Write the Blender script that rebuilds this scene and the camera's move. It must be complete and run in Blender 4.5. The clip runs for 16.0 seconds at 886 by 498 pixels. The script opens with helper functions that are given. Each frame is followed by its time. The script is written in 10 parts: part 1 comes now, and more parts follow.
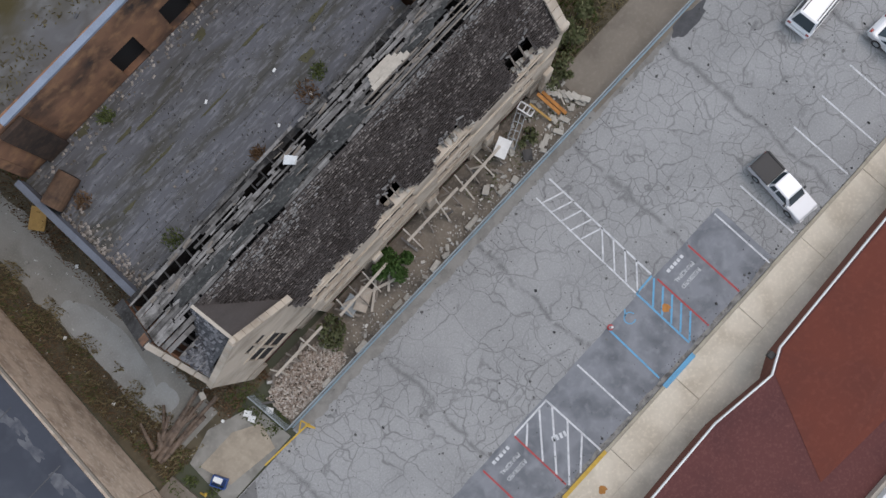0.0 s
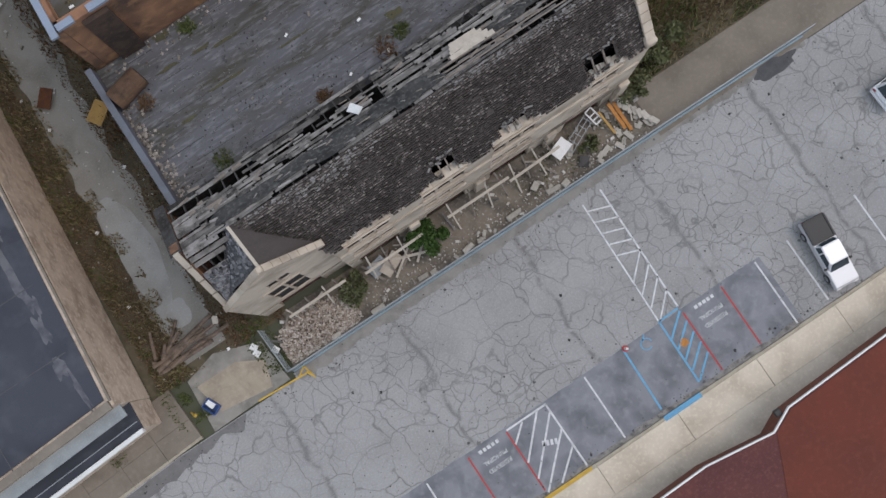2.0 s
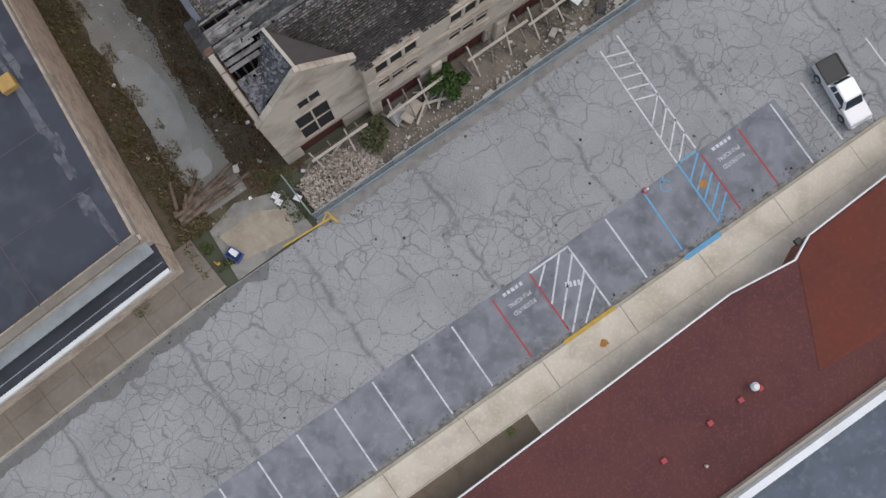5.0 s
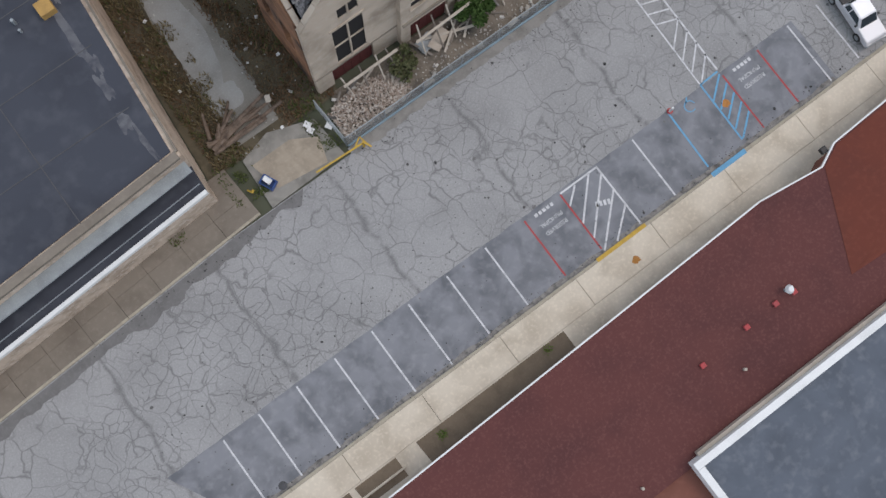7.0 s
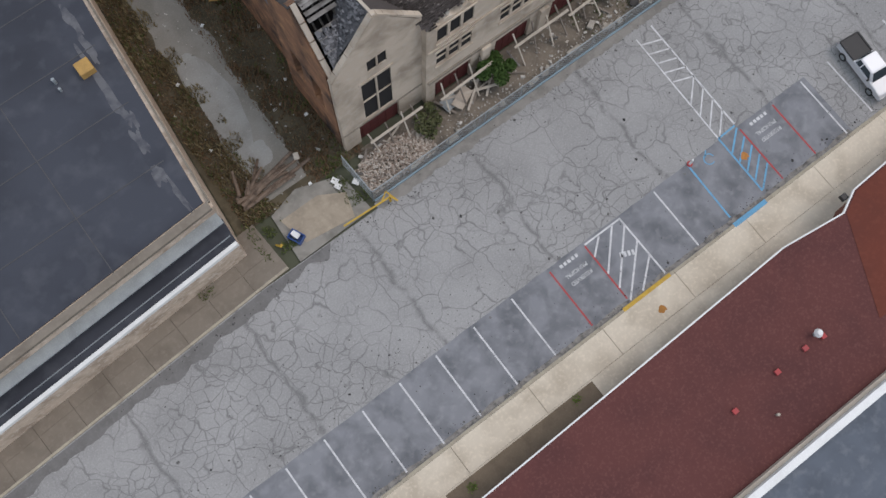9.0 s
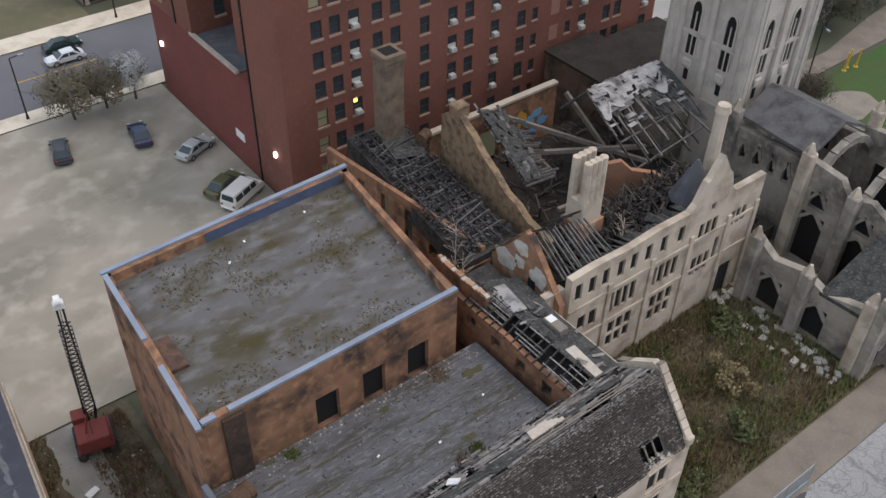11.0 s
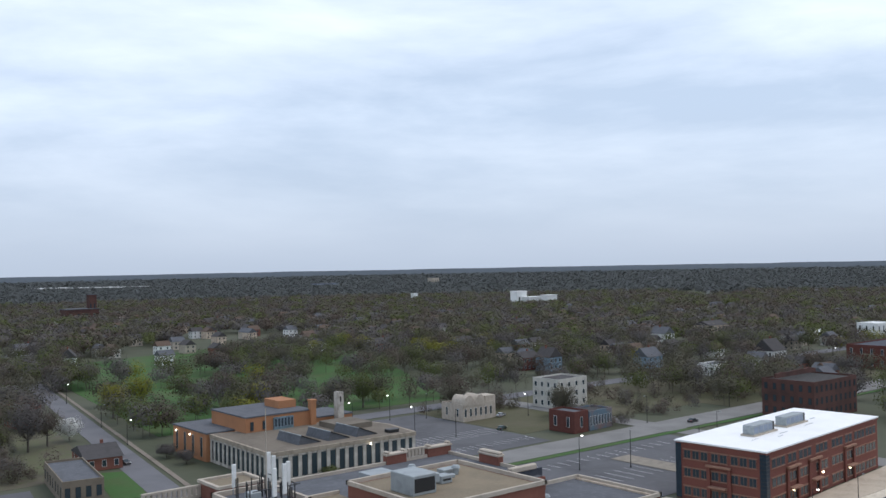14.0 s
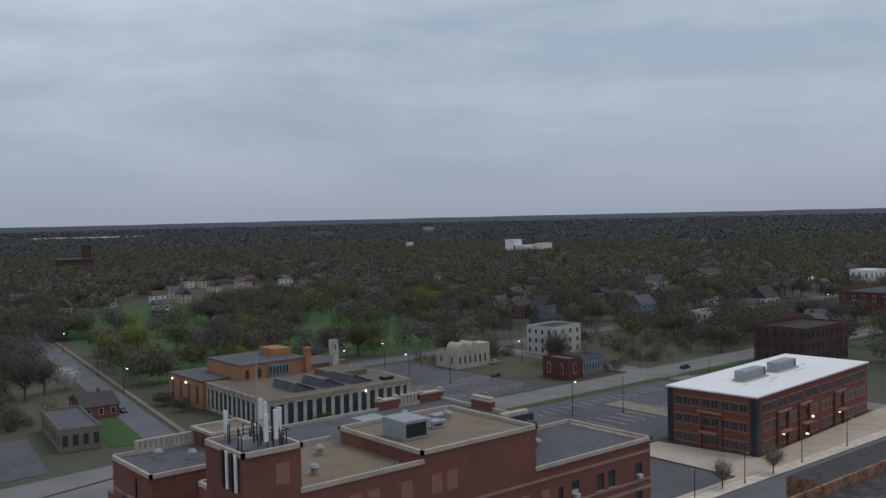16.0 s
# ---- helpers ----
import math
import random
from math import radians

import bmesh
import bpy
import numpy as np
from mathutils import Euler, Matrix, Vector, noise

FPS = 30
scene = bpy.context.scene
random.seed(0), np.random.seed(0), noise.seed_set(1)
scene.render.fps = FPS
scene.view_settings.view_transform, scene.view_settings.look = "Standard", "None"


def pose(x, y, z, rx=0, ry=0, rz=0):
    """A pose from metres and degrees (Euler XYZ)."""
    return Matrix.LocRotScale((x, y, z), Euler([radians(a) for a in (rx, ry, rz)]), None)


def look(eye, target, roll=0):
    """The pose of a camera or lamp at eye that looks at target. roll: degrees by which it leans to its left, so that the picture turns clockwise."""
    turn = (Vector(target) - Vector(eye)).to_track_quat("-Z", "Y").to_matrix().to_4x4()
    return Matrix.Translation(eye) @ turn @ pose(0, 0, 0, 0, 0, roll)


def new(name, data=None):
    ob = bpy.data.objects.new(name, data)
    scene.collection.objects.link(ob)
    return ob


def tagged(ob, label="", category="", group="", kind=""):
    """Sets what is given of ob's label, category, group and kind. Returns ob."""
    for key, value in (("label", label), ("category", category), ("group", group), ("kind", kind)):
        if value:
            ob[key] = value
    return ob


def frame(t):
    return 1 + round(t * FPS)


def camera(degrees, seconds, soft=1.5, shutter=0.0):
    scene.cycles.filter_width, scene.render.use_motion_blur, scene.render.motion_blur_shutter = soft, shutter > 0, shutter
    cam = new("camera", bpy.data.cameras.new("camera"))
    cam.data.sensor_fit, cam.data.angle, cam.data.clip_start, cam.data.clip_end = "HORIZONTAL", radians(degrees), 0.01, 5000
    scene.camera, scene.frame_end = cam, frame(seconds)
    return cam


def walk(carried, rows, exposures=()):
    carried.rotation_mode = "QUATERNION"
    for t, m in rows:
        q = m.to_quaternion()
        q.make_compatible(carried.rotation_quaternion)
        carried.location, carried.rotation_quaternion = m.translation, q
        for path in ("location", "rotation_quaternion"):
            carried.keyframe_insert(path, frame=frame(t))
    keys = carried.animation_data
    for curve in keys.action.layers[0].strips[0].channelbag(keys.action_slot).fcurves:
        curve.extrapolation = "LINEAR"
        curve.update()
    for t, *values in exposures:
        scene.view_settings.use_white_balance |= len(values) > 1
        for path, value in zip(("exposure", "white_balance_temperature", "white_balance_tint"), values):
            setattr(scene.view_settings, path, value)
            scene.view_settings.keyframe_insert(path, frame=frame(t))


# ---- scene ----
cam = camera(51.0, 16.0)
PATH = [
    (0, (13.068, 6.788, 57.23), (13.205, 6.926, 55.24), -2.3),
    (0.5, (13.023, 6.828, 57.367), (13.143, 6.988, 55.377), -4.1),
    (1, (12.91, 6.811, 57.458), (13.012, 6.979, 55.468), -5.7),
    (1.5, (12.686, 6.674, 57.422), (12.772, 6.845, 55.432), -7.4),
    (2, (12.267, 6.39, 57.283), (12.347, 6.558, 55.292), -8.2),
    (2.5, (11.635, 5.886, 57.097), (11.712, 6.046, 55.105), -8.3),
    (3, (10.732, 5.144, 56.962), (10.805, 5.293, 54.969), -7.8),
    (3.5, (9.561, 4.158, 56.867), (9.63, 4.292, 54.872), -6.9),
    (4, (8.117, 3.031, 56.79), (8.184, 3.156, 54.795), -6.0),
    (4.2, (7.459, 2.569, 56.786), (7.537, 2.69, 54.791), -1.3),
    (6.3, (-0.032, -2.294, 56.486), (0.142, -2.139, 54.5), 11.9),
    (6.5, (-0.686, -2.708, 56.471), (-0.501, -2.548, 54.486), 12.7),
    (7, (-2.126, -3.608, 56.459), (-1.921, -3.433, 54.477), 13.1),
    (7.5, (-3.292, -4.394, 56.442), (-3.075, -4.203, 54.463), 12.6),
    (8, (-4.179, -5.005, 56.442), (-3.957, -4.809, 54.465), 12.4),
    (8.2, (-4.398, -5.15, 56.438), (-4.178, -4.957, 54.46), 12.5),
    (10.4, (-5.279, -5.552, 56.09), (-4.5, -4.576, 54.528), -0.6),
    (11, (-5.519, -5.32, 56.071), (-4.569, -4.128, 54.776), 1.2),
    (12, (-5.696, -4.727, 56.118), (-4.557, -3.3, 55.3), -0.4),
    (12.5, (-5.681, -4.618, 56.158), (-4.476, -3.113, 55.625), -1.2),
    (13, (-5.692, -4.761, 56.126), (-4.446, -3.213, 55.899), -0.8),
    (13.5, (-5.654, -5.171, 56.061), (-4.396, -3.618, 56.101), -0.9),
    (14, (-5.611, -5.519, 56.032), (-4.352, -3.966, 56.064), -1.1),
    (14.5, (-5.546, -5.687, 56.023), (-4.286, -4.134, 56.047), -1.2),
    (15, (-5.431, -5.64, 55.987), (-4.171, -4.087, 56.004), -1.2),
    (15.5, (-5.243, -5.541, 55.893), (-3.979, -3.991, 55.901), -1.1),
    (16, (-4.989, -5.455, 55.783), (-3.724, -3.907, 55.705), -1.3),
]

# ---- body ----
EXPOSURES = [(0, 0.0, 6540, 10.5), (4.2, -0.02, 6600, 11), (8.2, -0.05, 6650, 11), (10.3, 0.07, 6820, 11.5), (11.2, 0.27, 6780, 12), (11.8, 0.52, 6560, 11), (12.5, 1.0, 6120, 10), (13.0, 0.84, 6000, 10), (13.5, 0.5, 6150, 10), (14.2, -0.1, 6450, 10), (15.0, -0.3, 6500, 10), (16.0, -0.7, 6500, 10)]
walk(cam, [(r[0], look(*r[1:])) for r in PATH], EXPOSURES)


# ---- world and light: overcast spring day ----
def make_world():
    w = bpy.data.worlds.new("overcast_sky")
    w.use_nodes = True
    n, l = w.node_tree.nodes, w.node_tree.links
    n.clear()
    out = n.new("ShaderNodeOutputWorld")
    bg = n.new("ShaderNodeBackground")
    sky = n.new("ShaderNodeTexSky")
    sky.sky_type, sky.sun_disc = "NISHITA", False
    sky.sun_elevation, sky.sun_rotation = radians(62), radians(112)
    sky.air_density, sky.dust_density = 1.0, 2.0
    co = n.new("ShaderNodeTexCoord")
    mp = n.new("ShaderNodeMapping")
    mp.inputs["Scale"].default_value = (1.0, 1.0, 4.2)
    nz = n.new("ShaderNodeTexNoise")
    nz.inputs["Scale"].default_value, nz.inputs["Detail"].default_value = 2.6, 7.0
    nz.inputs["Roughness"].default_value, nz.inputs["Distortion"].default_value = 0.55, 0.15
    ramp = n.new("ShaderNodeValToRGB")
    e = ramp.color_ramp.elements
    e[0].position, e[0].color = 0.34, (6.0, 7.25, 9.1, 1)
    e[1].position, e[1].color = 0.70, (10.3, 11.4, 13.0, 1)
    # thicker, greyer air low over the horizon
    sep = n.new("ShaderNodeSeparateXYZ")
    low = n.new("ShaderNodeMapRange")
    low.inputs["From Min"].default_value, low.inputs["From Max"].default_value = 0.0, 0.16
    mixl = n.new("ShaderNodeMix")
    mixl.data_type = "RGBA"
    mixl.inputs["A"].default_value = (5.6, 6.5, 7.95, 1)
    mix = n.new("ShaderNodeMix")
    mix.data_type = "RGBA"
    mix.inputs["Factor"].default_value = 0.88
    l.new(co.outputs["Generated"], mp.inputs["Vector"])
    l.new(mp.outputs["Vector"], nz.inputs["Vector"])
    l.new(nz.outputs["Fac"], ramp.inputs["Fac"])
    l.new(co.outputs["Generated"], sep.inputs["Vector"])
    l.new(sep.outputs["Z"], low.inputs["Value"])
    l.new(low.outputs["Result"], mixl.inputs["Factor"])
    l.new(ramp.outputs["Color"], mixl.inputs["B"])
    l.new(sky.outputs["Color"], mix.inputs["A"])
    l.new(mixl.outputs["Result"], mix.inputs["B"])
    l.new(mix.outputs["Result"], bg.inputs["Color"])
    bg.inputs["Strength"].default_value = 0.1
    l.new(bg.outputs["Background"], out.inputs["Surface"])
    scene.world = w


make_world()
sun = new("sun", bpy.data.lights.new("sun", "SUN"))
sun.data.energy, sun.data.angle, sun.data.color = 1.1, radians(30), (1.0, 0.87, 0.80)
sun.matrix_world = look((30, -12, 60), (0, 0, 0))


# ---- materials ----
def mat(name, base, rough=0.9, metal=0.0, dark=None, scale=1.0, amount=0.5, fine=12.0, fine_amount=0.35, bump=0.3, bump_scale=30.0, rnd=0.0, light=None, stretch=None):
    """A weathered surface: base colour with large stains towards dark, fine grain towards light, a fine bump and a shift per object."""
    m = bpy.data.materials.new(name)
    m.use_nodes = True
    n, l = m.node_tree.nodes, m.node_tree.links
    b = n["Principled BSDF"]
    b.inputs["Roughness"].default_value, b.inputs["Metallic"].default_value = rough, metal
    b.inputs["Specular IOR Level"].default_value = 0.3
    co = n.new("ShaderNodeTexCoord")
    src = co.outputs["Object"]
    if stretch:
        mp = n.new("ShaderNodeMapping")
        mp.inputs["Scale"].default_value = stretch
        l.new(src, mp.inputs["Vector"])
        src = mp.outputs["Vector"]
    dark = dark or tuple(c * 0.6 for c in base)
    light = light or tuple(min(1, c * 1.35 + 0.01) for c in base)

    def noise(sc, detail, dist=0.0):
        t = n.new("ShaderNodeTexNoise")
        t.inputs["Scale"].default_value, t.inputs["Detail"].default_value, t.inputs["Distortion"].default_value = sc, detail, dist
        l.new(src, t.inputs["Vector"])
        return t.outputs["Fac"]

    def step(v, a, z, hi):
        r = n.new("ShaderNodeMapRange")
        r.inputs["From Min"].default_value, r.inputs["From Max"].default_value, r.inputs["To Max"].default_value = a, z, hi
        l.new(v, r.inputs["Value"])
        return r.outputs["Result"]

    def mix(f, a, z):
        x = n.new("ShaderNodeMix")
        x.data_type = "RGBA"
        if isinstance(a, tuple):
            x.inputs["A"].default_value = (*a, 1)
        else:
            l.new(a, x.inputs["A"])
        x.inputs["B"].default_value = (*z, 1)
        l.new(f, x.inputs["Factor"])
        return x.outputs["Result"]

    c = mix(step(noise(scale, 5, 0.4), 0.42, 0.68, amount), base, dark)
    c = mix(step(noise(fine, 4), 0.5, 0.75, fine_amount), c, light)
    if rnd:
        oi = n.new("ShaderNodeObjectInfo")
        hs = n.new("ShaderNodeHueSaturation")
        l.new(c, hs.inputs["Color"])
        l.new(step(oi.outputs["Random"], 0, 1, 2 * rnd), hs.inputs["Value"])
        hs.inputs["Value"].default_value = 1
        add = n.new("ShaderNodeMath")
        add.inputs[1].default_value = 1 - rnd
        l.new(step(oi.outputs["Random"], 0, 1, 2 * rnd), add.inputs[0])
        l.new(add.outputs["Value"], hs.inputs["Value"])
        c = hs.outputs["Color"]
    l.new(c, b.inputs["Base Color"])
    bp = n.new("ShaderNodeBump")
    bp.inputs["Strength"].default_value, bp.inputs["Distance"].default_value = bump, 0.03
    l.new(noise(bump_scale, 4), bp.inputs["Height"])
    l.new(bp.outputs["Normal"], b.inputs["Normal"])
    m["colour_socket"] = 0
    return m


def plain(name, base, rough=0.5, metal=0.0):
    m = bpy.data.materials.new(name)
    m.use_nodes = True
    b = m.node_tree.nodes["Principled BSDF"]
    b.inputs["Base Color"].default_value = (*base, 1)
    b.inputs["Roughness"].default_value, b.inputs["Metallic"].default_value = rough, metal
    return m


def lamp_mat(name, colour, strength):
    m = plain(name, colour)
    b = m.node_tree.nodes["Principled BSDF"]
    b.inputs["Emission Color"].default_value = (*colour, 1)
    b.inputs["Emission Strength"].default_value = strength
    return m


def asphalt_mat(name, base, crack=0.7, cell=0.45, seam=True):
    """Old asphalt: grey with tar-black net cracks, stains and stone grain."""
    m = mat(name, base, 0.92, dark=tuple(c * 0.72 for c in base), scale=0.22, amount=0.7, fine=8.0, fine_amount=0.45, bump=0.25, bump_scale=40)
    n, l = m.node_tree.nodes, m.node_tree.links
    b = n["Principled BSDF"]
    old = b.inputs["Base Color"].links[0].from_socket
    co = n.new("ShaderNodeTexCoord")
    nz = n.new("ShaderNodeTexNoise")
    nz.inputs["Scale"].default_value, nz.inputs["Detail"].default_value = 0.55, 2.5
    mixv = n.new("ShaderNodeMix")
    mixv.data_type = "RGBA"
    mixv.inputs["Factor"].default_value = 0.45
    l.new(co.outputs["Object"], nz.inputs["Vector"])
    l.new(co.outputs["Object"], mixv.inputs["A"])
    sc = n.new("ShaderNodeVectorMath")
    sc.operation = "MULTIPLY_ADD"
    sc.inputs[1].default_value, sc.inputs[2].default_value = (1.5, 1.5, 1.5), (-0.75, -0.75, -0.75)
    l.new(nz.outputs["Color"], sc.inputs[0])
    ad = n.new("ShaderNodeVectorMath")
    l.new(co.outputs["Object"], ad.inputs[0])
    l.new(sc.outputs["Vector"], ad.inputs[1])
    masks = []
    for s, wdt in ((cell, 0.017), (cell * 2.0, 0.024)):
        v = n.new("ShaderNodeTexVoronoi")
        v.feature = "DISTANCE_TO_EDGE"
        v.inputs["Scale"].default_value = s
        l.new(ad.outputs["Vector"], v.inputs["Vector"])
        r = n.new("ShaderNodeMapRange")
        r.inputs["From Min"].default_value, r.inputs["From Max"].default_value = 0.0, wdt * 1.6
        r.inputs["To Min"].default_value, r.inputs["To Max"].default_value = 1, 0
        l.new(v.outputs["Distance"], r.inputs["Value"])
        masks.append(r.outputs["Result"])
    # the finer net shows only in worn areas
    area = n.new("ShaderNodeTexNoise")
    area.inputs["Scale"].default_value = 0.12
    l.new(co.outputs["Object"], area.inputs["Vector"])
    ar = n.new("ShaderNodeMapRange")
    ar.inputs["From Min"].default_value, ar.inputs["From Max"].default_value = 0.38, 0.56
    l.new(area.outputs["Fac"], ar.inputs["Value"])
    mu = n.new("ShaderNodeMath")
    mu.operation = "MULTIPLY"
    l.new(masks[1], mu.inputs[0])
    l.new(ar.outputs["Result"], mu.inputs[1])
    mx = n.new("ShaderNodeMath")
    mx.operation = "MAXIMUM"
    # the wide net fades in and out
    fade = n.new("ShaderNodeTexNoise")
    fade.inputs["Scale"].default_value, fade.inputs["Detail"].default_value = 0.35, 4
    l.new(co.outputs["Object"], fade.inputs["Vector"])
    fr = n.new("ShaderNodeMapRange")
    fr.inputs["From Min"].default_value, fr.inputs["From Max"].default_value, fr.inputs["To Min"].default_value = 0.34, 0.54, 0.15
    l.new(fade.outputs["Fac"], fr.inputs["Value"])
    wide = n.new("ShaderNodeMath")
    wide.operation = "MULTIPLY"
    l.new(masks[0], wide.inputs[0])
    l.new(fr.outputs["Result"], wide.inputs[1])
    # soft crumbled joints across the lane every 8.85 m
    sp = n.new("ShaderNodeSeparateXYZ")
    l.new(ad.outputs["Vector"], sp.inputs["Vector"])
    off = n.new("ShaderNodeMath")
    off.inputs[1].default_value = 87.7
    l.new(sp.outputs["X"], off.inputs[0])
    pp = n.new("ShaderNodeMath")
    pp.operation = "PINGPONG"
    pp.inputs[1].default_value = 4.425
    l.new(off.outputs["Value"], pp.inputs[0])
    jr = n.new("ShaderNodeMapRange")
    jr.inputs["From Max"].default_value, jr.inputs["To Min"].default_value, jr.inputs["To Max"].default_value = 0.27, 1.0, 0.0
    l.new(pp.outputs["Value"], jr.inputs["Value"])
    jn = n.new("ShaderNodeTexNoise")
    jn.inputs["Scale"].default_value, jn.inputs["Detail"].default_value = 1.6, 6
    l.new(co.outputs["Object"], jn.inputs["Vector"])
    jm = n.new("ShaderNodeMapRange")
    jm.inputs["From Min"].default_value, jm.inputs["From Max"].default_value = 0.32, 0.5
    l.new(jn.outputs["Fac"], jm.inputs["Value"])
    joint = n.new("ShaderNodeMath")
    joint.operation = "MULTIPLY"
    l.new(jr.outputs["Result"], joint.inputs[0])
    l.new(jm.outputs["Result"], joint.inputs[1])
    both = n.new("ShaderNodeMath")
    both.operation = "MAXIMUM"
    l.new(wide.outputs["Value"], both.inputs[0])
    if seam:
        l.new(joint.outputs["Value"], both.inputs[1])
    l.new(both.outputs["Value"], mx.inputs[0])
    l.new(mu.outputs["Value"], mx.inputs[1])
    k = n.new("ShaderNodeMath")
    k.operation = "MULTIPLY"
    k.inputs[1].default_value = crack
    l.new(mx.outputs["Value"], k.inputs[0])
    mc = n.new("ShaderNodeMix")
    mc.data_type = "RGBA"
    l.new(k.outputs["Value"], mc.inputs["Factor"])
    l.new(old, mc.inputs["A"])
    mc.inputs["B"].default_value = (base[0] * 0.42, base[1] * 0.42, base[2] * 0.42, 1)
    # stone grain: pale and dark specks a few centimetres wide
    col = mc.outputs["Result"]
    for grain, lo, hi, amt, c in ((11.0, 0.56, 0.66, 0.30, 0.55), (17.0, 0.57, 0.68, 0.45, 1.45), (3.1, 0.66, 0.74, 0.42, 0.55)):
        g = n.new("ShaderNodeTexNoise")
        g.inputs["Scale"].default_value, g.inputs["Detail"].default_value = grain, 3
        l.new(co.outputs["Object"], g.inputs["Vector"])
        gr = n.new("ShaderNodeMapRange")
        gr.inputs["From Min"].default_value, gr.inputs["From Max"].default_value, gr.inputs["To Max"].default_value = lo, hi, amt
        l.new(g.outputs["Fac"], gr.inputs["Value"])
        gm = n.new("ShaderNodeMix")
        gm.data_type = "RGBA"
        l.new(gr.outputs["Result"], gm.inputs["Factor"])
        l.new(col, gm.inputs["A"])
        gm.inputs["B"].default_value = (base[0] * c, base[1] * c, base[2] * c, 1)
        col = gm.outputs["Result"]
    l.new(col, b.inputs["Base Color"])
    return m


def leaf_mat(name, a, z):
    """Leaves or twigs: the colour drifts from clump to clump."""
    m = bpy.data.materials.new(name)
    m.use_nodes = True
    n, l = m.node_tree.nodes, m.node_tree.links
    b = n["Principled BSDF"]
    b.inputs["Roughness"].default_value = 0.9
    b.inputs["Specular IOR Level"].default_value = 0.1
    g = n.new("ShaderNodeNewGeometry")
    r = n.new("ShaderNodeMix")
    r.data_type = "RGBA"
    r.inputs["A"].default_value, r.inputs["B"].default_value = (*a, 1), (*z, 1)
    l.new(g.outputs["Random Per Island"], r.inputs["Factor"])
    l.new(r.outputs["Result"], b.inputs["Base Color"])
    return m


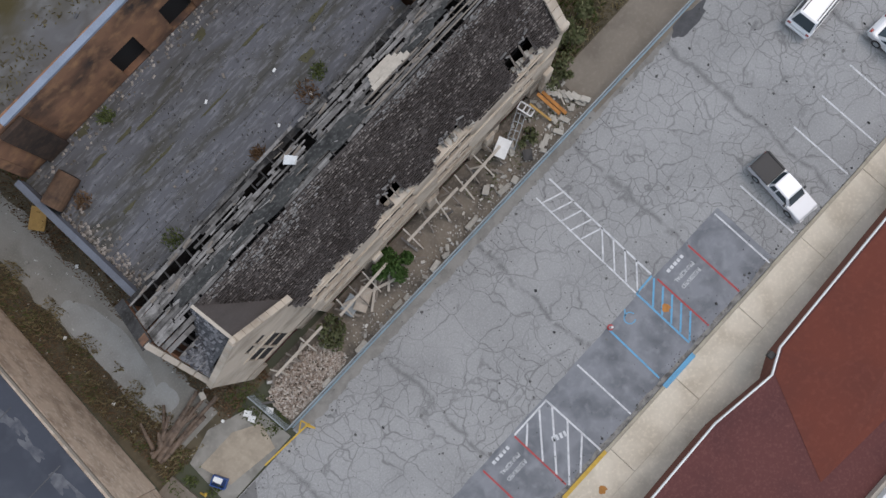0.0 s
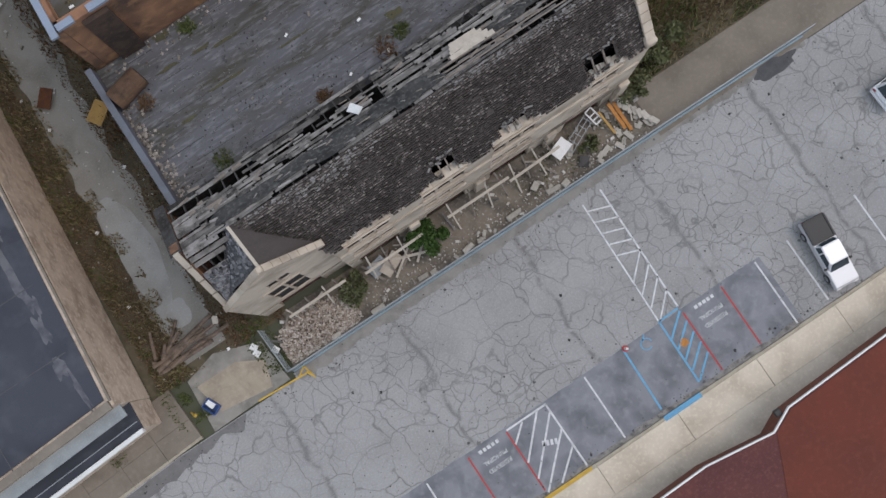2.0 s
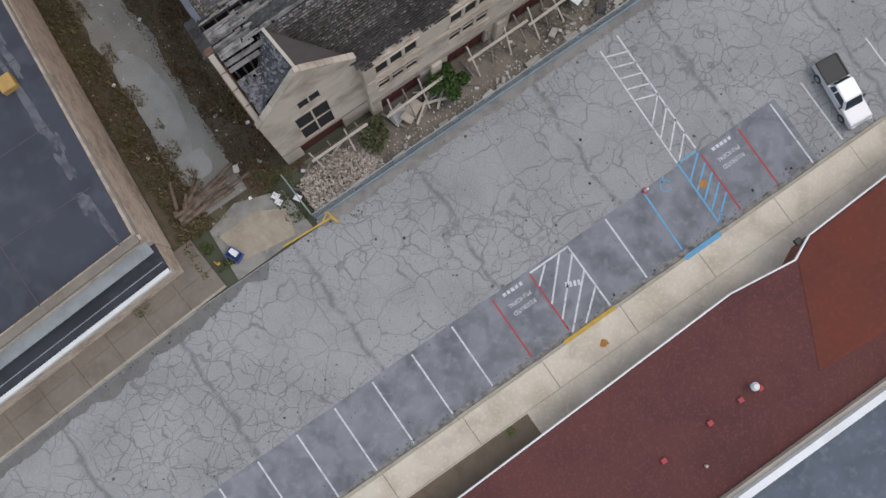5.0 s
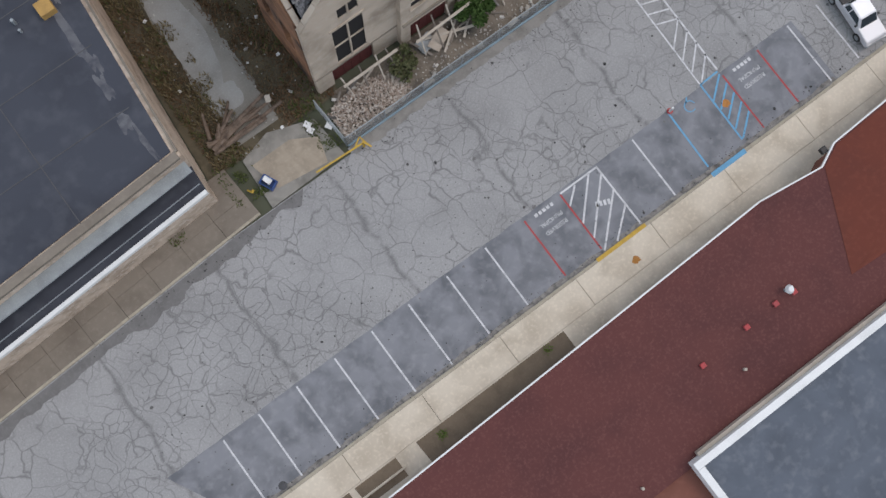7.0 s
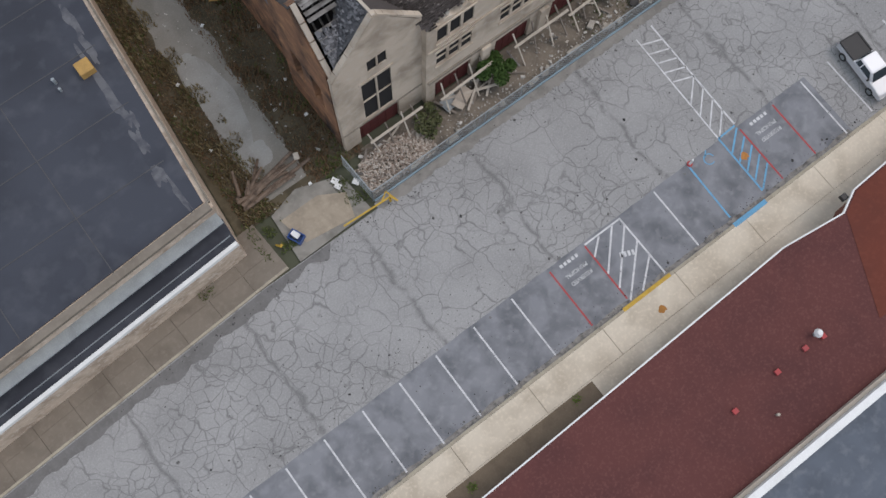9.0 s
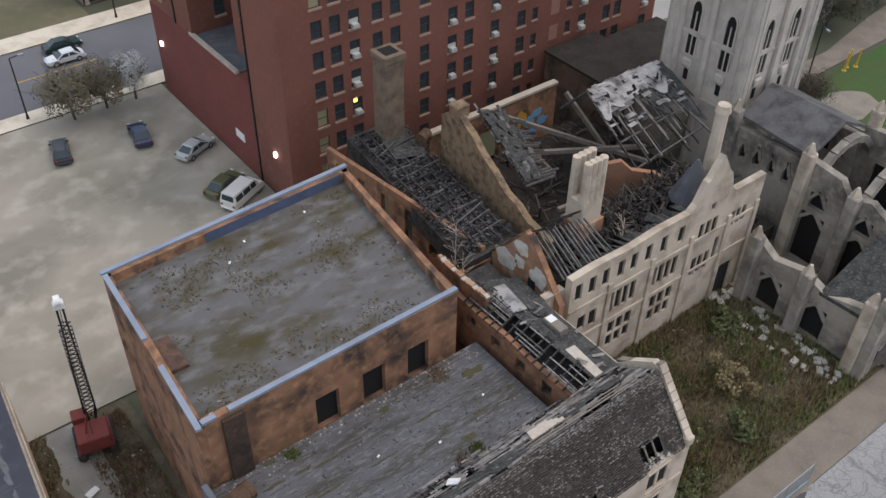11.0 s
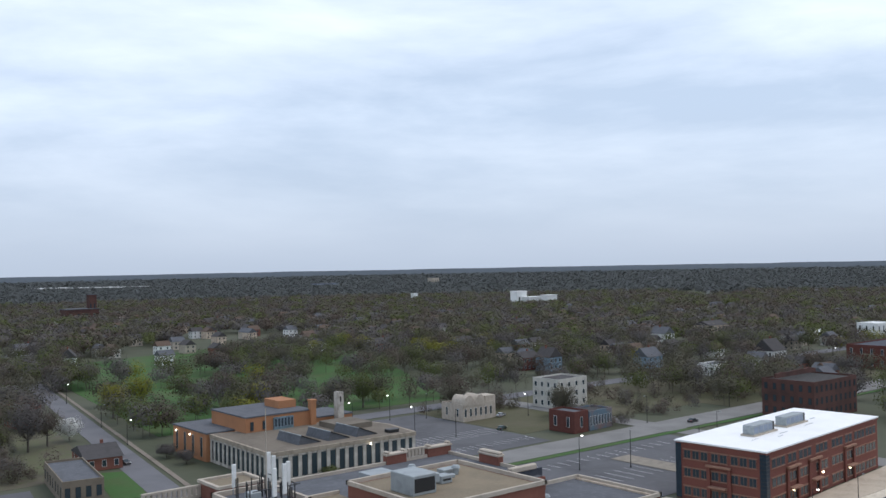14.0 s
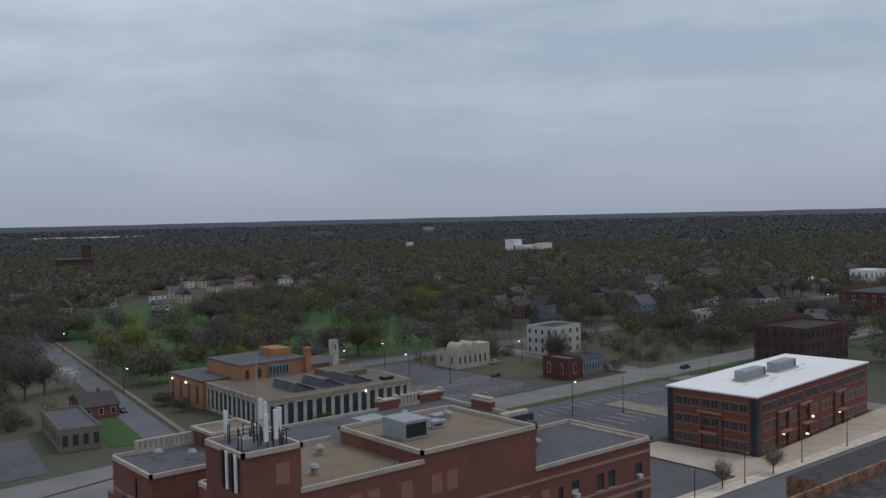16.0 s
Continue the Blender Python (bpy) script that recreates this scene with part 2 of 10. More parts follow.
M = dict(
    asphalt=asphalt_mat("old_asphalt", (0.318, 0.314, 0.308), 0.78, 0.50),
    bay=mat("sealed_asphalt", (0.225, 0.23, 0.245), 0.85, dark=(0.10, 0.105, 0.115), scale=0.55, amount=0.75, fine=2.0, light=(0.30, 0.305, 0.315), fine_amount=0.5),
    lot=mat("lot_asphalt", (0.105, 0.105, 0.112), 0.9, dark=(0.07, 0.07, 0.075), scale=0.08, amount=0.8, fine=0.5, light=(0.15, 0.15, 0.155), bump=0),
    road=mat("road_asphalt", (0.145, 0.145, 0.155), 0.9, scale=0.1),
    concrete=mat("pavement_concrete", (0.64, 0.57, 0.46), 0.9, dark=(0.46, 0.395, 0.305), scale=0.45, amount=0.8, fine=5),
    old_concrete=mat("old_concrete", (0.215, 0.185, 0.15), 0.95, dark=(0.12, 0.10, 0.08), scale=0.5, fine=4),
    dirt=mat("dirt", (0.25, 0.22, 0.18), 1.0, dark=(0.13, 0.12, 0.09), scale=0.5, fine=5, light=(0.36, 0.33, 0.29)),
    gravel=mat("pale_gravel_lot", (0.34, 0.305, 0.25), 1.0, dark=(0.2, 0.185, 0.145), scale=0.12, amount=0.9, fine=0.35, light=(0.52, 0.47, 0.40), fine_amount=0.6),
    weeds=mat("weedy_ground", (0.115, 0.095, 0.062), 1.0, dark=(0.065, 0.055, 0.036), scale=0.5, amount=0.9, fine=3, light=(0.2, 0.17, 0.115)),
    grass=mat("lawn_grass", (0.045, 0.105, 0.026), 1.0, dark=(0.07, 0.085, 0.034), scale=0.07, amount=0.8, fine=0.7, light=(0.075, 0.135, 0.04)),
    land=mat("town_land", (0.085, 0.09, 0.06), 1.0, dark=(0.045, 0.055, 0.028), scale=0.012, fine=0.08, light=(0.12, 0.11, 0.085), bump=0),
    red_roof=mat("maroon_roof_shingle", (0.115, 0.042, 0.038), 0.95, dark=(0.085, 0.033, 0.032), scale=0.3, amount=0.7, fine=7, light=(0.19, 0.08, 0.07), fine_amount=0.5),
    red_hip=mat("rusty_red_roof", (0.15, 0.042, 0.027), 0.9, dark=(0.10, 0.033, 0.025), scale=0.3, fine=3),
    black_roof=mat("black_membrane_roof", (0.055, 0.06, 0.075), 0.85, dark=(0.035, 0.038, 0.048), scale=0.2, amount=0.8, fine=0.9, light=(0.11, 0.115, 0.13), fine_amount=0.4),
    grey_roof=mat("grey_felt_roof", (0.105, 0.11, 0.122), 0.9, scale=0.3, fine=1.5, light=(0.2, 0.2, 0.22)),
    flat_roof=mat("ruined_flat_roof", (0.115, 0.116, 0.126), 0.95, dark=(0.066, 0.062, 0.05), scale=0.55, amount=1.0, fine=4.5, light=(0.225, 0.225, 0.24), fine_amount=0.7, stretch=(0.35, 1.5, 1), bump=0.5, bump_scale=20),
    aud_roof=mat("mossy_flat_roof", (0.118, 0.114, 0.114), 0.95, dark=(0.062, 0.05, 0.022), scale=0.3, amount=1.0, fine=0.9, light=(0.2, 0.2, 0.205), fine_amount=0.65, stretch=(0.75, 1.3, 1)),
    shingle=mat("dark_brown_shingle", (0.085, 0.073, 0.068), 0.95, dark=(0.058, 0.05, 0.046), scale=0.8, fine=7, light=(0.12, 0.105, 0.095), fine_amount=0.35, stretch=(0.7, 2.2, 1)),
    burnt=mat("charred_timber", (0.055, 0.052, 0.05), 0.95, dark=(0.02, 0.018, 0.016), scale=1.2, amount=0.9, fine=6, light=(0.17, 0.165, 0.16)),
    board=mat("weathered_board", (0.20, 0.19, 0.18), 0.95, dark=(0.07, 0.065, 0.06), scale=1.8, amount=0.95, fine=9, light=(0.33, 0.315, 0.295), rnd=0.45),
    limestone=mat("pale_limestone", (0.55, 0.465, 0.37), 0.9, dark=(0.28, 0.225, 0.17), scale=0.45, amount=0.85, fine=2.2, light=(0.6, 0.56, 0.5)),
    grey_stone=mat("sooty_limestone", (0.27, 0.235, 0.19), 0.95, dark=(0.075, 0.065, 0.055), scale=0.4, amount=0.95, fine=1.6, light=(0.42, 0.375, 0.31)),
    brick=mat("orange_brick", (0.28, 0.147, 0.087), 0.95, dark=(0.055, 0.04, 0.034), scale=0.4, amount=1.0, fine=1.3, light=(0.50, 0.27, 0.135), fine_amount=0.65),
    hotel=mat("red_brown_brick", (0.212, 0.086, 0.062), 0.95, dark=(0.135, 0.058, 0.044), scale=0.12, amount=0.75, fine=2.2, light=(0.26, 0.112, 0.083), fine_amount=0.5),
    hotel_pale=mat("pinkish_brick_infill", (0.30, 0.155, 0.12), 0.95, scale=0.4),
    band=mat("stone_band", (0.34, 0.22, 0.18), 0.95, scale=0.6),
    sill=plain("stone_sill", (0.34, 0.23, 0.17), 0.9),
    glass=plain("window_glass", (0.035, 0.05, 0.06), 0.12),
    # near-black colour that stands for the shade of unlit interiors
    dark=plain("painted_dark_interior", (0.012, 0.011, 0.011), 1.0),
    white=mat("white_paint", (0.75, 0.75, 0.73), 0.6, dark=(0.5, 0.5, 0.48), scale=0.8, amount=0.35),
    roadpaint=mat("white_road_paint", (0.62, 0.62, 0.62), 0.8, dark=(0.3, 0.3, 0.31), scale=3, amount=0.6, fine=14),
    redpaint=mat("red_road_paint", (0.42, 0.07, 0.07), 0.8, dark=(0.22, 0.08, 0.08), scale=3),
    bluepaint=mat("blue_road_paint", (0.14, 0.36, 0.55), 0.8, dark=(0.15, 0.25, 0.34), scale=3),
    yellowpaint=mat("yellow_paint", (0.55, 0.36, 0.06), 0.7, dark=(0.35, 0.22, 0.06), scale=3),
    metal=mat("galvanised_metal", (0.33, 0.36, 0.37), 0.6, 0.3, scale=1.0),
    steel_blue=mat("blue_grey_flashing", (0.25, 0.29, 0.36), 0.7, 0.1, dark=(0.16, 0.18, 0.22), scale=0.5),
    black=plain("black_plastic", (0.015, 0.015, 0.016), 0.5),
    cream=mat("cream_coping", (0.46, 0.40, 0.33), 0.9, scale=0.6),
    sand_roof=mat("sandy_gravel_roof", (0.22, 0.18, 0.125), 1.0, dark=(0.14, 0.12, 0.09), scale=0.3, fine=4),
)


# ---- mesh helpers ----
def mesh_of(name, verts, faces, material, smooth=False):
    me = bpy.data.meshes.new(name)
    me.from_pydata(verts, [], faces)
    me.materials.append(material)
    me.update()
    if smooth:
        me.polygons.foreach_set("use_smooth", [True] * len(me.polygons))
    return me


def root(name, label, category, at=(0, 0, 0), rz=0.0, kind="", group=""):
    ob = new(name)
    ob.empty_display_size = 0.3
    ob.matrix_basis = pose(*at, 0, 0, rz)
    return tagged(ob, label, category, group, kind)


def part(name, bm, material, parent, label=""):
    """Links a bmesh or a mesh as one object under a thing or a part."""
    if isinstance(bm, bmesh.types.BMesh):
        me = bpy.data.meshes.new(name)
        bm.to_mesh(me)
        bm.free()
        me.materials.append(material)
    else:
        me = bm
    ob = new(name, me)
    ob.parent = parent
    return tagged(ob, label)


def thing(name, bm, material, label, category, kind="", group=""):
    """A one-mesh thing at top level."""
    ob = part(name, bm, material, None)
    return tagged(ob, label, category, group, kind)


def add_box(bm, x0, x1, y0, y1, z0, z1, bevel=0.0):
    v = [bm.verts.new(p) for p in ((x0, y0, z0), (x1, y0, z0), (x1, y1, z0), (x0, y1, z0), (x0, y0, z1), (x1, y0, z1), (x1, y1, z1), (x0, y1, z1))]
    fs = [bm.faces.new([v[i] for i in f]) for f in ((3, 2, 1, 0), (4, 5, 6, 7), (0, 1, 5, 4), (1, 2, 6, 5), (2, 3, 7, 6), (3, 0, 4, 7))]
    if bevel:
        edges = {e for f in fs for e in f.edges}
        bmesh.ops.bevel(bm, geom=list(edges), offset=bevel, segments=1, affect="EDGES")
    return bm


def box(x0, x1, y0, y1, z0, z1, bevel=0.0):
    return add_box(bmesh.new(), x0, x1, y0, y1, z0, z1, bevel)


def add_prism(bm, pts, z0, z1):
    a = [bm.verts.new((x, y, z0)) for x, y in pts]
    b = [bm.verts.new((x, y, z1)) for x, y in pts]
    bm.faces.new(list(reversed(a)))
    bm.faces.new(b)
    k = len(pts)
    for i in range(k):
        bm.faces.new((a[i], a[(i + 1) % k], b[(i + 1) % k], b[i]))
    return bm


def prism(pts, z0, z1):
    return add_prism(bmesh.new(), pts, z0, z1)


def add_beam(bm, a, b, w, h=None):
    """A squared beam from a to b."""
    a, b = Vector(a), Vector(b)
    h = h or w
    d = (b - a).normalized()
    s = d.cross(Vector((0, 0, 1)))
    s = Vector((1, 0, 0)) if s.length < 1e-4 else s.normalized()
    u = s.cross(d)
    vs = [bm.verts.new(p + s * i * w / 2 + u * j * h / 2) for p in (a, b) for i, j in ((-1, -1), (1, -1), (1, 1), (-1, 1))]
    for f in ((3, 2, 1, 0), (4, 5, 6, 7), (0, 1, 5, 4), (1, 2, 6, 5), (2, 3, 7, 6), (3, 0, 4, 7)):
        bm.faces.new([vs[i] for i in f])
    return bm


def beam(a, b, w, h=None):
    return add_beam(bmesh.new(), a, b, w, h)


def tube(a, b, r0, r1=None, k=10):
    """A tapered round bar from a to b."""
    bm = bmesh.new()
    a, b = Vector(a), Vector(b)
    m = Matrix.Translation((a + b) / 2) @ (b - a).to_track_quat("Z", "Y").to_matrix().to_4x4()
    bmesh.ops.create_cone(bm, cap_ends=True, segments=k, radius1=r0, radius2=r0 if r1 is None else r1, depth=(b - a).length, matrix=m)
    return bm


def wall_mesh(name, length, height, thick, holes, material, top=None):
    """A wall along +x from the origin, its outer face at y=0 and its body towards +y, with real openings (x0, x1, z0, z1).
    top: a list of (x, z) points of an uneven upper edge above height."""
    xs = sorted({0.0, length, *[round(h[i], 4) for h in holes for i in (0, 1)]})
    zs = sorted({0.0, height, *[round(h[i], 4) for h in holes for i in (2, 3)]})
    xs = [x for x in xs if 0 <= x <= length]
    zs = [z for z in zs if 0 <= z <= height]
    verts, faces, ids = [], [], {}

    def vid(x, y, z):
        k = (round(x, 4), round(y, 4), round(z, 4))
        if k not in ids:
            ids[k] = len(verts)
            verts.append(k)
        return ids[k]

    def solid(i, j):
        if not (0 <= i < len(xs) - 1 and 0 <= j < len(zs) - 1):
            return False
        cx, cz = (xs[i] + xs[i + 1]) / 2, (zs[j] + zs[j + 1]) / 2
        return not any(h[0] < cx < h[1] and h[2] < cz < h[3] for h in holes)

    for i in range(len(xs) - 1):
        for j in range(len(zs) - 1):
            if not solid(i, j):
                continue
            a, b, c, d = xs[i], xs[i + 1], zs[j], zs[j + 1]
            faces.append([vid(a, 0, c), vid(b, 0, c), vid(b, 0, d), vid(a, 0, d)])
            faces.append([vid(a, thick, d), vid(b, thick, d), vid(b, thick, c), vid(a, thick, c)])
            if not solid(i - 1, j):
                faces.append([vid(a, thick, c), vid(a, 0, c), vid(a, 0, d), vid(a, thick, d)])
            if not solid(i + 1, j):
                faces.append([vid(b, 0, c), vid(b, thick, c), vid(b, thick, d), vid(b, 0, d)])
            if not solid(i, j - 1):
                faces.append([vid(a, 0, c), vid(a, thick, c), vid(b, thick, c), vid(b, 0, c)])
            if not solid(i, j + 1):
                faces.append([vid(a, 0, d), vid(b, 0, d), vid(b, thick, d), vid(a, thick, d)])
    if top:
        n0 = len(verts)
        for y in (0.003, thick - 0.003):
            for x, z in top:
                verts += [(x, y, height - 0.02), (x, y, z)]
        k = len(top)
        for s in range(k - 1):
            f, g = n0 + 2 * s, n0 + 2 * k + 2 * s
            faces += [[f, f + 2, f + 3, f + 1], [g + 1, g + 3, g + 2, g], [f + 1, f + 3, g + 3, g + 1]]
        faces += [[n0, n0 + 1, n0 + 2 * k + 1, n0 + 2 * k], [n0 + 2 * k - 1, n0 + 2 * k - 2, n0 + 4 * k - 2, n0 + 4 * k - 1]]
    return mesh_of(name, verts, faces, material)


def place(ob, x, y, z, rz=0.0):
    ob.matrix_basis = pose(x, y, z, 0, 0, rz)
    return ob

# ---- ground, lane and pavements ----
thing("ground", box(-5200, 5200, -5200, 5200, -1, -0.12), M["land"], "flat town land with bare soil and grass", "ground", "structure")
thing("road", box(-60, 420, -4.75, 9.55, -0.5, 0), M["asphalt"], "net-cracked grey asphalt lane", "road", "structure")


thing("road_edge", box(2.7, 41, 9.552, 9.93, -0.4, -0.003), M["asphalt"], "asphalt edge of the lane along the fence", "road", "structure")


def rough_edge(x0, x1, y, amp, step=0.6, f=0.5, seed=0.0):
    k = int(abs(x1 - x0) / step)
    return [(x0 + (x1 - x0) * i / k, y + amp * noise.noise(Vector((i * f, seed, 0.3)))) for i in range(k + 1)]


def patch(name, pts, z, material, label, category="patch"):
    """A thin sheet laid on the ground, 2 cm thick."""
    return thing(name, prism(pts, z - 0.02, z), material, label, category, "structure")


def blob(cx, cy, rx, ry, k=28, amp=0.3, seed=0.0, rz=0.0):
    out = []
    for i in range(k):
        a = 2 * math.pi * i / k
        r = 1 + amp * noise.noise(Vector((math.cos(a) * 1.7, math.sin(a) * 1.7, seed)))
        x, y = rx * r * math.cos(a), ry * r * math.sin(a)
        out.append((cx + x * math.cos(rz) - y * math.sin(rz), cy + x * math.sin(rz) + y * math.cos(rz)))
    return out


M["tar"] = mat("tar_stain", (0.085, 0.085, 0.088), 0.8, dark=(0.05, 0.05, 0.052), scale=2)
M["seam"] = mat("crumbled_seam", (0.19, 0.185, 0.18), 1.0, dark=(0.12, 0.12, 0.118), scale=3, amount=0.9)
M["darkasph"] = mat("crumbled_asphalt", (0.175, 0.17, 0.165), 1.0, dark=(0.12, 0.115, 0.11), scale=1.2, fine=6)
patch("bay_strip", rough_edge(-17.5, 30.5, 0.06, 0.05, 0.4) + rough_edge(30.5, -15, -4.72, 0.06, 0.5), 0.006, M["bay"], "darker sealed asphalt strip under the parking bays", "pavement")
# crumbled edge by the north kerb
patch("edge_strip", [(0.15 * i - 60, 8.75 + 0.06 * min(0, 0.15 * i - 54.2) + 0.7 * noise.noise(Vector((0.033 * i, 3, 0))) + 0.35 * noise.noise(Vector((0.13 * i, 7, 0))) + 0.12 * noise.noise(Vector((0.5 * i, 9, 0)))) for i in range(390)] + [(-1, 9.5), (-5.8, 9.5), (-60, 6.3)], 0.005, M["darkasph"], "crumbled dark asphalt edge along the kerb", "pavement")
rs = random.Random(4)
for i in range(26):
    x, y = rs.uniform(-14, 44), rs.choice((rs.uniform(0.3, 9), rs.uniform(-0.6, 1.2), rs.uniform(4, 9)))
    a = rs.uniform(0.04, 0.12)
    patch("oil_stain", blob(x, y, a * rs.uniform(1, 1.8), a, 24, 0.6, i, rs.uniform(0, 3)), 0.010, M["darkasph"] if i % 3 else M["seam"], "small dark tar stain on the asphalt", "stain")
patch("puddle_stain", blob(38.3, 9.25, 1.5, 0.5, 34, 0.4, 2), 0.011, M["tar"], "black tarred patch beside the fence", "stain")

# south pavement: slabs with joints, kerb
for i in range(12):
    x0 = -14.3 + 5.86 * i
    part("slab", box(x0 + 0.012, x0 + 5.848, -6.9, -4.95, -0.3, 0.15 + 0.006 * (i % 2), 0.01), M["concrete"], None)
slabs = [o for o in scene.collection.objects if o.name.startswith("slab")]
pav = root("pavement", "pale concrete pavement of large slabs", "pavement", kind="structure")
for o in slabs:
    o.parent = pav
part("backing", box(-60, 120, -10.6, -6.912, -0.3, 0.14), M["concrete"], pav)
part("backing", box(-60, -14.3, -6.9, -4.95, -0.3, 0.15), M["concrete"], pav)
part("backing", box(56, 120, -6.9, -4.95, -0.3, 0.15), M["concrete"], pav)
M["curb"] = mat("kerb_concrete", (0.40, 0.36, 0.28), 0.95, dark=(0.24, 0.21, 0.17), scale=1.5, fine=6)
kerb = root("kerb", "worn concrete kerb along the bays", "kerb", kind="structure")
for i in range(60):
    x0 = -60 + 3.0 * i
    part("kerb_stone", box(x0 + 0.01, x0 + 2.99, -4.94, -4.72 - 0.02 * (i % 3), -0.3, 0.135), M["curb"], kerb)
part("kerb_paint", box(10.9, 14.7, -4.95, -4.70, 0.132, 0.142), M["yellowpaint"], kerb, "worn yellow kerb paint")
part("kerb_paint", box(20.0, 22.7, -5.02, -4.70, 0.133, 0.162), M["bluepaint"], kerb, "light blue kerb paint")
patch("gutter_dirt", [(0.15 * i - 16, -4.44 + 0.16 * noise.noise(Vector((0.11 * i, 2, 0))) + 0.06 * noise.noise(Vector((0.5 * i, 5, 0)))) for i in range(310)] + [(30.5, -4.71), (-16, -4.71)], 0.012, mat("gutter_grit", (0.25, 0.235, 0.215), 1.0, dark=(0.09, 0.085, 0.08), scale=2.2, amount=0.95, fine=10), "dark grit gathered along the kerb", "dirt")
M["soil"] = mat("brown_bed_soil", (0.2, 0.155, 0.11), 1.0, dark=(0.12, 0.095, 0.065), scale=1.2, fine=8)
for x0, x1, y0, y1, s in ((-4.4, 6.6, -8.75, -7.0, 1), (-8.9, -6.0, -8.3, -7.0, 2), (-14.5, -9.4, -8.9, -7.0, 3)):
    patch("planting_bed", [(x0, y0), (x1, y0), (x1, y1), (x0 - 0.1, y1)], 0.162, M["soil"], "bare brown planting bed in the pavement", "planting bed")
thing("low_wall", box(-9.4, -5.8, -7.86, -7.72, 0.1, 0.32, 0.02), M["concrete"], "low concrete border wall beside a planting bed", "wall", "structure")
patch("rust_patch", blob(12.9, -6.2, 0.3, 0.22, 14, 0.5), 0.170, mat("rust_stain", (0.42, 0.2, 0.06), 1, scale=4), "rusty orange stain on the pavement", "stain")
patch("fence_dirt", [(2.9 + 0.2 * i, 9.3 + 0.30 * noise.noise(Vector((0.16 * i, 3, 0))) + 0.16 * noise.noise(Vector((0.7 * i, 8, 0)))) for i in range(190)] + [(40.8, 9.85), (2.9, 9.98)], 0.009, mat("lane_edge_dirt", (0.262, 0.248, 0.226), 1, dark=(0.165, 0.155, 0.14), scale=0.9, amount=0.9, fine=7, light=(0.33, 0.32, 0.30)), "thin brown dirt along the fence foot", "dirt")
thing("manhole_cover", tube((-12.3, -4.35, -0.02), (-12.3, -4.35, 0.02), 0.27, 0.27, 20), M["tar"], "round black iron manhole cover by the kerb", "manhole cover")

# north side: pavement by the black-roofed building, concrete pad, alley
npav = root("pavement", "old brown concrete pavement with cracks", "pavement", kind="structure")
npav.matrix_basis = pose(-5.8, 9.59, 0, 0, 0, 3.4) @ pose(5.8, -9.55, 0)
for i in range(22):
    x0 = -59 + 2.5 * i
    part("slab", box(x0 + 0.01, x0 + 2.49, 9.72, 11.0, -0.3, 0.12 + 0.008 * (i % 3)), M["old_concrete"], npav)
    part("slab", box(x0 + 0.01, x0 + 2.49, 11.012, 13.2, -0.3, 0.115 + 0.006 * (i % 2)), M["old_concrete"], npav)
    part("kerb_stone", box(x0 + 0.01, x0 + 2.49, 9.55, 9.71, -0.3, 0.125), M["curb"], npav)
thing("concrete_pad", prism([(-3.2, 9.6), (2.35, 9.75), (2.1, 12.7), (-0.8, 13.7), (-3.0, 13.1)], -0.2, 0.03), mat("pad_concrete", (0.27, 0.255, 0.225), 0.95, dark=(0.17, 0.16, 0.14), scale=0.7, amount=0.9, fine=3), "worn concrete pad at the alley mouth", "pavement", "structure")
patch("tan_slab", [(-2.2, 10.4), (1.2, 9.95), (1.7, 11.6), (0.1, 12.5), (-2.7, 12.5)], 0.055, mat("tan_pad", (0.36, 0.305, 0.235), 0.95, dark=(0.26, 0.22, 0.17), scale=1.0, amount=0.8, fine=5), "worn tan concrete slab on the pad", "pavement")
patch("weed_ground", [(-5.4, 13.2), (4.4, 13.2), (4.9, 47), (-2.6, 47)], -0.01, M["weeds"], "weedy brown ground of the alley", "ground")
M["pale_gravel"] = mat("pale_grey_gravel", (0.285, 0.27, 0.24), 1.0, dark=(0.19, 0.18, 0.155), scale=0.45, amount=0.8, fine=9)
left = [(-2.85 + 0.02 * t + 0.55 * noise.noise(Vector((t * 0.17, 1, 0))) + 0.3 * noise.noise(Vector((t * 0.9, 4, 0))), 14.0 + 0.5 * t) for t in range(67)]
right = [(0.35 + 0.017 * t + 0.5 * noise.noise(Vector((t * 0.2, 7, 0))) + 0.3 * noise.noise(Vector((t * 0.9, 9, 0))), 14.0 + 0.5 * t) for t in range(67)]
patch("gravel_track", left + right[::-1], 0.004, M["pale_gravel"], "pale gravel track between weeds", "track")
patch("gravel_patch", blob(-1.4, 21.6, 1.25, 3.9, 40, 0.35, 5), 0.014, mat("wet_pale_gravel", (0.345, 0.34, 0.32), 1, dark=(0.26, 0.25, 0.225), scale=0.5, amount=0.9, fine=9), "paler gravel patch in the track", "track")
patch("gravel_patch", blob(-1.6, 17.0, 1.25, 0.95, 30, 0.5, 8), 0.016, bpy.data.materials["wet_pale_gravel"], "pale gravel patch beside the logs", "track")
patch("yard_dirt", [(2.7, 9.6), (29.8, 9.6), (29.8, 13.4), (3.9, 13.4)], -0.004, mat("yard_dirt", (0.20, 0.17, 0.135), 1, dark=(0.075, 0.066, 0.055), scale=0.55, amount=0.9, fine=6, light=(0.33, 0.29, 0.245), fine_amount=0.5), "bare dirt yard with rubble", "ground")
patch("east_pavement", [(29.8, 9.6), (64, 9.6), (64, 12.9), (29.8, 12.9)], 0.01, M["old_concrete"], "old concrete pavement behind the fence", "pavement")
patch("church_lawn", [(29.8, 12.9), (56, 12.9), (56, 30), (29.2, 30)], -0.002, M["weeds"], "overgrown dry lawn of the ruined church", "ground")


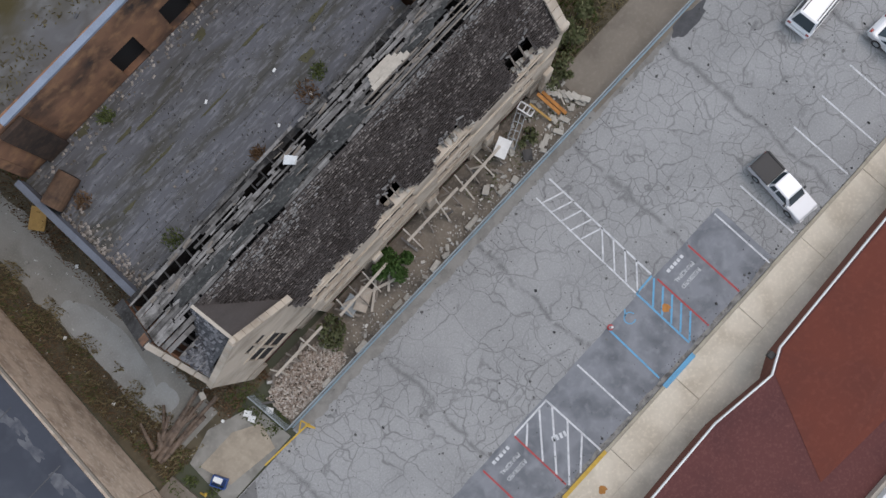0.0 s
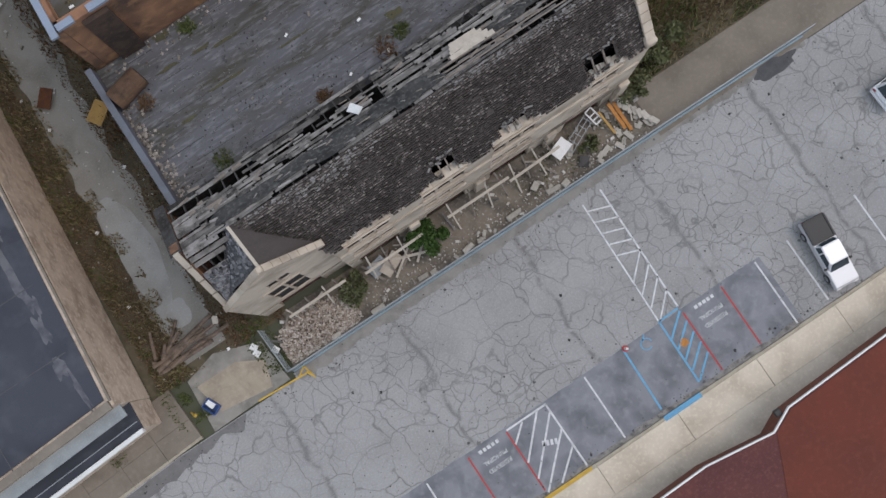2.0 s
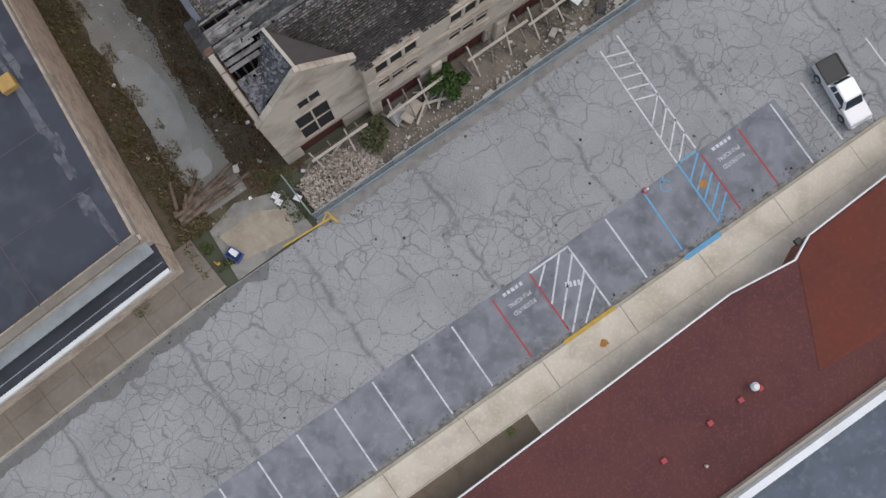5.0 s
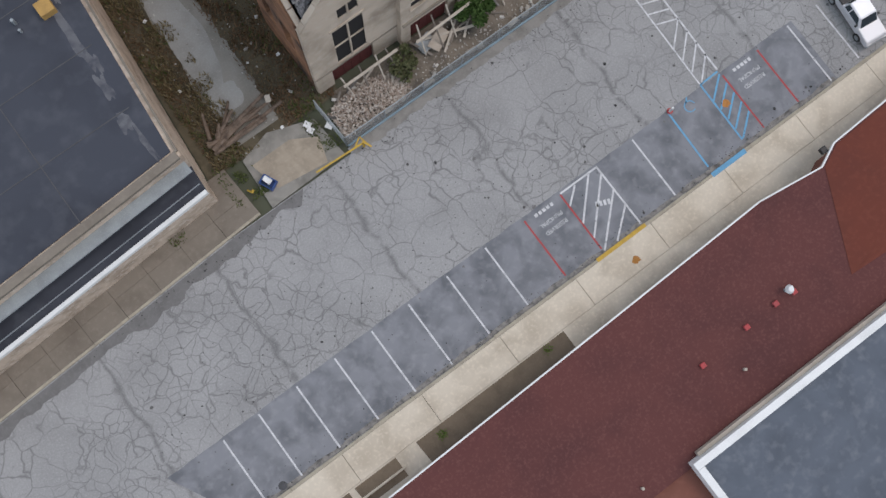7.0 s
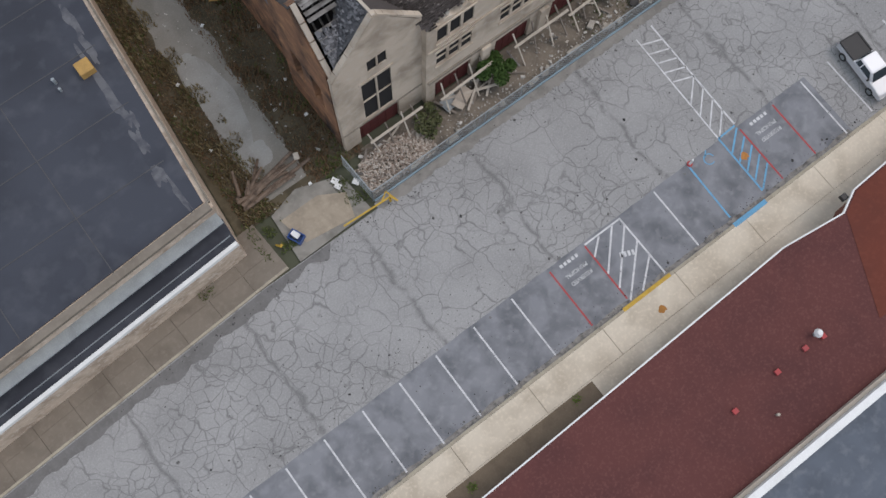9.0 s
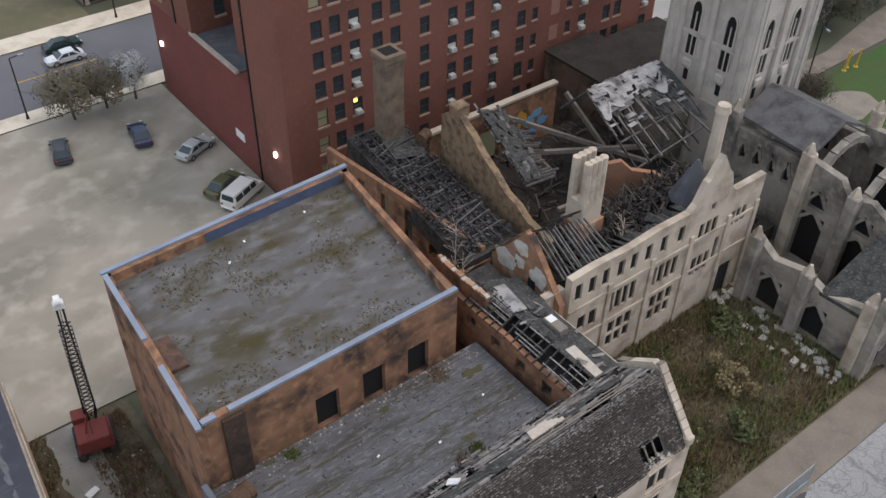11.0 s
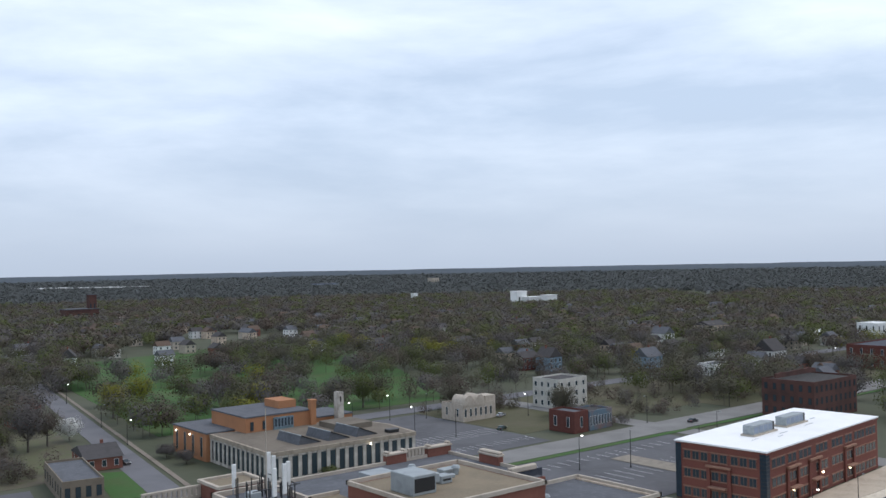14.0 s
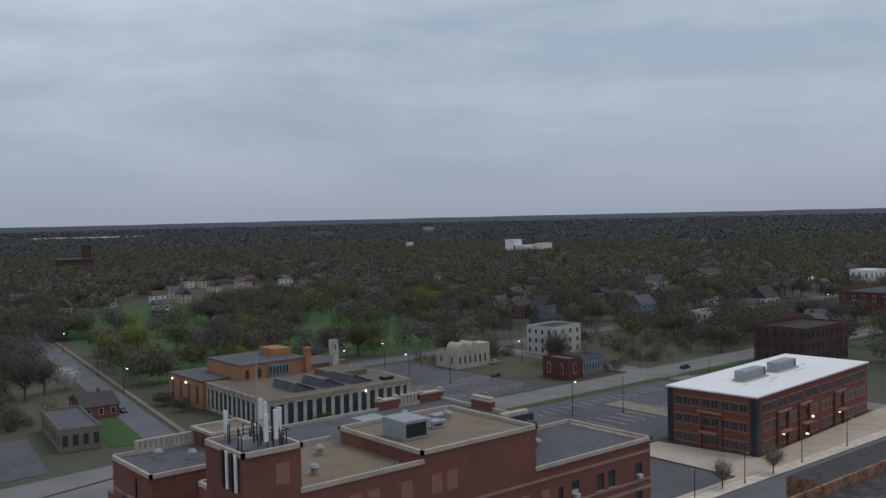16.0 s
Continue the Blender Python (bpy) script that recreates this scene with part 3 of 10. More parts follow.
# ---- painted markings ----
def stripe(x0, y0, x1, y1, w, material, label, z=0.014):
    d = Vector((x1 - x0, y1 - y0, 0)).normalized()
    s = Vector((-d.y, d.x, 0)) * w / 2
    pts = [(x0 + s.x, y0 + s.y), (x1 + s.x, y1 + s.y), (x1 - s.x, y1 - s.y), (x0 - s.x, y0 - s.y)]
    return thing("painted_line", prism(pts[::-1], z - 0.006, z), material, label, "road marking", "structure")


for x in (-13.6, -11.05, -8.3, -5.5, -2.75, 0.0, 2.9, 5.85, 17.4, 30.1, 32.5, 37.6, 40.3, 43.0):
    stripe(x, -0.1, x, -4.6 + 0.05 * (x % 3), 0.11, M["roadpaint"], "worn white parking bay line")
for x in (8.8, 11.6, 24.65, 27.5):
    stripe(x, -0.2, x, -4.4, 0.11, M["redpaint"], "worn red parking bay line")
stripe(11.65, -0.15, 14.55, -0.15, 0.12, M["roadpaint"], "white border of a hatched bay")
stripe(14.5, -0.15, 14.55, -4.6, 0.12, M["roadpaint"], "white border of a hatched bay")
for a, b in (((12.72, -0.24), (11.65, -1.14)), ((13.84, -0.19), (11.65, -2.48)), ((14.47, -0.67), (11.65, -3.6)), ((14.5, -1.9), (11.7, -4.6)), ((14.5, -3.1), (12.7, -4.6))):
    stripe(*a, *b, 0.12, M["roadpaint"], "white diagonal of a hatched bay")
stripe(20.3, -0.1, 20.2, -4.3, 0.12, M["bluepaint"], "worn blue parking bay line")
stripe(23.1, 0.15, 23.05, -4.2, 0.12, M["bluepaint"], "blue border of a hatched bay")
stripe(23.1, 0.15, 24.55, 0.2, 0.12, M["bluepaint"], "blue border of a hatched bay")
for i in range(5):
    stripe(24.55, 0.0 - 0.75 * i, 23.15, -1.15 - 0.75 * i, 0.12, M["bluepaint"], "blue diagonal of a hatched bay")
# wheelchair sign: a ring and a few bars
for k in range(10):
    a0, a1 = 2 * math.pi * k / 12, 2 * math.pi * (k + 1) / 12
    stripe(21.7 + 0.36 * math.cos(a0), -0.55 + 0.36 * math.sin(a0), 21.7 + 0.36 * math.cos(a1), -0.55 + 0.36 * math.sin(a1), 0.07, M["bluepaint"], "light blue wheelchair sign painted in the bay")
stripe(21.55, -0.3, 21.9, 0.05, 0.08, M["bluepaint"], "light blue wheelchair sign painted in the bay")
# long white hatch across the lane
stripe(23.3, 8.7, 23.1, 0.2, 0.10, M["roadpaint"], "white border of the long hatching")
stripe(24.75, 8.9, 24.6, 0.3, 0.12, M["roadpaint"], "white border of the long hatching")
for i in range(5):
    stripe(23.3, 8.2 - 0.82 * i, 24.7, 7.7 - 0.82 * i, 0.10, M["roadpaint"], "white diagonal of the long hatching")
for i in range(4):
    stripe(24.65, 4.4 - 0.95 * i, 23.2, 3.0 - 0.95 * i, 0.10, M["roadpaint"], "white diagonal of the long hatching")


M["oldpaint"] = mat("dull_stencil_paint", (0.56, 0.56, 0.56), 0.85, dark=(0.2, 0.2, 0.2), scale=4, amount=0.8, fine=16)


def painted_text(words, x, y, size, rz=180):
    cu = bpy.data.curves.new("painted_text", "FONT")
    cu.body, cu.size, cu.align_x, cu.extrude, cu.offset = words, size, "CENTER", 0.003, 0.006
    tmp = new("tmp_text", cu)
    me = bpy.data.meshes.new_from_object(tmp)
    bpy.data.objects.remove(tmp)
    me.materials.append(M["oldpaint"])
    ob = new("painted_text", me)
    ob.matrix_basis = pose(x, y, 0.018, 0, 0, rz)
    return tagged(ob, "white stencilled words painted in a parking bay", "road marking", kind="structure")


for cx in (10.2, 26.1):
    painted_text("RESERVED", cx, -1.55, 0.36)
    painted_text("PRINCIPAL", cx, -1.0, 0.35)
    for k, w in enumerate((0.28, 0.26, 0.3, 0.26, 0.24)):
        stripe(cx - 0.6 + 0.3 * k - w / 2.6, -0.36, cx - 0.6 + 0.3 * k + w / 2.6, -0.36, 0.22, M["roadpaint"], "illegible stencilled word painted in a parking bay", 0.018)
for k in range(4):
    stripe(13.0 + 0.24 * k, -2.0 - 0.1 * k, 13.15 + 0.24 * k, -2.06 - 0.1 * k, 0.34, M["roadpaint"], "faint illegible word in the hatched bay")

# ---- grass, weeds and shrubs ----
def blades(name, n, region, h0, h1, material, label, seed, w=0.05, lean=0.5, dens=None):
    """Many single blades of dry grass or weed over a region(u, v) -> (x, y)."""
    rg = np.random.default_rng(seed)
    xy = np.array([region(u, v) for u, v in rg.random((n, 2))])
    if dens is not None:
        keep = [i for i, (x, y) in enumerate(xy) if noise.noise(Vector((x * dens, y * dens, seed))) > -0.05]
        xy = xy[keep]
    n = len(xy)
    a = rg.random(n) * 6.283
    h = h0 + (h1 - h0) * rg.random(n) ** 2
    dx, dy = np.cos(a), np.sin(a)
    v = np.zeros((n, 3, 3))
    v[:, 0, 0], v[:, 0, 1] = xy[:, 0] - dy * w, xy[:, 1] + dx * w
    v[:, 1, 0], v[:, 1, 1] = xy[:, 0] + dy * w, xy[:, 1] - dx * w
    v[:, 2, 0], v[:, 2, 1], v[:, 2, 2] = xy[:, 0] + dx * h * lean, xy[:, 1] + dy * h * lean, h
    me = mesh_of(name, v.reshape(-1, 3).tolist(), np.arange(3 * n).reshape(n, 3).tolist(), material)
    ob = new(name, me)
    return tagged(ob, label, "weeds", kind="stuff")


M["straw"] = leaf_mat("dry_straw", (0.11, 0.09, 0.045), (0.31, 0.25, 0.14))
M["weedgreen"] = leaf_mat("weed_green", (0.06, 0.085, 0.025), (0.16, 0.18, 0.07))
M["rustgrass"] = leaf_mat("rusty_weed", (0.11, 0.065, 0.038), (0.24, 0.155, 0.09))


def strip(x0, x1, y0, y1):
    return lambda u, v: (x0 + (x1 - x0) * u, y0 + (y1 - y0) * v)


blades("dry_grass", 9000, strip(-4.6, -1.6, 13.2, 47), 0.1, 0.55, M["straw"], "dry brown weeds along the alley wall", 1, dens=0.6)
blades("dry_grass", 8000, strip(0.5, 4.1, 13.2, 47), 0.1, 0.55, M["rustgrass"], "rusty brown weeds along the alley", 2, dens=0.5)
blades("green_weeds", 4500, lambda u, v: (-4.6 + (2.2 * u if v < 0.5 else 6.5 + 2.1 * u), 13.2 + 33 * (v * 2 % 1)), 0.1, 0.5, M["weedgreen"], "green weeds along the alley", 3, dens=0.5)
blades("dry_grass", 16000, lambda u, v: (-4.7 + (2.2 * u if v < 0.5 else 5.0 + 3.9 * u), 13.3 + 33 * (v * 2 % 1)), 0.06, 0.35, M["rustgrass"], "short brown weeds of the alley", 31, w=0.035)
blades("dry_grass", 7000, lambda u, v: (-4.7 + (2.2 * u if v < 0.5 else 5.2 + 3.6 * u), 13.3 + 33 * (v * 2 % 1)), 0.06, 0.3, M["straw"], "short straw weeds of the alley", 32, w=0.03)
blades("green_weeds", 900, strip(-4.9, -2.6, 10.6, 13.6), 0.1, 0.5, M["weedgreen"], "weeds at the alley mouth", 4, dens=0.9)
blades("green_weeds", 700, strip(1.2, 3.0, 10.4, 14.4), 0.1, 0.45, M["weedgreen"], "weeds beside the fence", 5, dens=0.9)
blades("dry_grass", 26000, strip(30.0, 55.5, 13.0, 28.5), 0.15, 0.8, M["straw"], "tall dry grass of the overgrown lawn", 6, w=0.04)
blades("green_weeds", 13000, strip(30.0, 55.5, 13.0, 28.5), 0.2, 0.9, M["weedgreen"], "green growth in the overgrown lawn", 7, w=0.07, dens=0.28)
blades("rusty_weeds", 20000, strip(30.5, 55.5, 14, 28), 0.15, 0.7, M["rustgrass"], "brown weeds in the overgrown lawn", 8, w=0.045, dens=0.2)
blades("green_weeds", 700, strip(20.5, 29.5, 10.6, 12.9), 0.08, 0.3, M["weedgreen"], "sparse weeds in the dirt yard", 9, dens=0.8)
blades("green_weeds", 160, lambda u, v: (-9.5 + 1.1 * u, 11.0 + 0.9 * v), 0.1, 0.5, M["weedgreen"], "weed clump in a pavement crack", 10)
for i, (x, y) in enumerate(((4.9, -7.5), (-3.2, -7.75))):
    blades("green_weeds", 260, lambda u, v, x=x, y=y: (x + 0.5 * u, y + 0.4 * v), 0.1, 0.4, leaf_mat("fresh_green", (0.11, 0.2, 0.03), (0.24, 0.34, 0.08)), "small green plant in the planting bed", 11 + i)


def shrub(x, y, r, h, n, material, label, seed, name="shrub", leaf=0.12, twig=True):
    """A shrub: stems from one root and many small leaves in an uneven crown."""
    rg = random.Random(seed)
    r0 = root(name, label, "shrub" if name == "shrub" else "tree", (x, y, 0))
    if twig:
        for k in range(9):
            a = rg.uniform(0, 6.28)
            part("stem", beam((0, 0, 0), (math.cos(a) * r * rg.uniform(0.3, 0.8), math.sin(a) * r * rg.uniform(0.3, 0.8), h * rg.uniform(0.5, 0.95)), 0.035), M["burnt"], r0)
    vs, fs = [], []
    lobes = [(rg.gauss(0, 0.45) * r, rg.gauss(0, 0.45) * r, h * rg.uniform(0.3, 0.85), r * rg.uniform(0.25, 0.5)) for _ in range(9)]
    for k in range(n):
        cx, cy, cz, cr = rg.choice(lobes)
        d = Vector((rg.gauss(0, 1), rg.gauss(0, 1), rg.gauss(0, 1))).normalized() * cr * rg.random() ** 0.4
        c = Vector((cx, cy, cz)) + d
        c.z = max(c.z, 0.05)
        u = Vector((rg.gauss(0, 1), rg.gauss(0, 1), rg.gauss(0, 1))).normalized() * leaf
        w = u.orthogonal().normalized() * leaf * 0.6
        b = len(vs)
        vs += [tuple(c - u), tuple(c + w), tuple(c + u), tuple(c - w)]
        fs.append((b, b + 1, b + 2, b + 3))
    part("leaves", mesh_of("leaves", vs, fs, material), material, r0)
    return r0


M["bushgreen"] = leaf_mat("bush_leaves", (0.03, 0.06, 0.015), (0.08, 0.13, 0.04))
M["bushgrey"] = leaf_mat("thin_bush_leaves", (0.07, 0.085, 0.035), (0.15, 0.15, 0.08))
shrub(14.0, 12.5, 1.25, 1.9, 2600, M["bushgreen"], "dense green bush against the church wall", 21)
shrub(8.6, 12.1, 1.1, 1.2, 900, M["bushgrey"], "thin grey-green bush in the rubble yard", 22)
shrub(30.0, 13.0, 1.0, 1.6, 600, M["bushgrey"], "thin straw-coloured bush at the wall corner", 23)
shrub(26.0, 11.6, 0.6, 0.7, 300, M["bushgrey"], "small weed bush in the yard", 24)
for i, (x, y, r) in enumerate(((31.5, 16.5, 1.5), (33.5, 20.0, 1.8), (32.3, 14.4, 1.3), (36, 22.5, 1.6), (44, 19.5, 1.7), (48, 24, 1.4), (40, 15.6, 1.4), (31.2, 23.5, 1.4))):
    shrub(x, y, r, 2.2, 1100, (M["bushgrey"], M["straw"], M["bushgrey"])[i % 3] if i != 5 else M["bushgrey"], "wild thicket on the overgrown lawn", 30 + i, leaf=0.16)


# ---- rubble and loose things ----
def rock_mesh(name, s, seed, material):
    rg = random.Random(seed)
    bm = box(-s, s, -s * 0.7, s * 0.7, -s * 0.2, s * 0.8)
    for v in bm.verts:
        v.co *= rg.uniform(0.7, 1.15)
    me = bpy.data.meshes.new(name)
    bm.to_mesh(me)
    bm.free()
    me.materials.append(material)
    return me


M["rubble"] = mat("pinkish_rubble", (0.40, 0.32, 0.26), 1.0, dark=(0.25, 0.18, 0.14), scale=3, rnd=0.25)
M["palerubble"] = mat("pale_stone_rubble", (0.43, 0.40, 0.35), 1.0, dark=(0.25, 0.23, 0.2), scale=3, rnd=0.2)
rg = random.Random(12)
vs, fs = [], []
for k in range(3600):
    u, v = rg.random(), rg.random()
    x, y = 3.0 + 5.2 * u, 10.35 + 2.7 * v
    if (x - 5.4) ** 2 / 8.5 + (y - 11.3) ** 2 / 1.9 > 1 + rg.uniform(-0.3, 0.4):
        continue
    z = 0.55 * max(0, 1 - (x - 5.0) ** 2 / 7 - (y - 11.5) ** 2 / 2.2) * rg.uniform(0.3, 1)
    s = rg.uniform(0.025, 0.1)
    q = Euler((rg.random() * 6, rg.random() * 6, rg.random() * 6)).to_matrix()
    b = len(vs)
    vs += [tuple(Vector((x, y, z)) + q @ Vector(((i & 1) * 2 - 1, ((i >> 1) & 1) * 1.2 - 0.6, ((i >> 2) & 1) * 0.9 - 0.45)) * s) for i in range(8)]
    fs += [tuple(b + i for i in f) for f in ((0, 2, 3, 1), (4, 5, 7, 6), (0, 1, 5, 4), (2, 6, 7, 3), (0, 4, 6, 2), (1, 3, 7, 5))]
M["heap"] = leaf_mat("brick_rubble_heap", (0.29, 0.225, 0.18), (0.58, 0.53, 0.47))
tagged(new("rubble_heap", mesh_of("rubble_heap", vs, fs, M["heap"])), "heap of pinkish broken brick and plaster", "rubble", kind="stuff")
vs, fs = [], []
for k in range(1500):
    x, y = rg.choice(((rg.uniform(2.9, 29.5), rg.uniform(10.3, 13.1)), (rg.uniform(-4.4, 4), rg.uniform(13.3, 46)), (rg.uniform(9, 29.5), rg.uniform(10.2, 11.2)), (rg.uniform(36, 55), rg.uniform(16, 28))))
    s = rg.uniform(0.02, 0.07) if rg.random() < 0.93 else rg.uniform(0.08, 0.15)
    q = Euler((rg.random() * 0.6, rg.random() * 0.6, rg.random() * 6)).to_matrix()
    b = len(vs)
    vs += [tuple(Vector((x, y, s * 0.4)) + q @ Vector(((i & 1) * 2 - 1, ((i >> 1) & 1) * 1.2 - 0.6, ((i >> 2) & 1) * 0.9 - 0.45)) * s) for i in range(8)]
    fs += [tuple(b + i for i in f) for f in ((0, 2, 3, 1), (4, 5, 7, 6), (0, 1, 5, 4), (2, 6, 7, 3), (0, 4, 6, 2), (1, 3, 7, 5))]
M["crumbs"] = leaf_mat("scattered_rubble", (0.22, 0.2, 0.17), (0.62, 0.6, 0.56))
tagged(new("scattered_rubble", mesh_of("scattered_rubble", vs, fs, M["crumbs"])), "pale scattered rubble and litter on the ground", "rubble", kind="stuff")
stones = [rock_mesh("block", 0.28, i, M["palerubble"]) for i in range(4)]
for i in range(44):
    x, y = rg.choice(((rg.uniform(9.5, 29.5), rg.uniform(10.35, 10.8)), (rg.uniform(18, 29.5), rg.uniform(10.4, 12.6)), (rg.uniform(27.5, 30), rg.uniform(10.4, 13))))
    o = new("stone_block", stones[i % 4])
    s = rg.uniform(0.3, 0.9)
    o.matrix_basis = pose(x, y, 0, 0, 0, rg.uniform(0, 180)) @ Matrix.Diagonal((s * rg.uniform(1, 1.6), s, s * 0.8, 1))
    tagged(o, "fallen pale stone block in the yard", "stone block", "fallen stone blocks")
for i in range(9):
    o = new("stone_block", stones[i % 4])
    o.matrix_basis = pose(28.6 + 0.17 * i, 13.0 - 0.3 * i, 0.1, 10, 0, 40 + 9 * i) @ Matrix.Diagonal((1.1, 1.0, 1.0, 1))
    tagged(o, "fallen pale stone block in the yard", "stone block", "fallen stone blocks")


for i, (x, y, w, d, q) in enumerate(((9.2, 10.35, 0.9, 0.3, 2), (12.6, 10.45, 0.7, 0.3, -4), (15.9, 10.4, 0.8, 0.32, 8), (16.8, 10.38, 0.45, 0.3, -12), (19.4, 10.55, 1.0, 0.34, 3), (21.5, 11.3, 0.6, 0.4, 30), (22.3, 10.5, 0.9, 0.35, -6), (23.2, 10.42, 0.5, 0.4, 14), (24.6, 12.0, 0.9, 0.35, 50), (6.2, 10.4, 0.6, 0.28, 0))):
    bm = box(-w / 2, w / 2, -d / 2, d / 2, 0, 0.24, 0.03)
    for v in bm.verts:
        v.co += 0.04 * noise.noise_vector(v.co * 5 + Vector((x, y, 0)))
    tagged(part("squared_block", bm, M["palerubble"], None), "squared pale limestone block lying by the fence", "stone block", "squared stone blocks").matrix_basis = pose(x, y, 0.0, 0, 0, q)


def plank(name, a, b, w, h, material, label, category="plank"):
    return thing(name, beam(a, b, w, h), material, label, category)


M["paleplank"] = mat("pale_lumber", (0.50, 0.45, 0.38), 0.9, dark=(0.33, 0.29, 0.24), scale=3)
M["greywood"] = mat("grey_log", (0.22, 0.19, 0.16), 0.95, dark=(0.11, 0.095, 0.08), scale=3, fine=10, light=(0.36, 0.32, 0.27))
M["ochre"] = mat("ochre_plywood", (0.44, 0.27, 0.09), 0.9, dark=(0.3, 0.18, 0.07), scale=2)
M["orangewood"] = mat("orange_timber", (0.45, 0.2, 0.06), 0.9, scale=3)
# scaffold rails along the church wall
for i, (x0, x1, y, z) in enumerate(((4.6, 8.6, 12.75, 1.7), (9.8, 14.0, 12.4, 1.8), (15.8, 20.2, 12.5, 1.7), (20.2, 23.9, 12.3, 1.3))):
    plank("scaffold_rail", (x0, y, z), (x1, y + 0.1 * (i % 2), z + 0.1), 0.16, 0.1, M["paleplank"], "pale timber rail propped along the church wall")
    for k in range(4):
        x = x0 + 0.4 + (x1 - x0 - 0.8) * k / 3
        plank("prop", (x, y - rg.uniform(0.3, 0.9), 0.02), (x + rg.uniform(-0.3, 0.3), 13.2, z + 0.4), 0.09, 0.09, M["greywood"] if k % 2 else M["paleplank"], "slanting timber prop against the church wall")
for i in range(34):
    x, y = rg.choice(((rg.uniform(3.4, 8), rg.uniform(11, 13)), (rg.uniform(9.5, 14), rg.uniform(11.2, 13)), (rg.uniform(15, 29), rg.uniform(11.2, 13))))
    a, L = rg.uniform(0, 3.14), rg.uniform(0.6, 2.2)
    plank("loose_plank", (x, y, 0.08 + 0.1 * rg.random()), (x + L * math.cos(a), min(13.1, max(10.4, y + L * math.sin(a))), 0.1 + 0.25 * rg.random()), rg.uniform(0.08, 0.16), 0.05, rg.choice((M["greywood"], M["paleplank"], M["board"])), "loose grey plank lying in the yard")
plank("loose_plank", (10.2, 12.9, 0.3), (13.9, 11.5, 0.5), 0.17, 0.06, M["paleplank"], "long pale plank lying across the yard")
plank("loose_plank", (11.2, 11.3, 0.3), (13.6, 13.0, 0.8), 0.14, 0.06, M["paleplank"], "long pale plank lying across the yard")
for a, b in (((28.4, 12.9, 0.5), (28.5, 10.9, 0.1)), ((28.0, 13.0, 0.9), (28.2, 11.2, 0.2))):
    plank("orange_board", a, b, 0.22, 0.06, M["orangewood"], "orange-brown timber board leaning in the yard")
plank("yellow_board", (27.2, 12.9, 0.9), (27.5, 11.3, 0.2), 0.14, 0.06, M["ochre"], "ochre timber board leaning in the yard")


def sheet(name, cx, cy, w, d, z, rz, material, label, category, rx=4.0):
    bm = box(-w / 2, w / 2, -d / 2, d / 2, -0.03, 0.03)
    bmesh.ops.subdivide_edges(bm, edges=bm.edges[:], cuts=2)
    for v in bm.verts:
        v.co.z += 0.07 * noise.noise(v.co * 2.0 + Vector((cx, cy, 0)))
        v.co.x += 0.06 * noise.noise(v.co * 3.0 + Vector((cy, cx, 4)))
    ob = thing(name, bm, material, label, category)
    ob.matrix_basis = pose(cx, cy, z, rx, 0, rz)
    return ob


sheet("scrap_sheet", 24.0, 12.3, 1.25, 0.85, 0.9, 20, M["white"], "bent white sheet panel lying on rubble", "scrap")
sheet("broken_slab", 11.4, 12.2, 1.5, 0.8, 0.35, 25, M["cream"], "cracked cream slab lying in the yard", "slab")
sheet("grey_tarp", 10.6, 12.5, 1.2, 0.9, 0.25, 10, M["metal"], "crumpled grey tarpaulin in the yard", "tarpaulin")
sheet("black_bag", 24.9, 10.9, 0.7, 0.6, 0.25, 50, M["black"], "black rubbish bag beside the fence", "bag")
sheet("plywood_sheet", 1.3, 30.4, 1.5, 1.0, 0.25, 35, M["ochre"], "ochre plywood sheet lying in the weeds", "plywood")
sheet("plywood_sheet", 2.7, 28.0, 1.2, 0.8, 0.3, 65, M["ochre"], "weathered ochre plywood in the weeds", "plywood")
fr = root("broken_chair", "white rusty metal chair in the rubble", "chair", (26.9, 12.9, 0.5), 12)
for a, b in (((-0.25, -0.5, 0), (-0.25, 0.5, 0.1)), ((0.25, -0.5, 0), (0.25, 0.5, 0.1)), ((-0.25, -0.5, 0), (0.25, -0.5, 0)), ((-0.25, 0.5, 0.1), (0.25, 0.5, 0.1)), ((-0.25, 0.1, 0.05), (0.25, 0.1, 0.05)), ((-0.25, -0.2, 0), (0.25, -0.2, 0.02))):
    part("bar", beam(a, b, 0.09, 0.05), M["white"], fr)
lad = root("metal_railing", "grey metal railing fallen in the yard", "railing", (25.6, 12.2, 0.3), 25)
for k in range(3):
    part("rail", beam((-1.2, 0.3 * k, 0.05), (1.4, 0.3 * k, 0.12), 0.05), M["metal"], lad)
for k in range(5):
    part("bar", beam((-1.1 + 0.55 * k, 0, 0.06), (-1.1 + 0.55 * k, 0.6, 0.1), 0.04), M["metal"], lad)
# log pile in the alley
logs = random.Random(5)
LOGM = mat("brown_log", (0.19, 0.14, 0.105), 0.95, dark=(0.075, 0.055, 0.043), scale=2.5, amount=0.9, fine=9, light=(0.34, 0.275, 0.22))
for i in range(20):
    x, y = logs.uniform(-4.2, -2.6), logs.uniform(14.2, 15.3)
    L, a = logs.uniform(1.4, 4.0), logs.gauss(0.15, 0.2 if i % 3 else 0.6)
    o = thing("log", tube((x, y, 0.15 + 0.06 * (i % 5)), (x + L * math.cos(a), y + L * math.sin(a) * 0.55, 0.2 + 0.07 * (i % 6)), logs.uniform(0.11, 0.19), logs.uniform(0.08, 0.13), 8), LOGM, "brown weathered log in a pile by the alley", "log", group="log pile")
sheet("cut_stump", 0.5, 15.3, 0.5, 0.35, 0.4, 70, M["paleplank"], "pale torn piece of wood on the log pile", "wood")
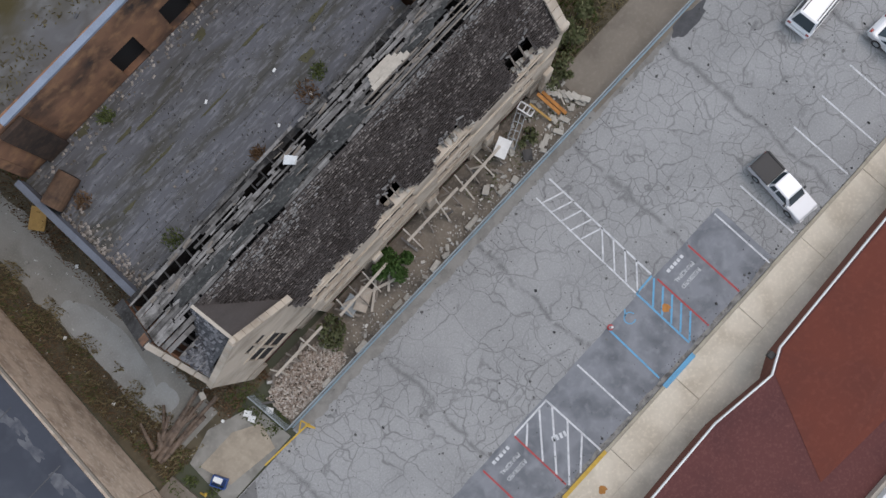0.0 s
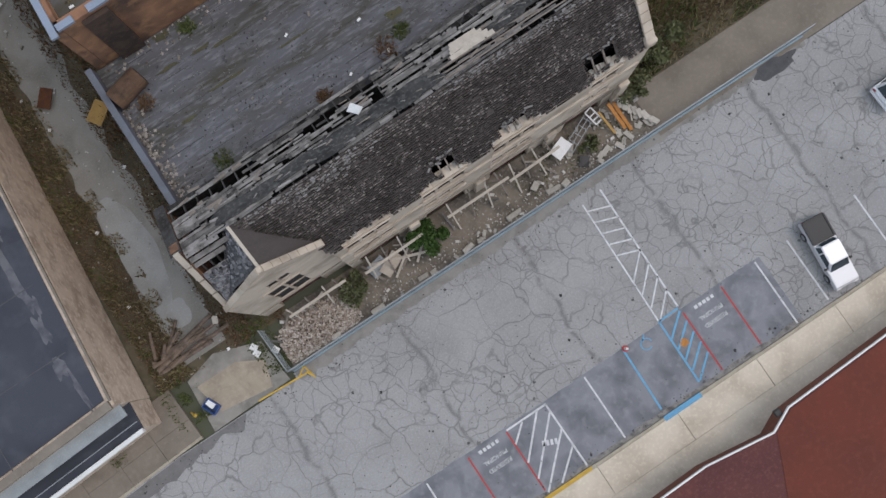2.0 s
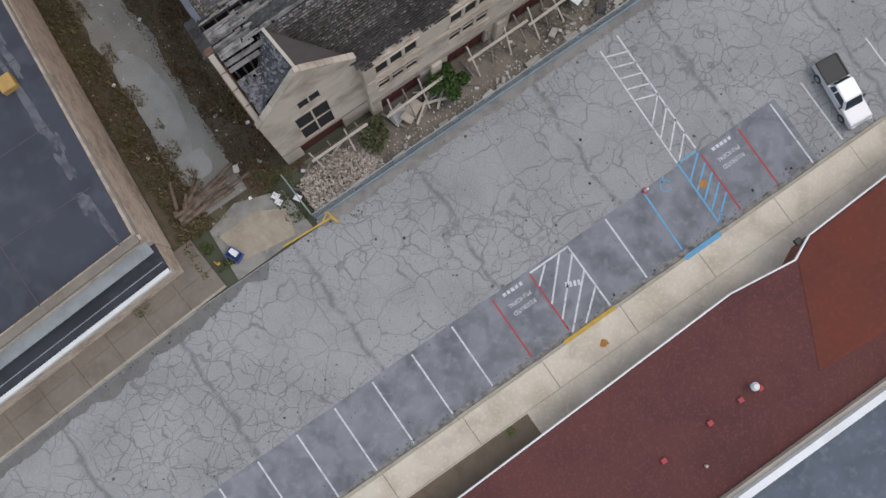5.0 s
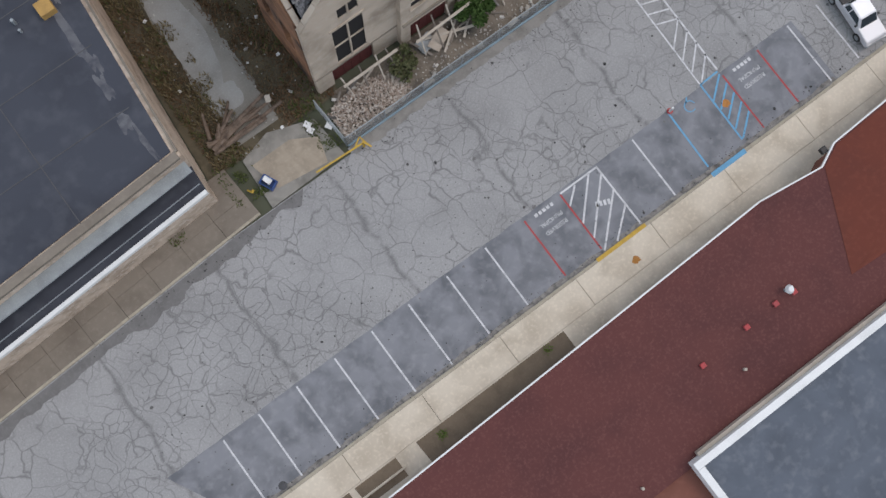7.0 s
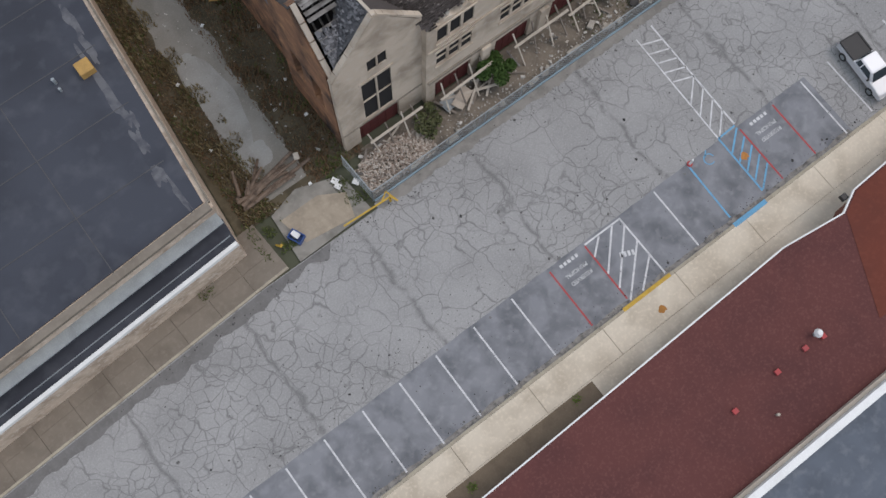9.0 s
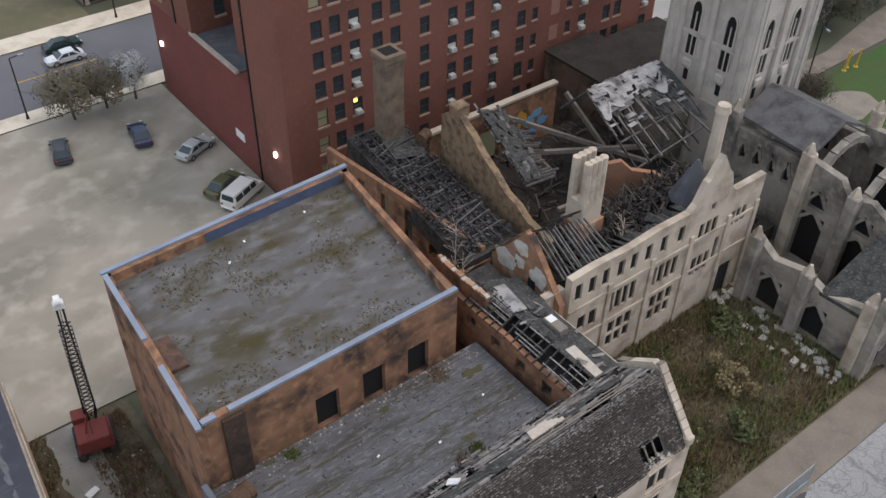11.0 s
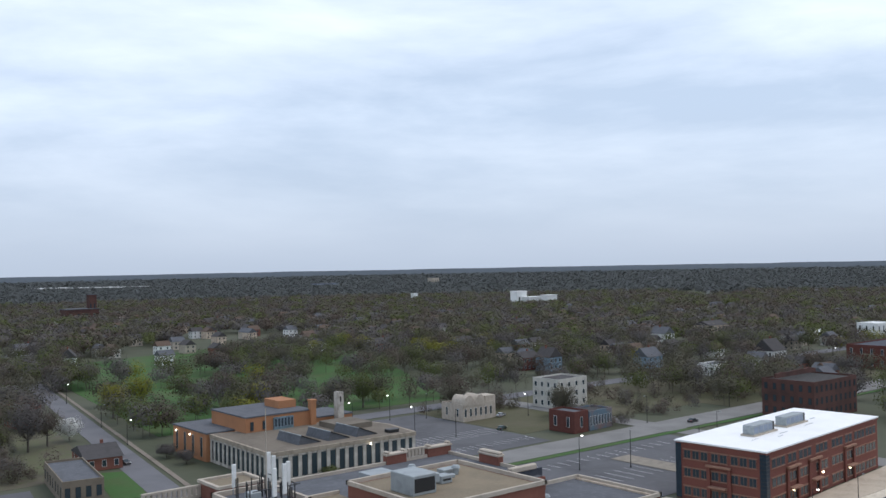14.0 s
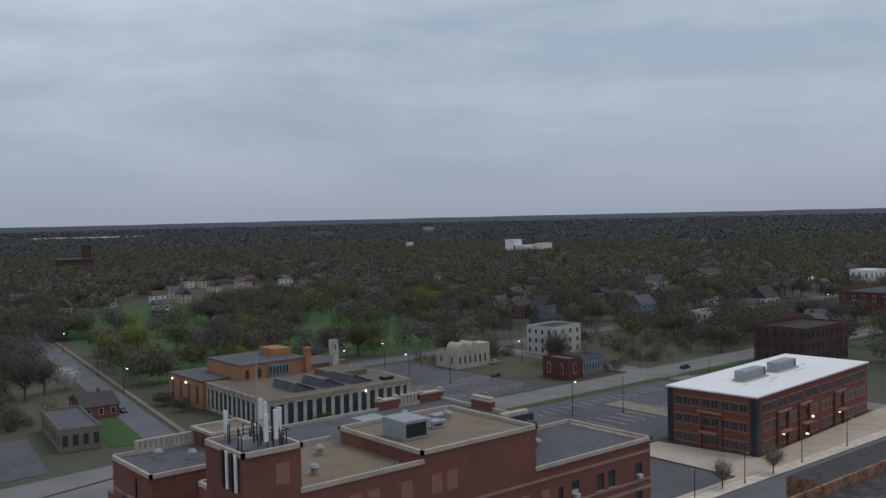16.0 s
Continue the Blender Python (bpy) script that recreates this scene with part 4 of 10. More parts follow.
bx = root("blue_bin", "open blue plastic bin filled with white rubbish", "bin", (-2.5, 11.0, 0.03), 25)
for x0, x1, y0, y1 in ((-0.42, 0.42, -0.6, -0.54), (-0.42, 0.42, 0.54, 0.6), (-0.42, -0.36, -0.54, 0.54), (0.36, 0.42, -0.54, 0.54)):
    part("side", box(x0, x1, y0, y1, 0, 0.45), plain("blue_plastic", (0.02, 0.07, 0.25), 0.4), bx)
part("floor", box(-0.36, 0.36, -0.54, 0.54, 0.0, 0.04), plain("blue_plastic_floor", (0.02, 0.06, 0.2), 0.5), bx)
bx.scale = (0.78, 0.78, 1)
sheet("rubbish_bag", -2.45, 11.15, 0.4, 0.55, 0.35, 20, M["white"], "white rubbish bag in the blue bin", "bag", 10)
for x, y in ((1.55, 12.6), (1.5, 12.2), (2.6, 11.75)):
    sheet("white_litter", x, y, 0.38, 0.45, 0.14, 30, M["white"], "white plastic litter on the ground", "litter")
for i, (x, y, r) in enumerate(((0.2, 13.4, 0), (0.8, 26.6, 40), (-3.6, 19.0, 10), (3.0, 20.2, 70), (-2.8, 24.0, 25), (2.7, 17.4, 0), (-1.9, 31.2, 60))):
    sheet("white_litter", x, y, 0.22, 0.18, 0.06, r, M["white"], "white scrap of litter in the weeds", "litter")
sheet("rusty_scrap", -1.0, 33.0, 1.3, 0.8, 0.35, 50, mat("rust", (0.12, 0.05, 0.025), 1, dark=(0.05, 0.025, 0.02), scale=3), "rusty brown scrap metal in the alley", "scrap")
hyd = root("yellow_hydrant_marker", "bent yellow marker post in the weeds", "post", (-3.8, 11.4, 0))
part("post", tube((0, 0, 0.02), (0.15, -0.35, 0.35), 0.06), M["yellowpaint"], hyd)
part("cap", tube((0.15, -0.35, 0.35), (0.3, -0.3, 0.42), 0.09), M["yellowpaint"], hyd)
# yellow barrier arm at the lane's edge
arm = root("barrier_arm", "yellow metal swing barrier lying open at the lane edge", "barrier", (3.5, 9.35, 0))
part("arm", beam((-3.3, 0.3, 0.8), (0.1, 0.1, 0.9), 0.1), M["yellowpaint"], arm)
part("post", tube((0.1, 0.1, 0), (0.1, 0.1, 1.1), 0.08), M["yellowpaint"], arm)
part("brace", beam((0.1, 0.1, 1.0), (0.35, -0.4, 0.9), 0.08), M["yellowpaint"], arm)
part("brace", beam((-0.5, 0.14, 0.9), (0.1, 0.55, 0.9), 0.08), M["yellowpaint"], arm)
part("brace", beam((0.1, 0.55, 0.9), (0.35, -0.4, 0.9), 0.08), M["yellowpaint"], arm)
cone = root("post_base", "small red and white post in the bay", "post", (20.45, -0.05, 0))
part("base", tube((0, 0, 0), (0, 0, 0.08), 0.2), M["redpaint"], cone)
part("post", tube((0, 0, 0.08), (0, 0, 0.8), 0.09, 0.07), M["white"], cone)
patch("orange_spot", blob(23.7, -1.75, 0.3, 0.24, 14, 0.5), 0.022, M["orangewood"], "orange paint spot in the blue hatching", "stain")


# ---- chain-link fence ----
def fence():
    f = root("chain_link_fence", "galvanised chain-link fence along the lane", "fence")
    runs = [((2.75, 10.1), (41.0, 9.95)), ((2.75, 10.1), (2.6, 13.1))]
    for (x0, y0), (x1, y1) in runs:
        L = math.hypot(x1 - x0, y1 - y0)
        k = max(1, round(L / 2.9))
        pts = [(x0 + (x1 - x0) * i / k, y0 + (y1 - y0) * i / k) for i in range(k + 1)]
        for i, (x, y) in enumerate(pts):
            part("post", tube((x, y, 0), (x, y, 1.95), 0.04, 0.035, 8), M["metal"], f)
        for (ax, ay), (bx_, by) in zip(pts, pts[1:]):
            part("rail", beam((ax, ay, 1.86), (bx_, by, 1.86), 0.06), M["metal"], f)
            bm = bmesh.new()
            n = 14
            for q in range(-6, n):
                for sgn in (1, -1):
                    t0, t1 = q / n, (q + 6) / n
                    z0, z1 = (0.05, 1.84) if sgn > 0 else (1.84, 0.05)
                    c0, c1 = max(0, t0), min(1, t1)
                    zz = lambda t: z0 + (z1 - z0) * (t - t0) / (t1 - t0)
                    add_beam(bm, (ax + (bx_ - ax) * c0, ay + (by - ay) * c0, zz(c0)), (ax + (bx_ - ax) * c1, ay + (by - ay) * c1, zz(c1)), 0.016)
            part("mesh_panel", bm, M["metal"], f)
    part("base_strip", beam((2.8, 10.02, 0.12), (40.8, 9.88, 0.12), 0.1, 0.16), mat("blue_grey_rail", (0.24, 0.33, 0.38), 0.6, dark=(0.15, 0.2, 0.23), scale=1.0), f, "blue-grey strip along the fence foot")
    return f


fence()

# asphalt crumbs and dark drips scattered over the lane
cv, cf = [], []
rc = random.Random(12)
for i in range(1500):
    x = rc.uniform(-18, 46)
    y = rc.choice((rc.uniform(-4.6, 9.3), rc.gauss(-4.4, 0.25), rc.uniform(0.2, 3), rc.gauss(9.0, 0.3)))
    s, q, n2 = rc.uniform(0.015, 0.05) * (2.2 if rc.random() < 0.08 else 1), rc.uniform(0, 6.28), len(cv)
    cv += [(x + s * rc.uniform(0.6, 1.3) * math.cos(q + 1.047 * j), y + s * rc.uniform(0.6, 1.3) * math.sin(q + 1.047 * j), 0.019) for j in range(6)] + [(x, y, 0.024 + 0.3 * s)]
    cf += [(n2 + j, n2 + (j + 1) % 6, n2 + 6) for j in range(6)]
tagged(new("asphalt_crumbs", mesh_of("asphalt_crumbs", cv, cf, leaf_mat("asphalt_crumbs", (0.04, 0.04, 0.04), (0.15, 0.145, 0.14)))), "dark asphalt crumbs scattered over the lane", "crumbs", kind="stuff")

# ---- vehicles ----
def paint(name, c):
    return plain(name, c, 0.3, 0.1)


def wheel(parent, x, y, r=0.34):
    w = part("wheel", tube((x, y - 0.11, r), (x, y + 0.11, r), r, r, 18), M["black"], parent)
    part("rim", tube((x, y - 0.118, r), (x, y + 0.118, r), r * 0.6, r * 0.6, 12), M["metal"], w)


def loft(profile, hw, name, material, parent, label="", hw_top=None):
    """A closed body from a side profile (x, z), widened to both sides; the width may narrow with height."""
    zs = [z for _, z in profile]
    lo, hi = min(zs), max(zs)
    t = hw if hw_top is None else hw_top
    w = lambda z: hw + (t - hw) * (z - lo) / (hi - lo)
    bm = bmesh.new()
    a = [bm.verts.new((x, -w(z), z)) for x, z in profile]
    b = [bm.verts.new((x, w(z), z)) for x, z in profile]
    bm.faces.new(a)
    bm.faces.new(b[::-1])
    k = len(profile)
    for i in range(k):
        bm.faces.new((a[(i + 1) % k], a[i], b[i], b[(i + 1) % k]))
    bmesh.ops.recalc_face_normals(bm, faces=bm.faces[:])
    bmesh.ops.bevel(bm, geom=bm.edges[:], offset=0.05, segments=2, affect="EDGES")
    return part(name, bm, material, parent, label)


def quad(parent, name, pts, material):
    c = sum((Vector(p) for p in pts), Vector()) / len(pts)
    nrm = (Vector(pts[1]) - Vector(pts[0])).cross(Vector(pts[2]) - Vector(pts[0])).normalized() * 0.012
    bm = bmesh.new()
    a = [bm.verts.new(Vector(p) - nrm) for p in pts]
    b = [bm.verts.new(Vector(p) + nrm) for p in pts]
    bm.faces.new(a[::-1])
    bm.faces.new(b)
    k = len(pts)
    for i in range(k):
        bm.faces.new((a[i], a[(i + 1) % k], b[(i + 1) % k], b[i]))
    return part(name, bm, material, parent)


HEAD = plain("headlight_glass", (0.7, 0.7, 0.68), 0.15)
TAIL = plain("tail_light", (0.3, 0.02, 0.02), 0.3)


def car(kind, colour, label, x, y, rz, category="car", group=""):
    """A vehicle headed along +x at its own origin."""
    r = root("pickup_truck" if kind == "pickup" else kind, label, category, (x, y, 0), rz, group=group)
    c = paint("car_paint", colour)
    if kind == "pickup":
        loft([(-2.55, 0.42), (2.5, 0.42), (2.55, 0.75), (2.35, 0.98), (1.15, 1.06), (0.75, 1.06), (-2.55, 1.02)], 0.88, "body", c, r)
        loft([(-0.75, 1.0), (1.25, 1.0), (0.72, 1.62), (-0.55, 1.66)], 0.82, "cab", paint("cab_paint", (0.72, 0.73, 0.75)), r, "white cab roof", 0.66)
        part("bed_liner", box(-2.5, -0.8, -0.74, 0.74, 1.02, 1.07), M["black"], r, "black load-bed liner")
        for yy in (-0.8, 0.8):
            part("bed_rail", box(-2.5, -0.82, yy - 0.07, yy + 0.07, 1.0, 1.13, 0.02), M["black"], r)
        part("tailgate", box(-2.57, -2.47, -0.8, 0.8, 0.6, 1.12, 0.02), M["black"], r)
        quad(r, "windshield", [(1.26, -0.7, 1.05), (1.26, 0.7, 1.05), (0.80, 0.58, 1.59), (0.80, -0.58, 1.59)], M["glass"])
        quad(r, "rear_window", [(-0.77, 0.6, 1.15), (-0.77, -0.6, 1.15), (-0.60, -0.55, 1.58), (-0.60, 0.55, 1.58)], M["glass"])
        for s in (-1, 1):
            quad(r, "side_window", [(-0.1, s * 0.815, 1.1), (0.95, s * 0.815, 1.1), (0.6, s * 0.70, 1.54), (-0.1, s * 0.70, 1.54)][::s], M["glass"])
            quad(r, "side_window", [(-0.65, s * 0.815, 1.1), (-0.2, s * 0.815, 1.1), (-0.2, s * 0.70, 1.54), (-0.55, s * 0.70, 1.54)][::s], M["glass"])
            part("mirror", box(0.85, 1.0, s * 0.95 - 0.1, s * 0.95 + 0.1, 1.08, 1.22, 0.02), M["black"], r)
        fx, ln = 1.6, 2.5
    elif kind == "van":
        loft([(-2.4, 0.4), (2.4, 0.4), (2.45, 0.8), (2.2, 1.05), (1.55, 1.2), (-2.4, 1.2)], 0.95, "body", c, r)
        loft([(-2.38, 1.1), (1.6, 1.1), (1.0, 1.95), (-2.2, 2.0)], 0.93, "cab", c, r, "", 0.8)
        quad(r, "windshield", [(1.62, -0.8, 1.18), (1.62, 0.8, 1.18), (1.10, 0.7, 1.88), (1.10, -0.7, 1.88)], M["glass"])
        quad(r, "rear_window", [(-2.36, 0.7, 1.3), (-2.36, -0.7, 1.3), (-2.26, -0.65, 1.85), (-2.26, 0.65, 1.85)], M["glass"])
        for s in (-1, 1):
            for a, b in ((0.3, 1.1), (-0.9, 0.2), (-2.1, -1.0)):
                quad(r, "side_window", [(a, s * 0.925, 1.25), (b, s * 0.925, 1.25), (b - 0.1, s * 0.84, 1.8), (a, s * 0.84, 1.8)][::s], M["glass"])
        fx, ln = 1.5, 2.4
    else:
        tall = kind == "suv"
        top, zb = (1.75, 0.98) if tall else (1.42, 0.85)
        loft([(-2.25, 0.35), (2.2, 0.35), (2.28, 0.6), (2.1, zb - 0.1), (1.0, zb + 0.05), (-2.0, zb + 0.05), (-2.28, zb - 0.1)], 0.89, "body", c, r)
        back = -2.15 if tall else -1.75
        loft([(back, zb), (1.15, zb), (0.35, top - 0.02), (-1.75 if tall else -1.0, top)], 0.85, "cab", c, r, "", 0.66)
        quad(r, "windshield", [(1.16, -0.74, zb + 0.06), (1.16, 0.74, zb + 0.06), (0.46, 0.60, top - 0.07), (0.46, -0.60, top - 0.07)], M["glass"])
        bx = -1.78 if tall else -1.05
        quad(r, "rear_window", [(back - 0.02, 0.7, zb + 0.08), (back - 0.02, -0.7, zb + 0.08), (bx - 0.03, -0.58, top - 0.08), (bx - 0.03, 0.58, top - 0.08)], M["glass"])
        for s in (-1, 1):
            for a, b, t0, t1 in ((-0.25, 0.9, -0.25, 0.3), (back + 0.35, -0.35, bx + 0.3, -0.35)):
                quad(r, "side_window", [(a, s * 0.845, zb + 0.1), (b, s * 0.845, zb + 0.1), (t1, s * 0.70, top - 0.12), (t0, s * 0.70, top - 0.12)][::s], M["glass"])
            part("mirror", box(0.8, 0.95, s * 0.93 - 0.1, s * 0.93 + 0.1, zb + 0.05, zb + 0.18, 0.02), M["black"], r)
        if tall:
            for s in (-1, 1):
                part("roof_rail", beam((-1.6, s * 0.55, top + 0.04), (0.2, s * 0.55, top + 0.04), 0.05), M["black"], r)
        fx, ln = 1.4, 2.2
    for s in (-1, 1):
        wheel(r, fx, s * 0.82)
        wheel(r, -fx + 0.02, s * 0.82)
        part("headlight", box(ln - 0.06, ln + 0.07, s * 0.65 - 0.17, s * 0.65 + 0.17, 0.62, 0.8, 0.02), HEAD, r)
        part("tail_light", box(-ln - 0.08, -ln + 0.06, s * 0.7 - 0.12, s * 0.7 + 0.12, 0.7, 0.9, 0.02), TAIL, r)
    part("bumper", box(ln - 0.05, ln + 0.12, -0.8, 0.8, 0.36, 0.56, 0.03), M["metal"] if kind == "pickup" else c, r)
    part("bumper", box(-ln - 0.14, -ln + 0.05, -0.8, 0.8, 0.36, 0.56, 0.03), M["metal"] if kind == "pickup" else c, r)
    return r


truck = car("pickup", (0.58, 0.59, 0.61), "silver pickup truck with a black bed, parked", 34.0, -2.0, -96, "truck")
truck.scale = (0.9, 0.9, 0.9)
car("suv", (0.72, 0.73, 0.74), "white SUV in the lane", 44.4, 4.0, 3)

# ---- school with maroon roof, south of the lane ----
def school():
    s = root("school_building", "low building with a maroon roof and dark grey higher roof", "building")
    edge = [(-60, -9.75), (20.0, -7.72), (24.3, -8.3), (25.8, -7.6), (70, -5.9)]
    under = [(x, y - 0.45) for x, y in edge]
    part("wall", prism([(-60, -40), (70, -40)] + [(x, y) for x, y in reversed(under)], 0, 3.2), M["hotel"], s)
    deck = prism([(-60, -17.2), (70, -17.2)] + list(reversed(edge)), 3.2, 3.5)
    part("roof", deck, M["red_roof"], s, "maroon roof surface")
    bm = bmesh.new()
    for (x0, y0), (x1, y1) in zip(edge, edge[1:]):
        add_beam(bm, (x0, y0 + 0.05, 3.42), (x1, y1 + 0.05, 3.42), 0.09, 0.2)
    part("gutter", bm, M["white"], s, "white roof edge gutter")
    # hipped porch roof
    bm = bmesh.new()
    p = [(24.4, -8.36, 3.53), (25.85, -7.7, 3.53), (60, -6.4, 3.53), (60, -17, 3.53), (21.6, -14.2, 3.53), (28.6, -12.2, 5.0), (60, -12.2, 5.0)]
    v = [bm.verts.new(q) for q in p]
    for f in ((0, 5, 1), (1, 5, 6, 2), (0, 4, 5), (4, 3, 6, 5)):
        bm.faces.new([v[i] for i in f])
    bmesh.ops.recalc_face_normals(bm, faces=bm.faces[:])
    part("hip_roof", bm, M["red_hip"], s, "rusty red hipped roof")
    # higher grey roof with white parapet
    part("upper_wall", box(7.6, 70, -39, -17.2, 3.2, 4.2), M["hotel"], s)
    part("upper_roof", box(7.55, 70, -39, -17.25, 4.2, 4.3), mat("grey_mineral_felt", (0.115, 0.13, 0.155), 0.95, scale=0.5, fine=2.0, light=(0.22, 0.23, 0.25), fine_amount=0.4), s, "dark grey mineral felt roof")
    part("parapet", box(7.25, 70, -17.3, -16.85, 3.4, 4.5, 0.02), M["white"], s, "white metal parapet")
    part("parapet", box(7.25, 7.7, -39, -17.31, 3.4, 4.5, 0.02), M["white"], s, "white metal parapet")
    part("flashing", box(7.9, 70, -16.84, -16.6, 3.5, 4.0), M["cream"], s)
    vent = part("roof_vent", tube((17.9, -12.6, 3.5), (17.9, -12.6, 4.2), 0.12), M["metal"], s)
    part("cap", tube((17.9, -12.6, 4.1), (17.9, -12.6, 4.35), 0.27, 0.16, 14), M["white"], vent)
    for x, y in ((16.9, -12.85), (14.7, -12.9), (11.3, -13.1), (18.2, -12.95), (30.2, -10.4)):
        part("roof_hatch", box(x - 0.16, x + 0.16, y - 0.15, y + 0.15, 3.5, 3.72, 0.02), M["redpaint"], s)
    for x, y in ((13.1, -14.7), (4.3, -16.4), (-2.5, -14.2)):
        part("pipe", tube((x, y, 3.5), (x, y, 3.8), 0.09), M["cream"], s)
    ac = part("air_conditioner", box(4.7, 6.3, -20.6, -19.2, 0.3, 1.5, 0.04), M["metal"], s)
    part("grille", box(4.85, 6.15, -20.45, -19.35, 1.5, 1.53), M["black"], ac)
    box_ = part("wall_lamp", box(25.0, 25.4, -7.75, -7.35, 2.9, 3.25, 0.03), M["black"], s)
    part("cable", beam((24.4, -8.3, 3.3), (25.7, -7.6, 3.3), 0.05), M["black"], s)
    return s


school()


# ---- black-roofed building, west of the alley ----
def black_building():
    b = root("brick_shop_building", "sandy brick building with a black membrane roof", "building")
    M["sandbrick"] = mat("sandy_brick", (0.58, 0.47, 0.365), 0.95, dark=(0.34, 0.26, 0.195), scale=0.9, fine=3.2, light=(0.72, 0.63, 0.53), amount=0.9, fine_amount=0.8, bump=0.6, bump_scale=14)
    out = [(-5.45, 13.6), (-2.6, 48), (-45, 48), (-45, 11.25)]
    part("wall", prism(out, 0, 5.9), M["sandbrick"], b)
    part("roof", prism([(-5.8, 14.1), (-2.95, 47.7), (-44.6, 47.7), (-44.6, 11.8)], 5.9, 5.95), M["black_roof"], b, "black membrane roof with grey worn patches")
    bm = bmesh.new()
    add_beam(bm, (-5.5, 13.9, 6.02), (-2.75, 48, 6.02), 0.12, 0.2)
    part("parapet", bm, M["old_concrete"], b, "grey metal parapet cap")
    bm = bmesh.new()
    add_beam(bm, (-5.6, 13.7, 6.05), (-45, 11.33, 6.05), 0.5, 0.28)
    part("parapet", bm, M["old_concrete"], b, "weathered stone parapet cap")
    # lower front strip with a white fascia
    part("lower_wall", prism([(-5.5, 13.55), (-45, 11.2), (-45, 9.35), (-5.6, 11.9)][::-1], 0, 3.4), M["sandbrick"], b)
    part("lower_roof", prism([(-5.5, 13.57), (-45, 11.22), (-45, 9.25), (-5.6, 11.8)][::-1], 3.4, 3.5), M["black_roof"], b, "black strip roof over the shop front")
    part("sloped_flashing", beam((-5.55, 13.22, 4.8), (-45, 10.85, 4.8), 0.75, 0.1), M["metal"], b, "weathered metal flashing")
    bm = bmesh.new()
    add_beam(bm, (-5.6, 11.78, 3.55), (-45, 9.23, 3.55), 0.24, 0.4)
    part("fascia", bm, M["white"], b, "white metal fascia")
    bm = bmesh.new()
    add_beam(bm, (-5.7, 12.4, 3.56), (-45, 9.9, 3.56), 0.05, 0.1)
    part("seam", bm, M["metal"], b)
    rs2 = random.Random(8)
    worn = mat("worn_grey_membrane", (0.13, 0.132, 0.142), 0.9, dark=(0.06, 0.064, 0.078), scale=1.1, amount=1.0, fine=3)
    for i in range(17):
        y = 15.6 + i * 1.8 + rs2.uniform(-0.5, 0.5)
        part("worn_patch", prism(blob(-7.0 + 0.08 * (y - 14) + rs2.uniform(-0.4, 0.35), y, rs2.uniform(0.15, 0.4), rs2.uniform(0.5, 1.5), 40, 0.8, 3.7 * i), 5.95, 5.956 + 0.0004 * (i % 9)), worn, b)
    for i in range(7):
        part("membrane_seam", box(-44, -6.2 + 0.35 * i, 17.5 + 4.2 * i, 17.56 + 4.2 * i, 5.95, 5.966), M["tar"], b)
    for i in range(6):
        part("membrane_seam", box(-12 - 6 * i, -11.94 - 6 * i, 13.6, 47, 5.951, 5.964), M["tar"], b)
    hv = part("roof_hatch", box(-7.2, -6.3, 24.4, 25.3, 5.9, 6.5, 0.03), M["ochre"], b)
    part("pipe", tube((-8.6, 25.2, 5.9), (-8.6, 25.2, 6.5), 0.1), M["metal"], b)
    part("pipe", tube((-8.6, 24.6, 5.9), (-8.6, 24.6, 6.3), 0.08), M["metal"], b)
    return b


black_building()

# ---- church parish wing ----
def window_in(parent, x0, x1, z0, z1, y, cols=1, rows=1, frame_m=None, glass=None, deep=0.13, name="window", m=None):
    """A window set into an opening of a wall along x: glass, or a panel painted near-black for the shade inside, and
    its stone or timber bars.
    """
    fm = frame_m or M["limestone"]
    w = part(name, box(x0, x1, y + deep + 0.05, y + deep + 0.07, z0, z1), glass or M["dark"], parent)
    if m is not None:
        w.matrix_basis = m
    t = 0.05
    for i in range(1, cols):
        x = x0 + (x1 - x0) * i / cols
        part("mullion", box(x - t, x + t, y + deep - 0.06, y + deep + 0.046, z0, z1), fm, w)
    for j in range(1, rows):
        z = z0 + (z1 - z0) * j / rows
        part("transom", box(x0, x1, y + deep - 0.03, y + deep + 0.044, z - t, z + t), fm, w)
    return w


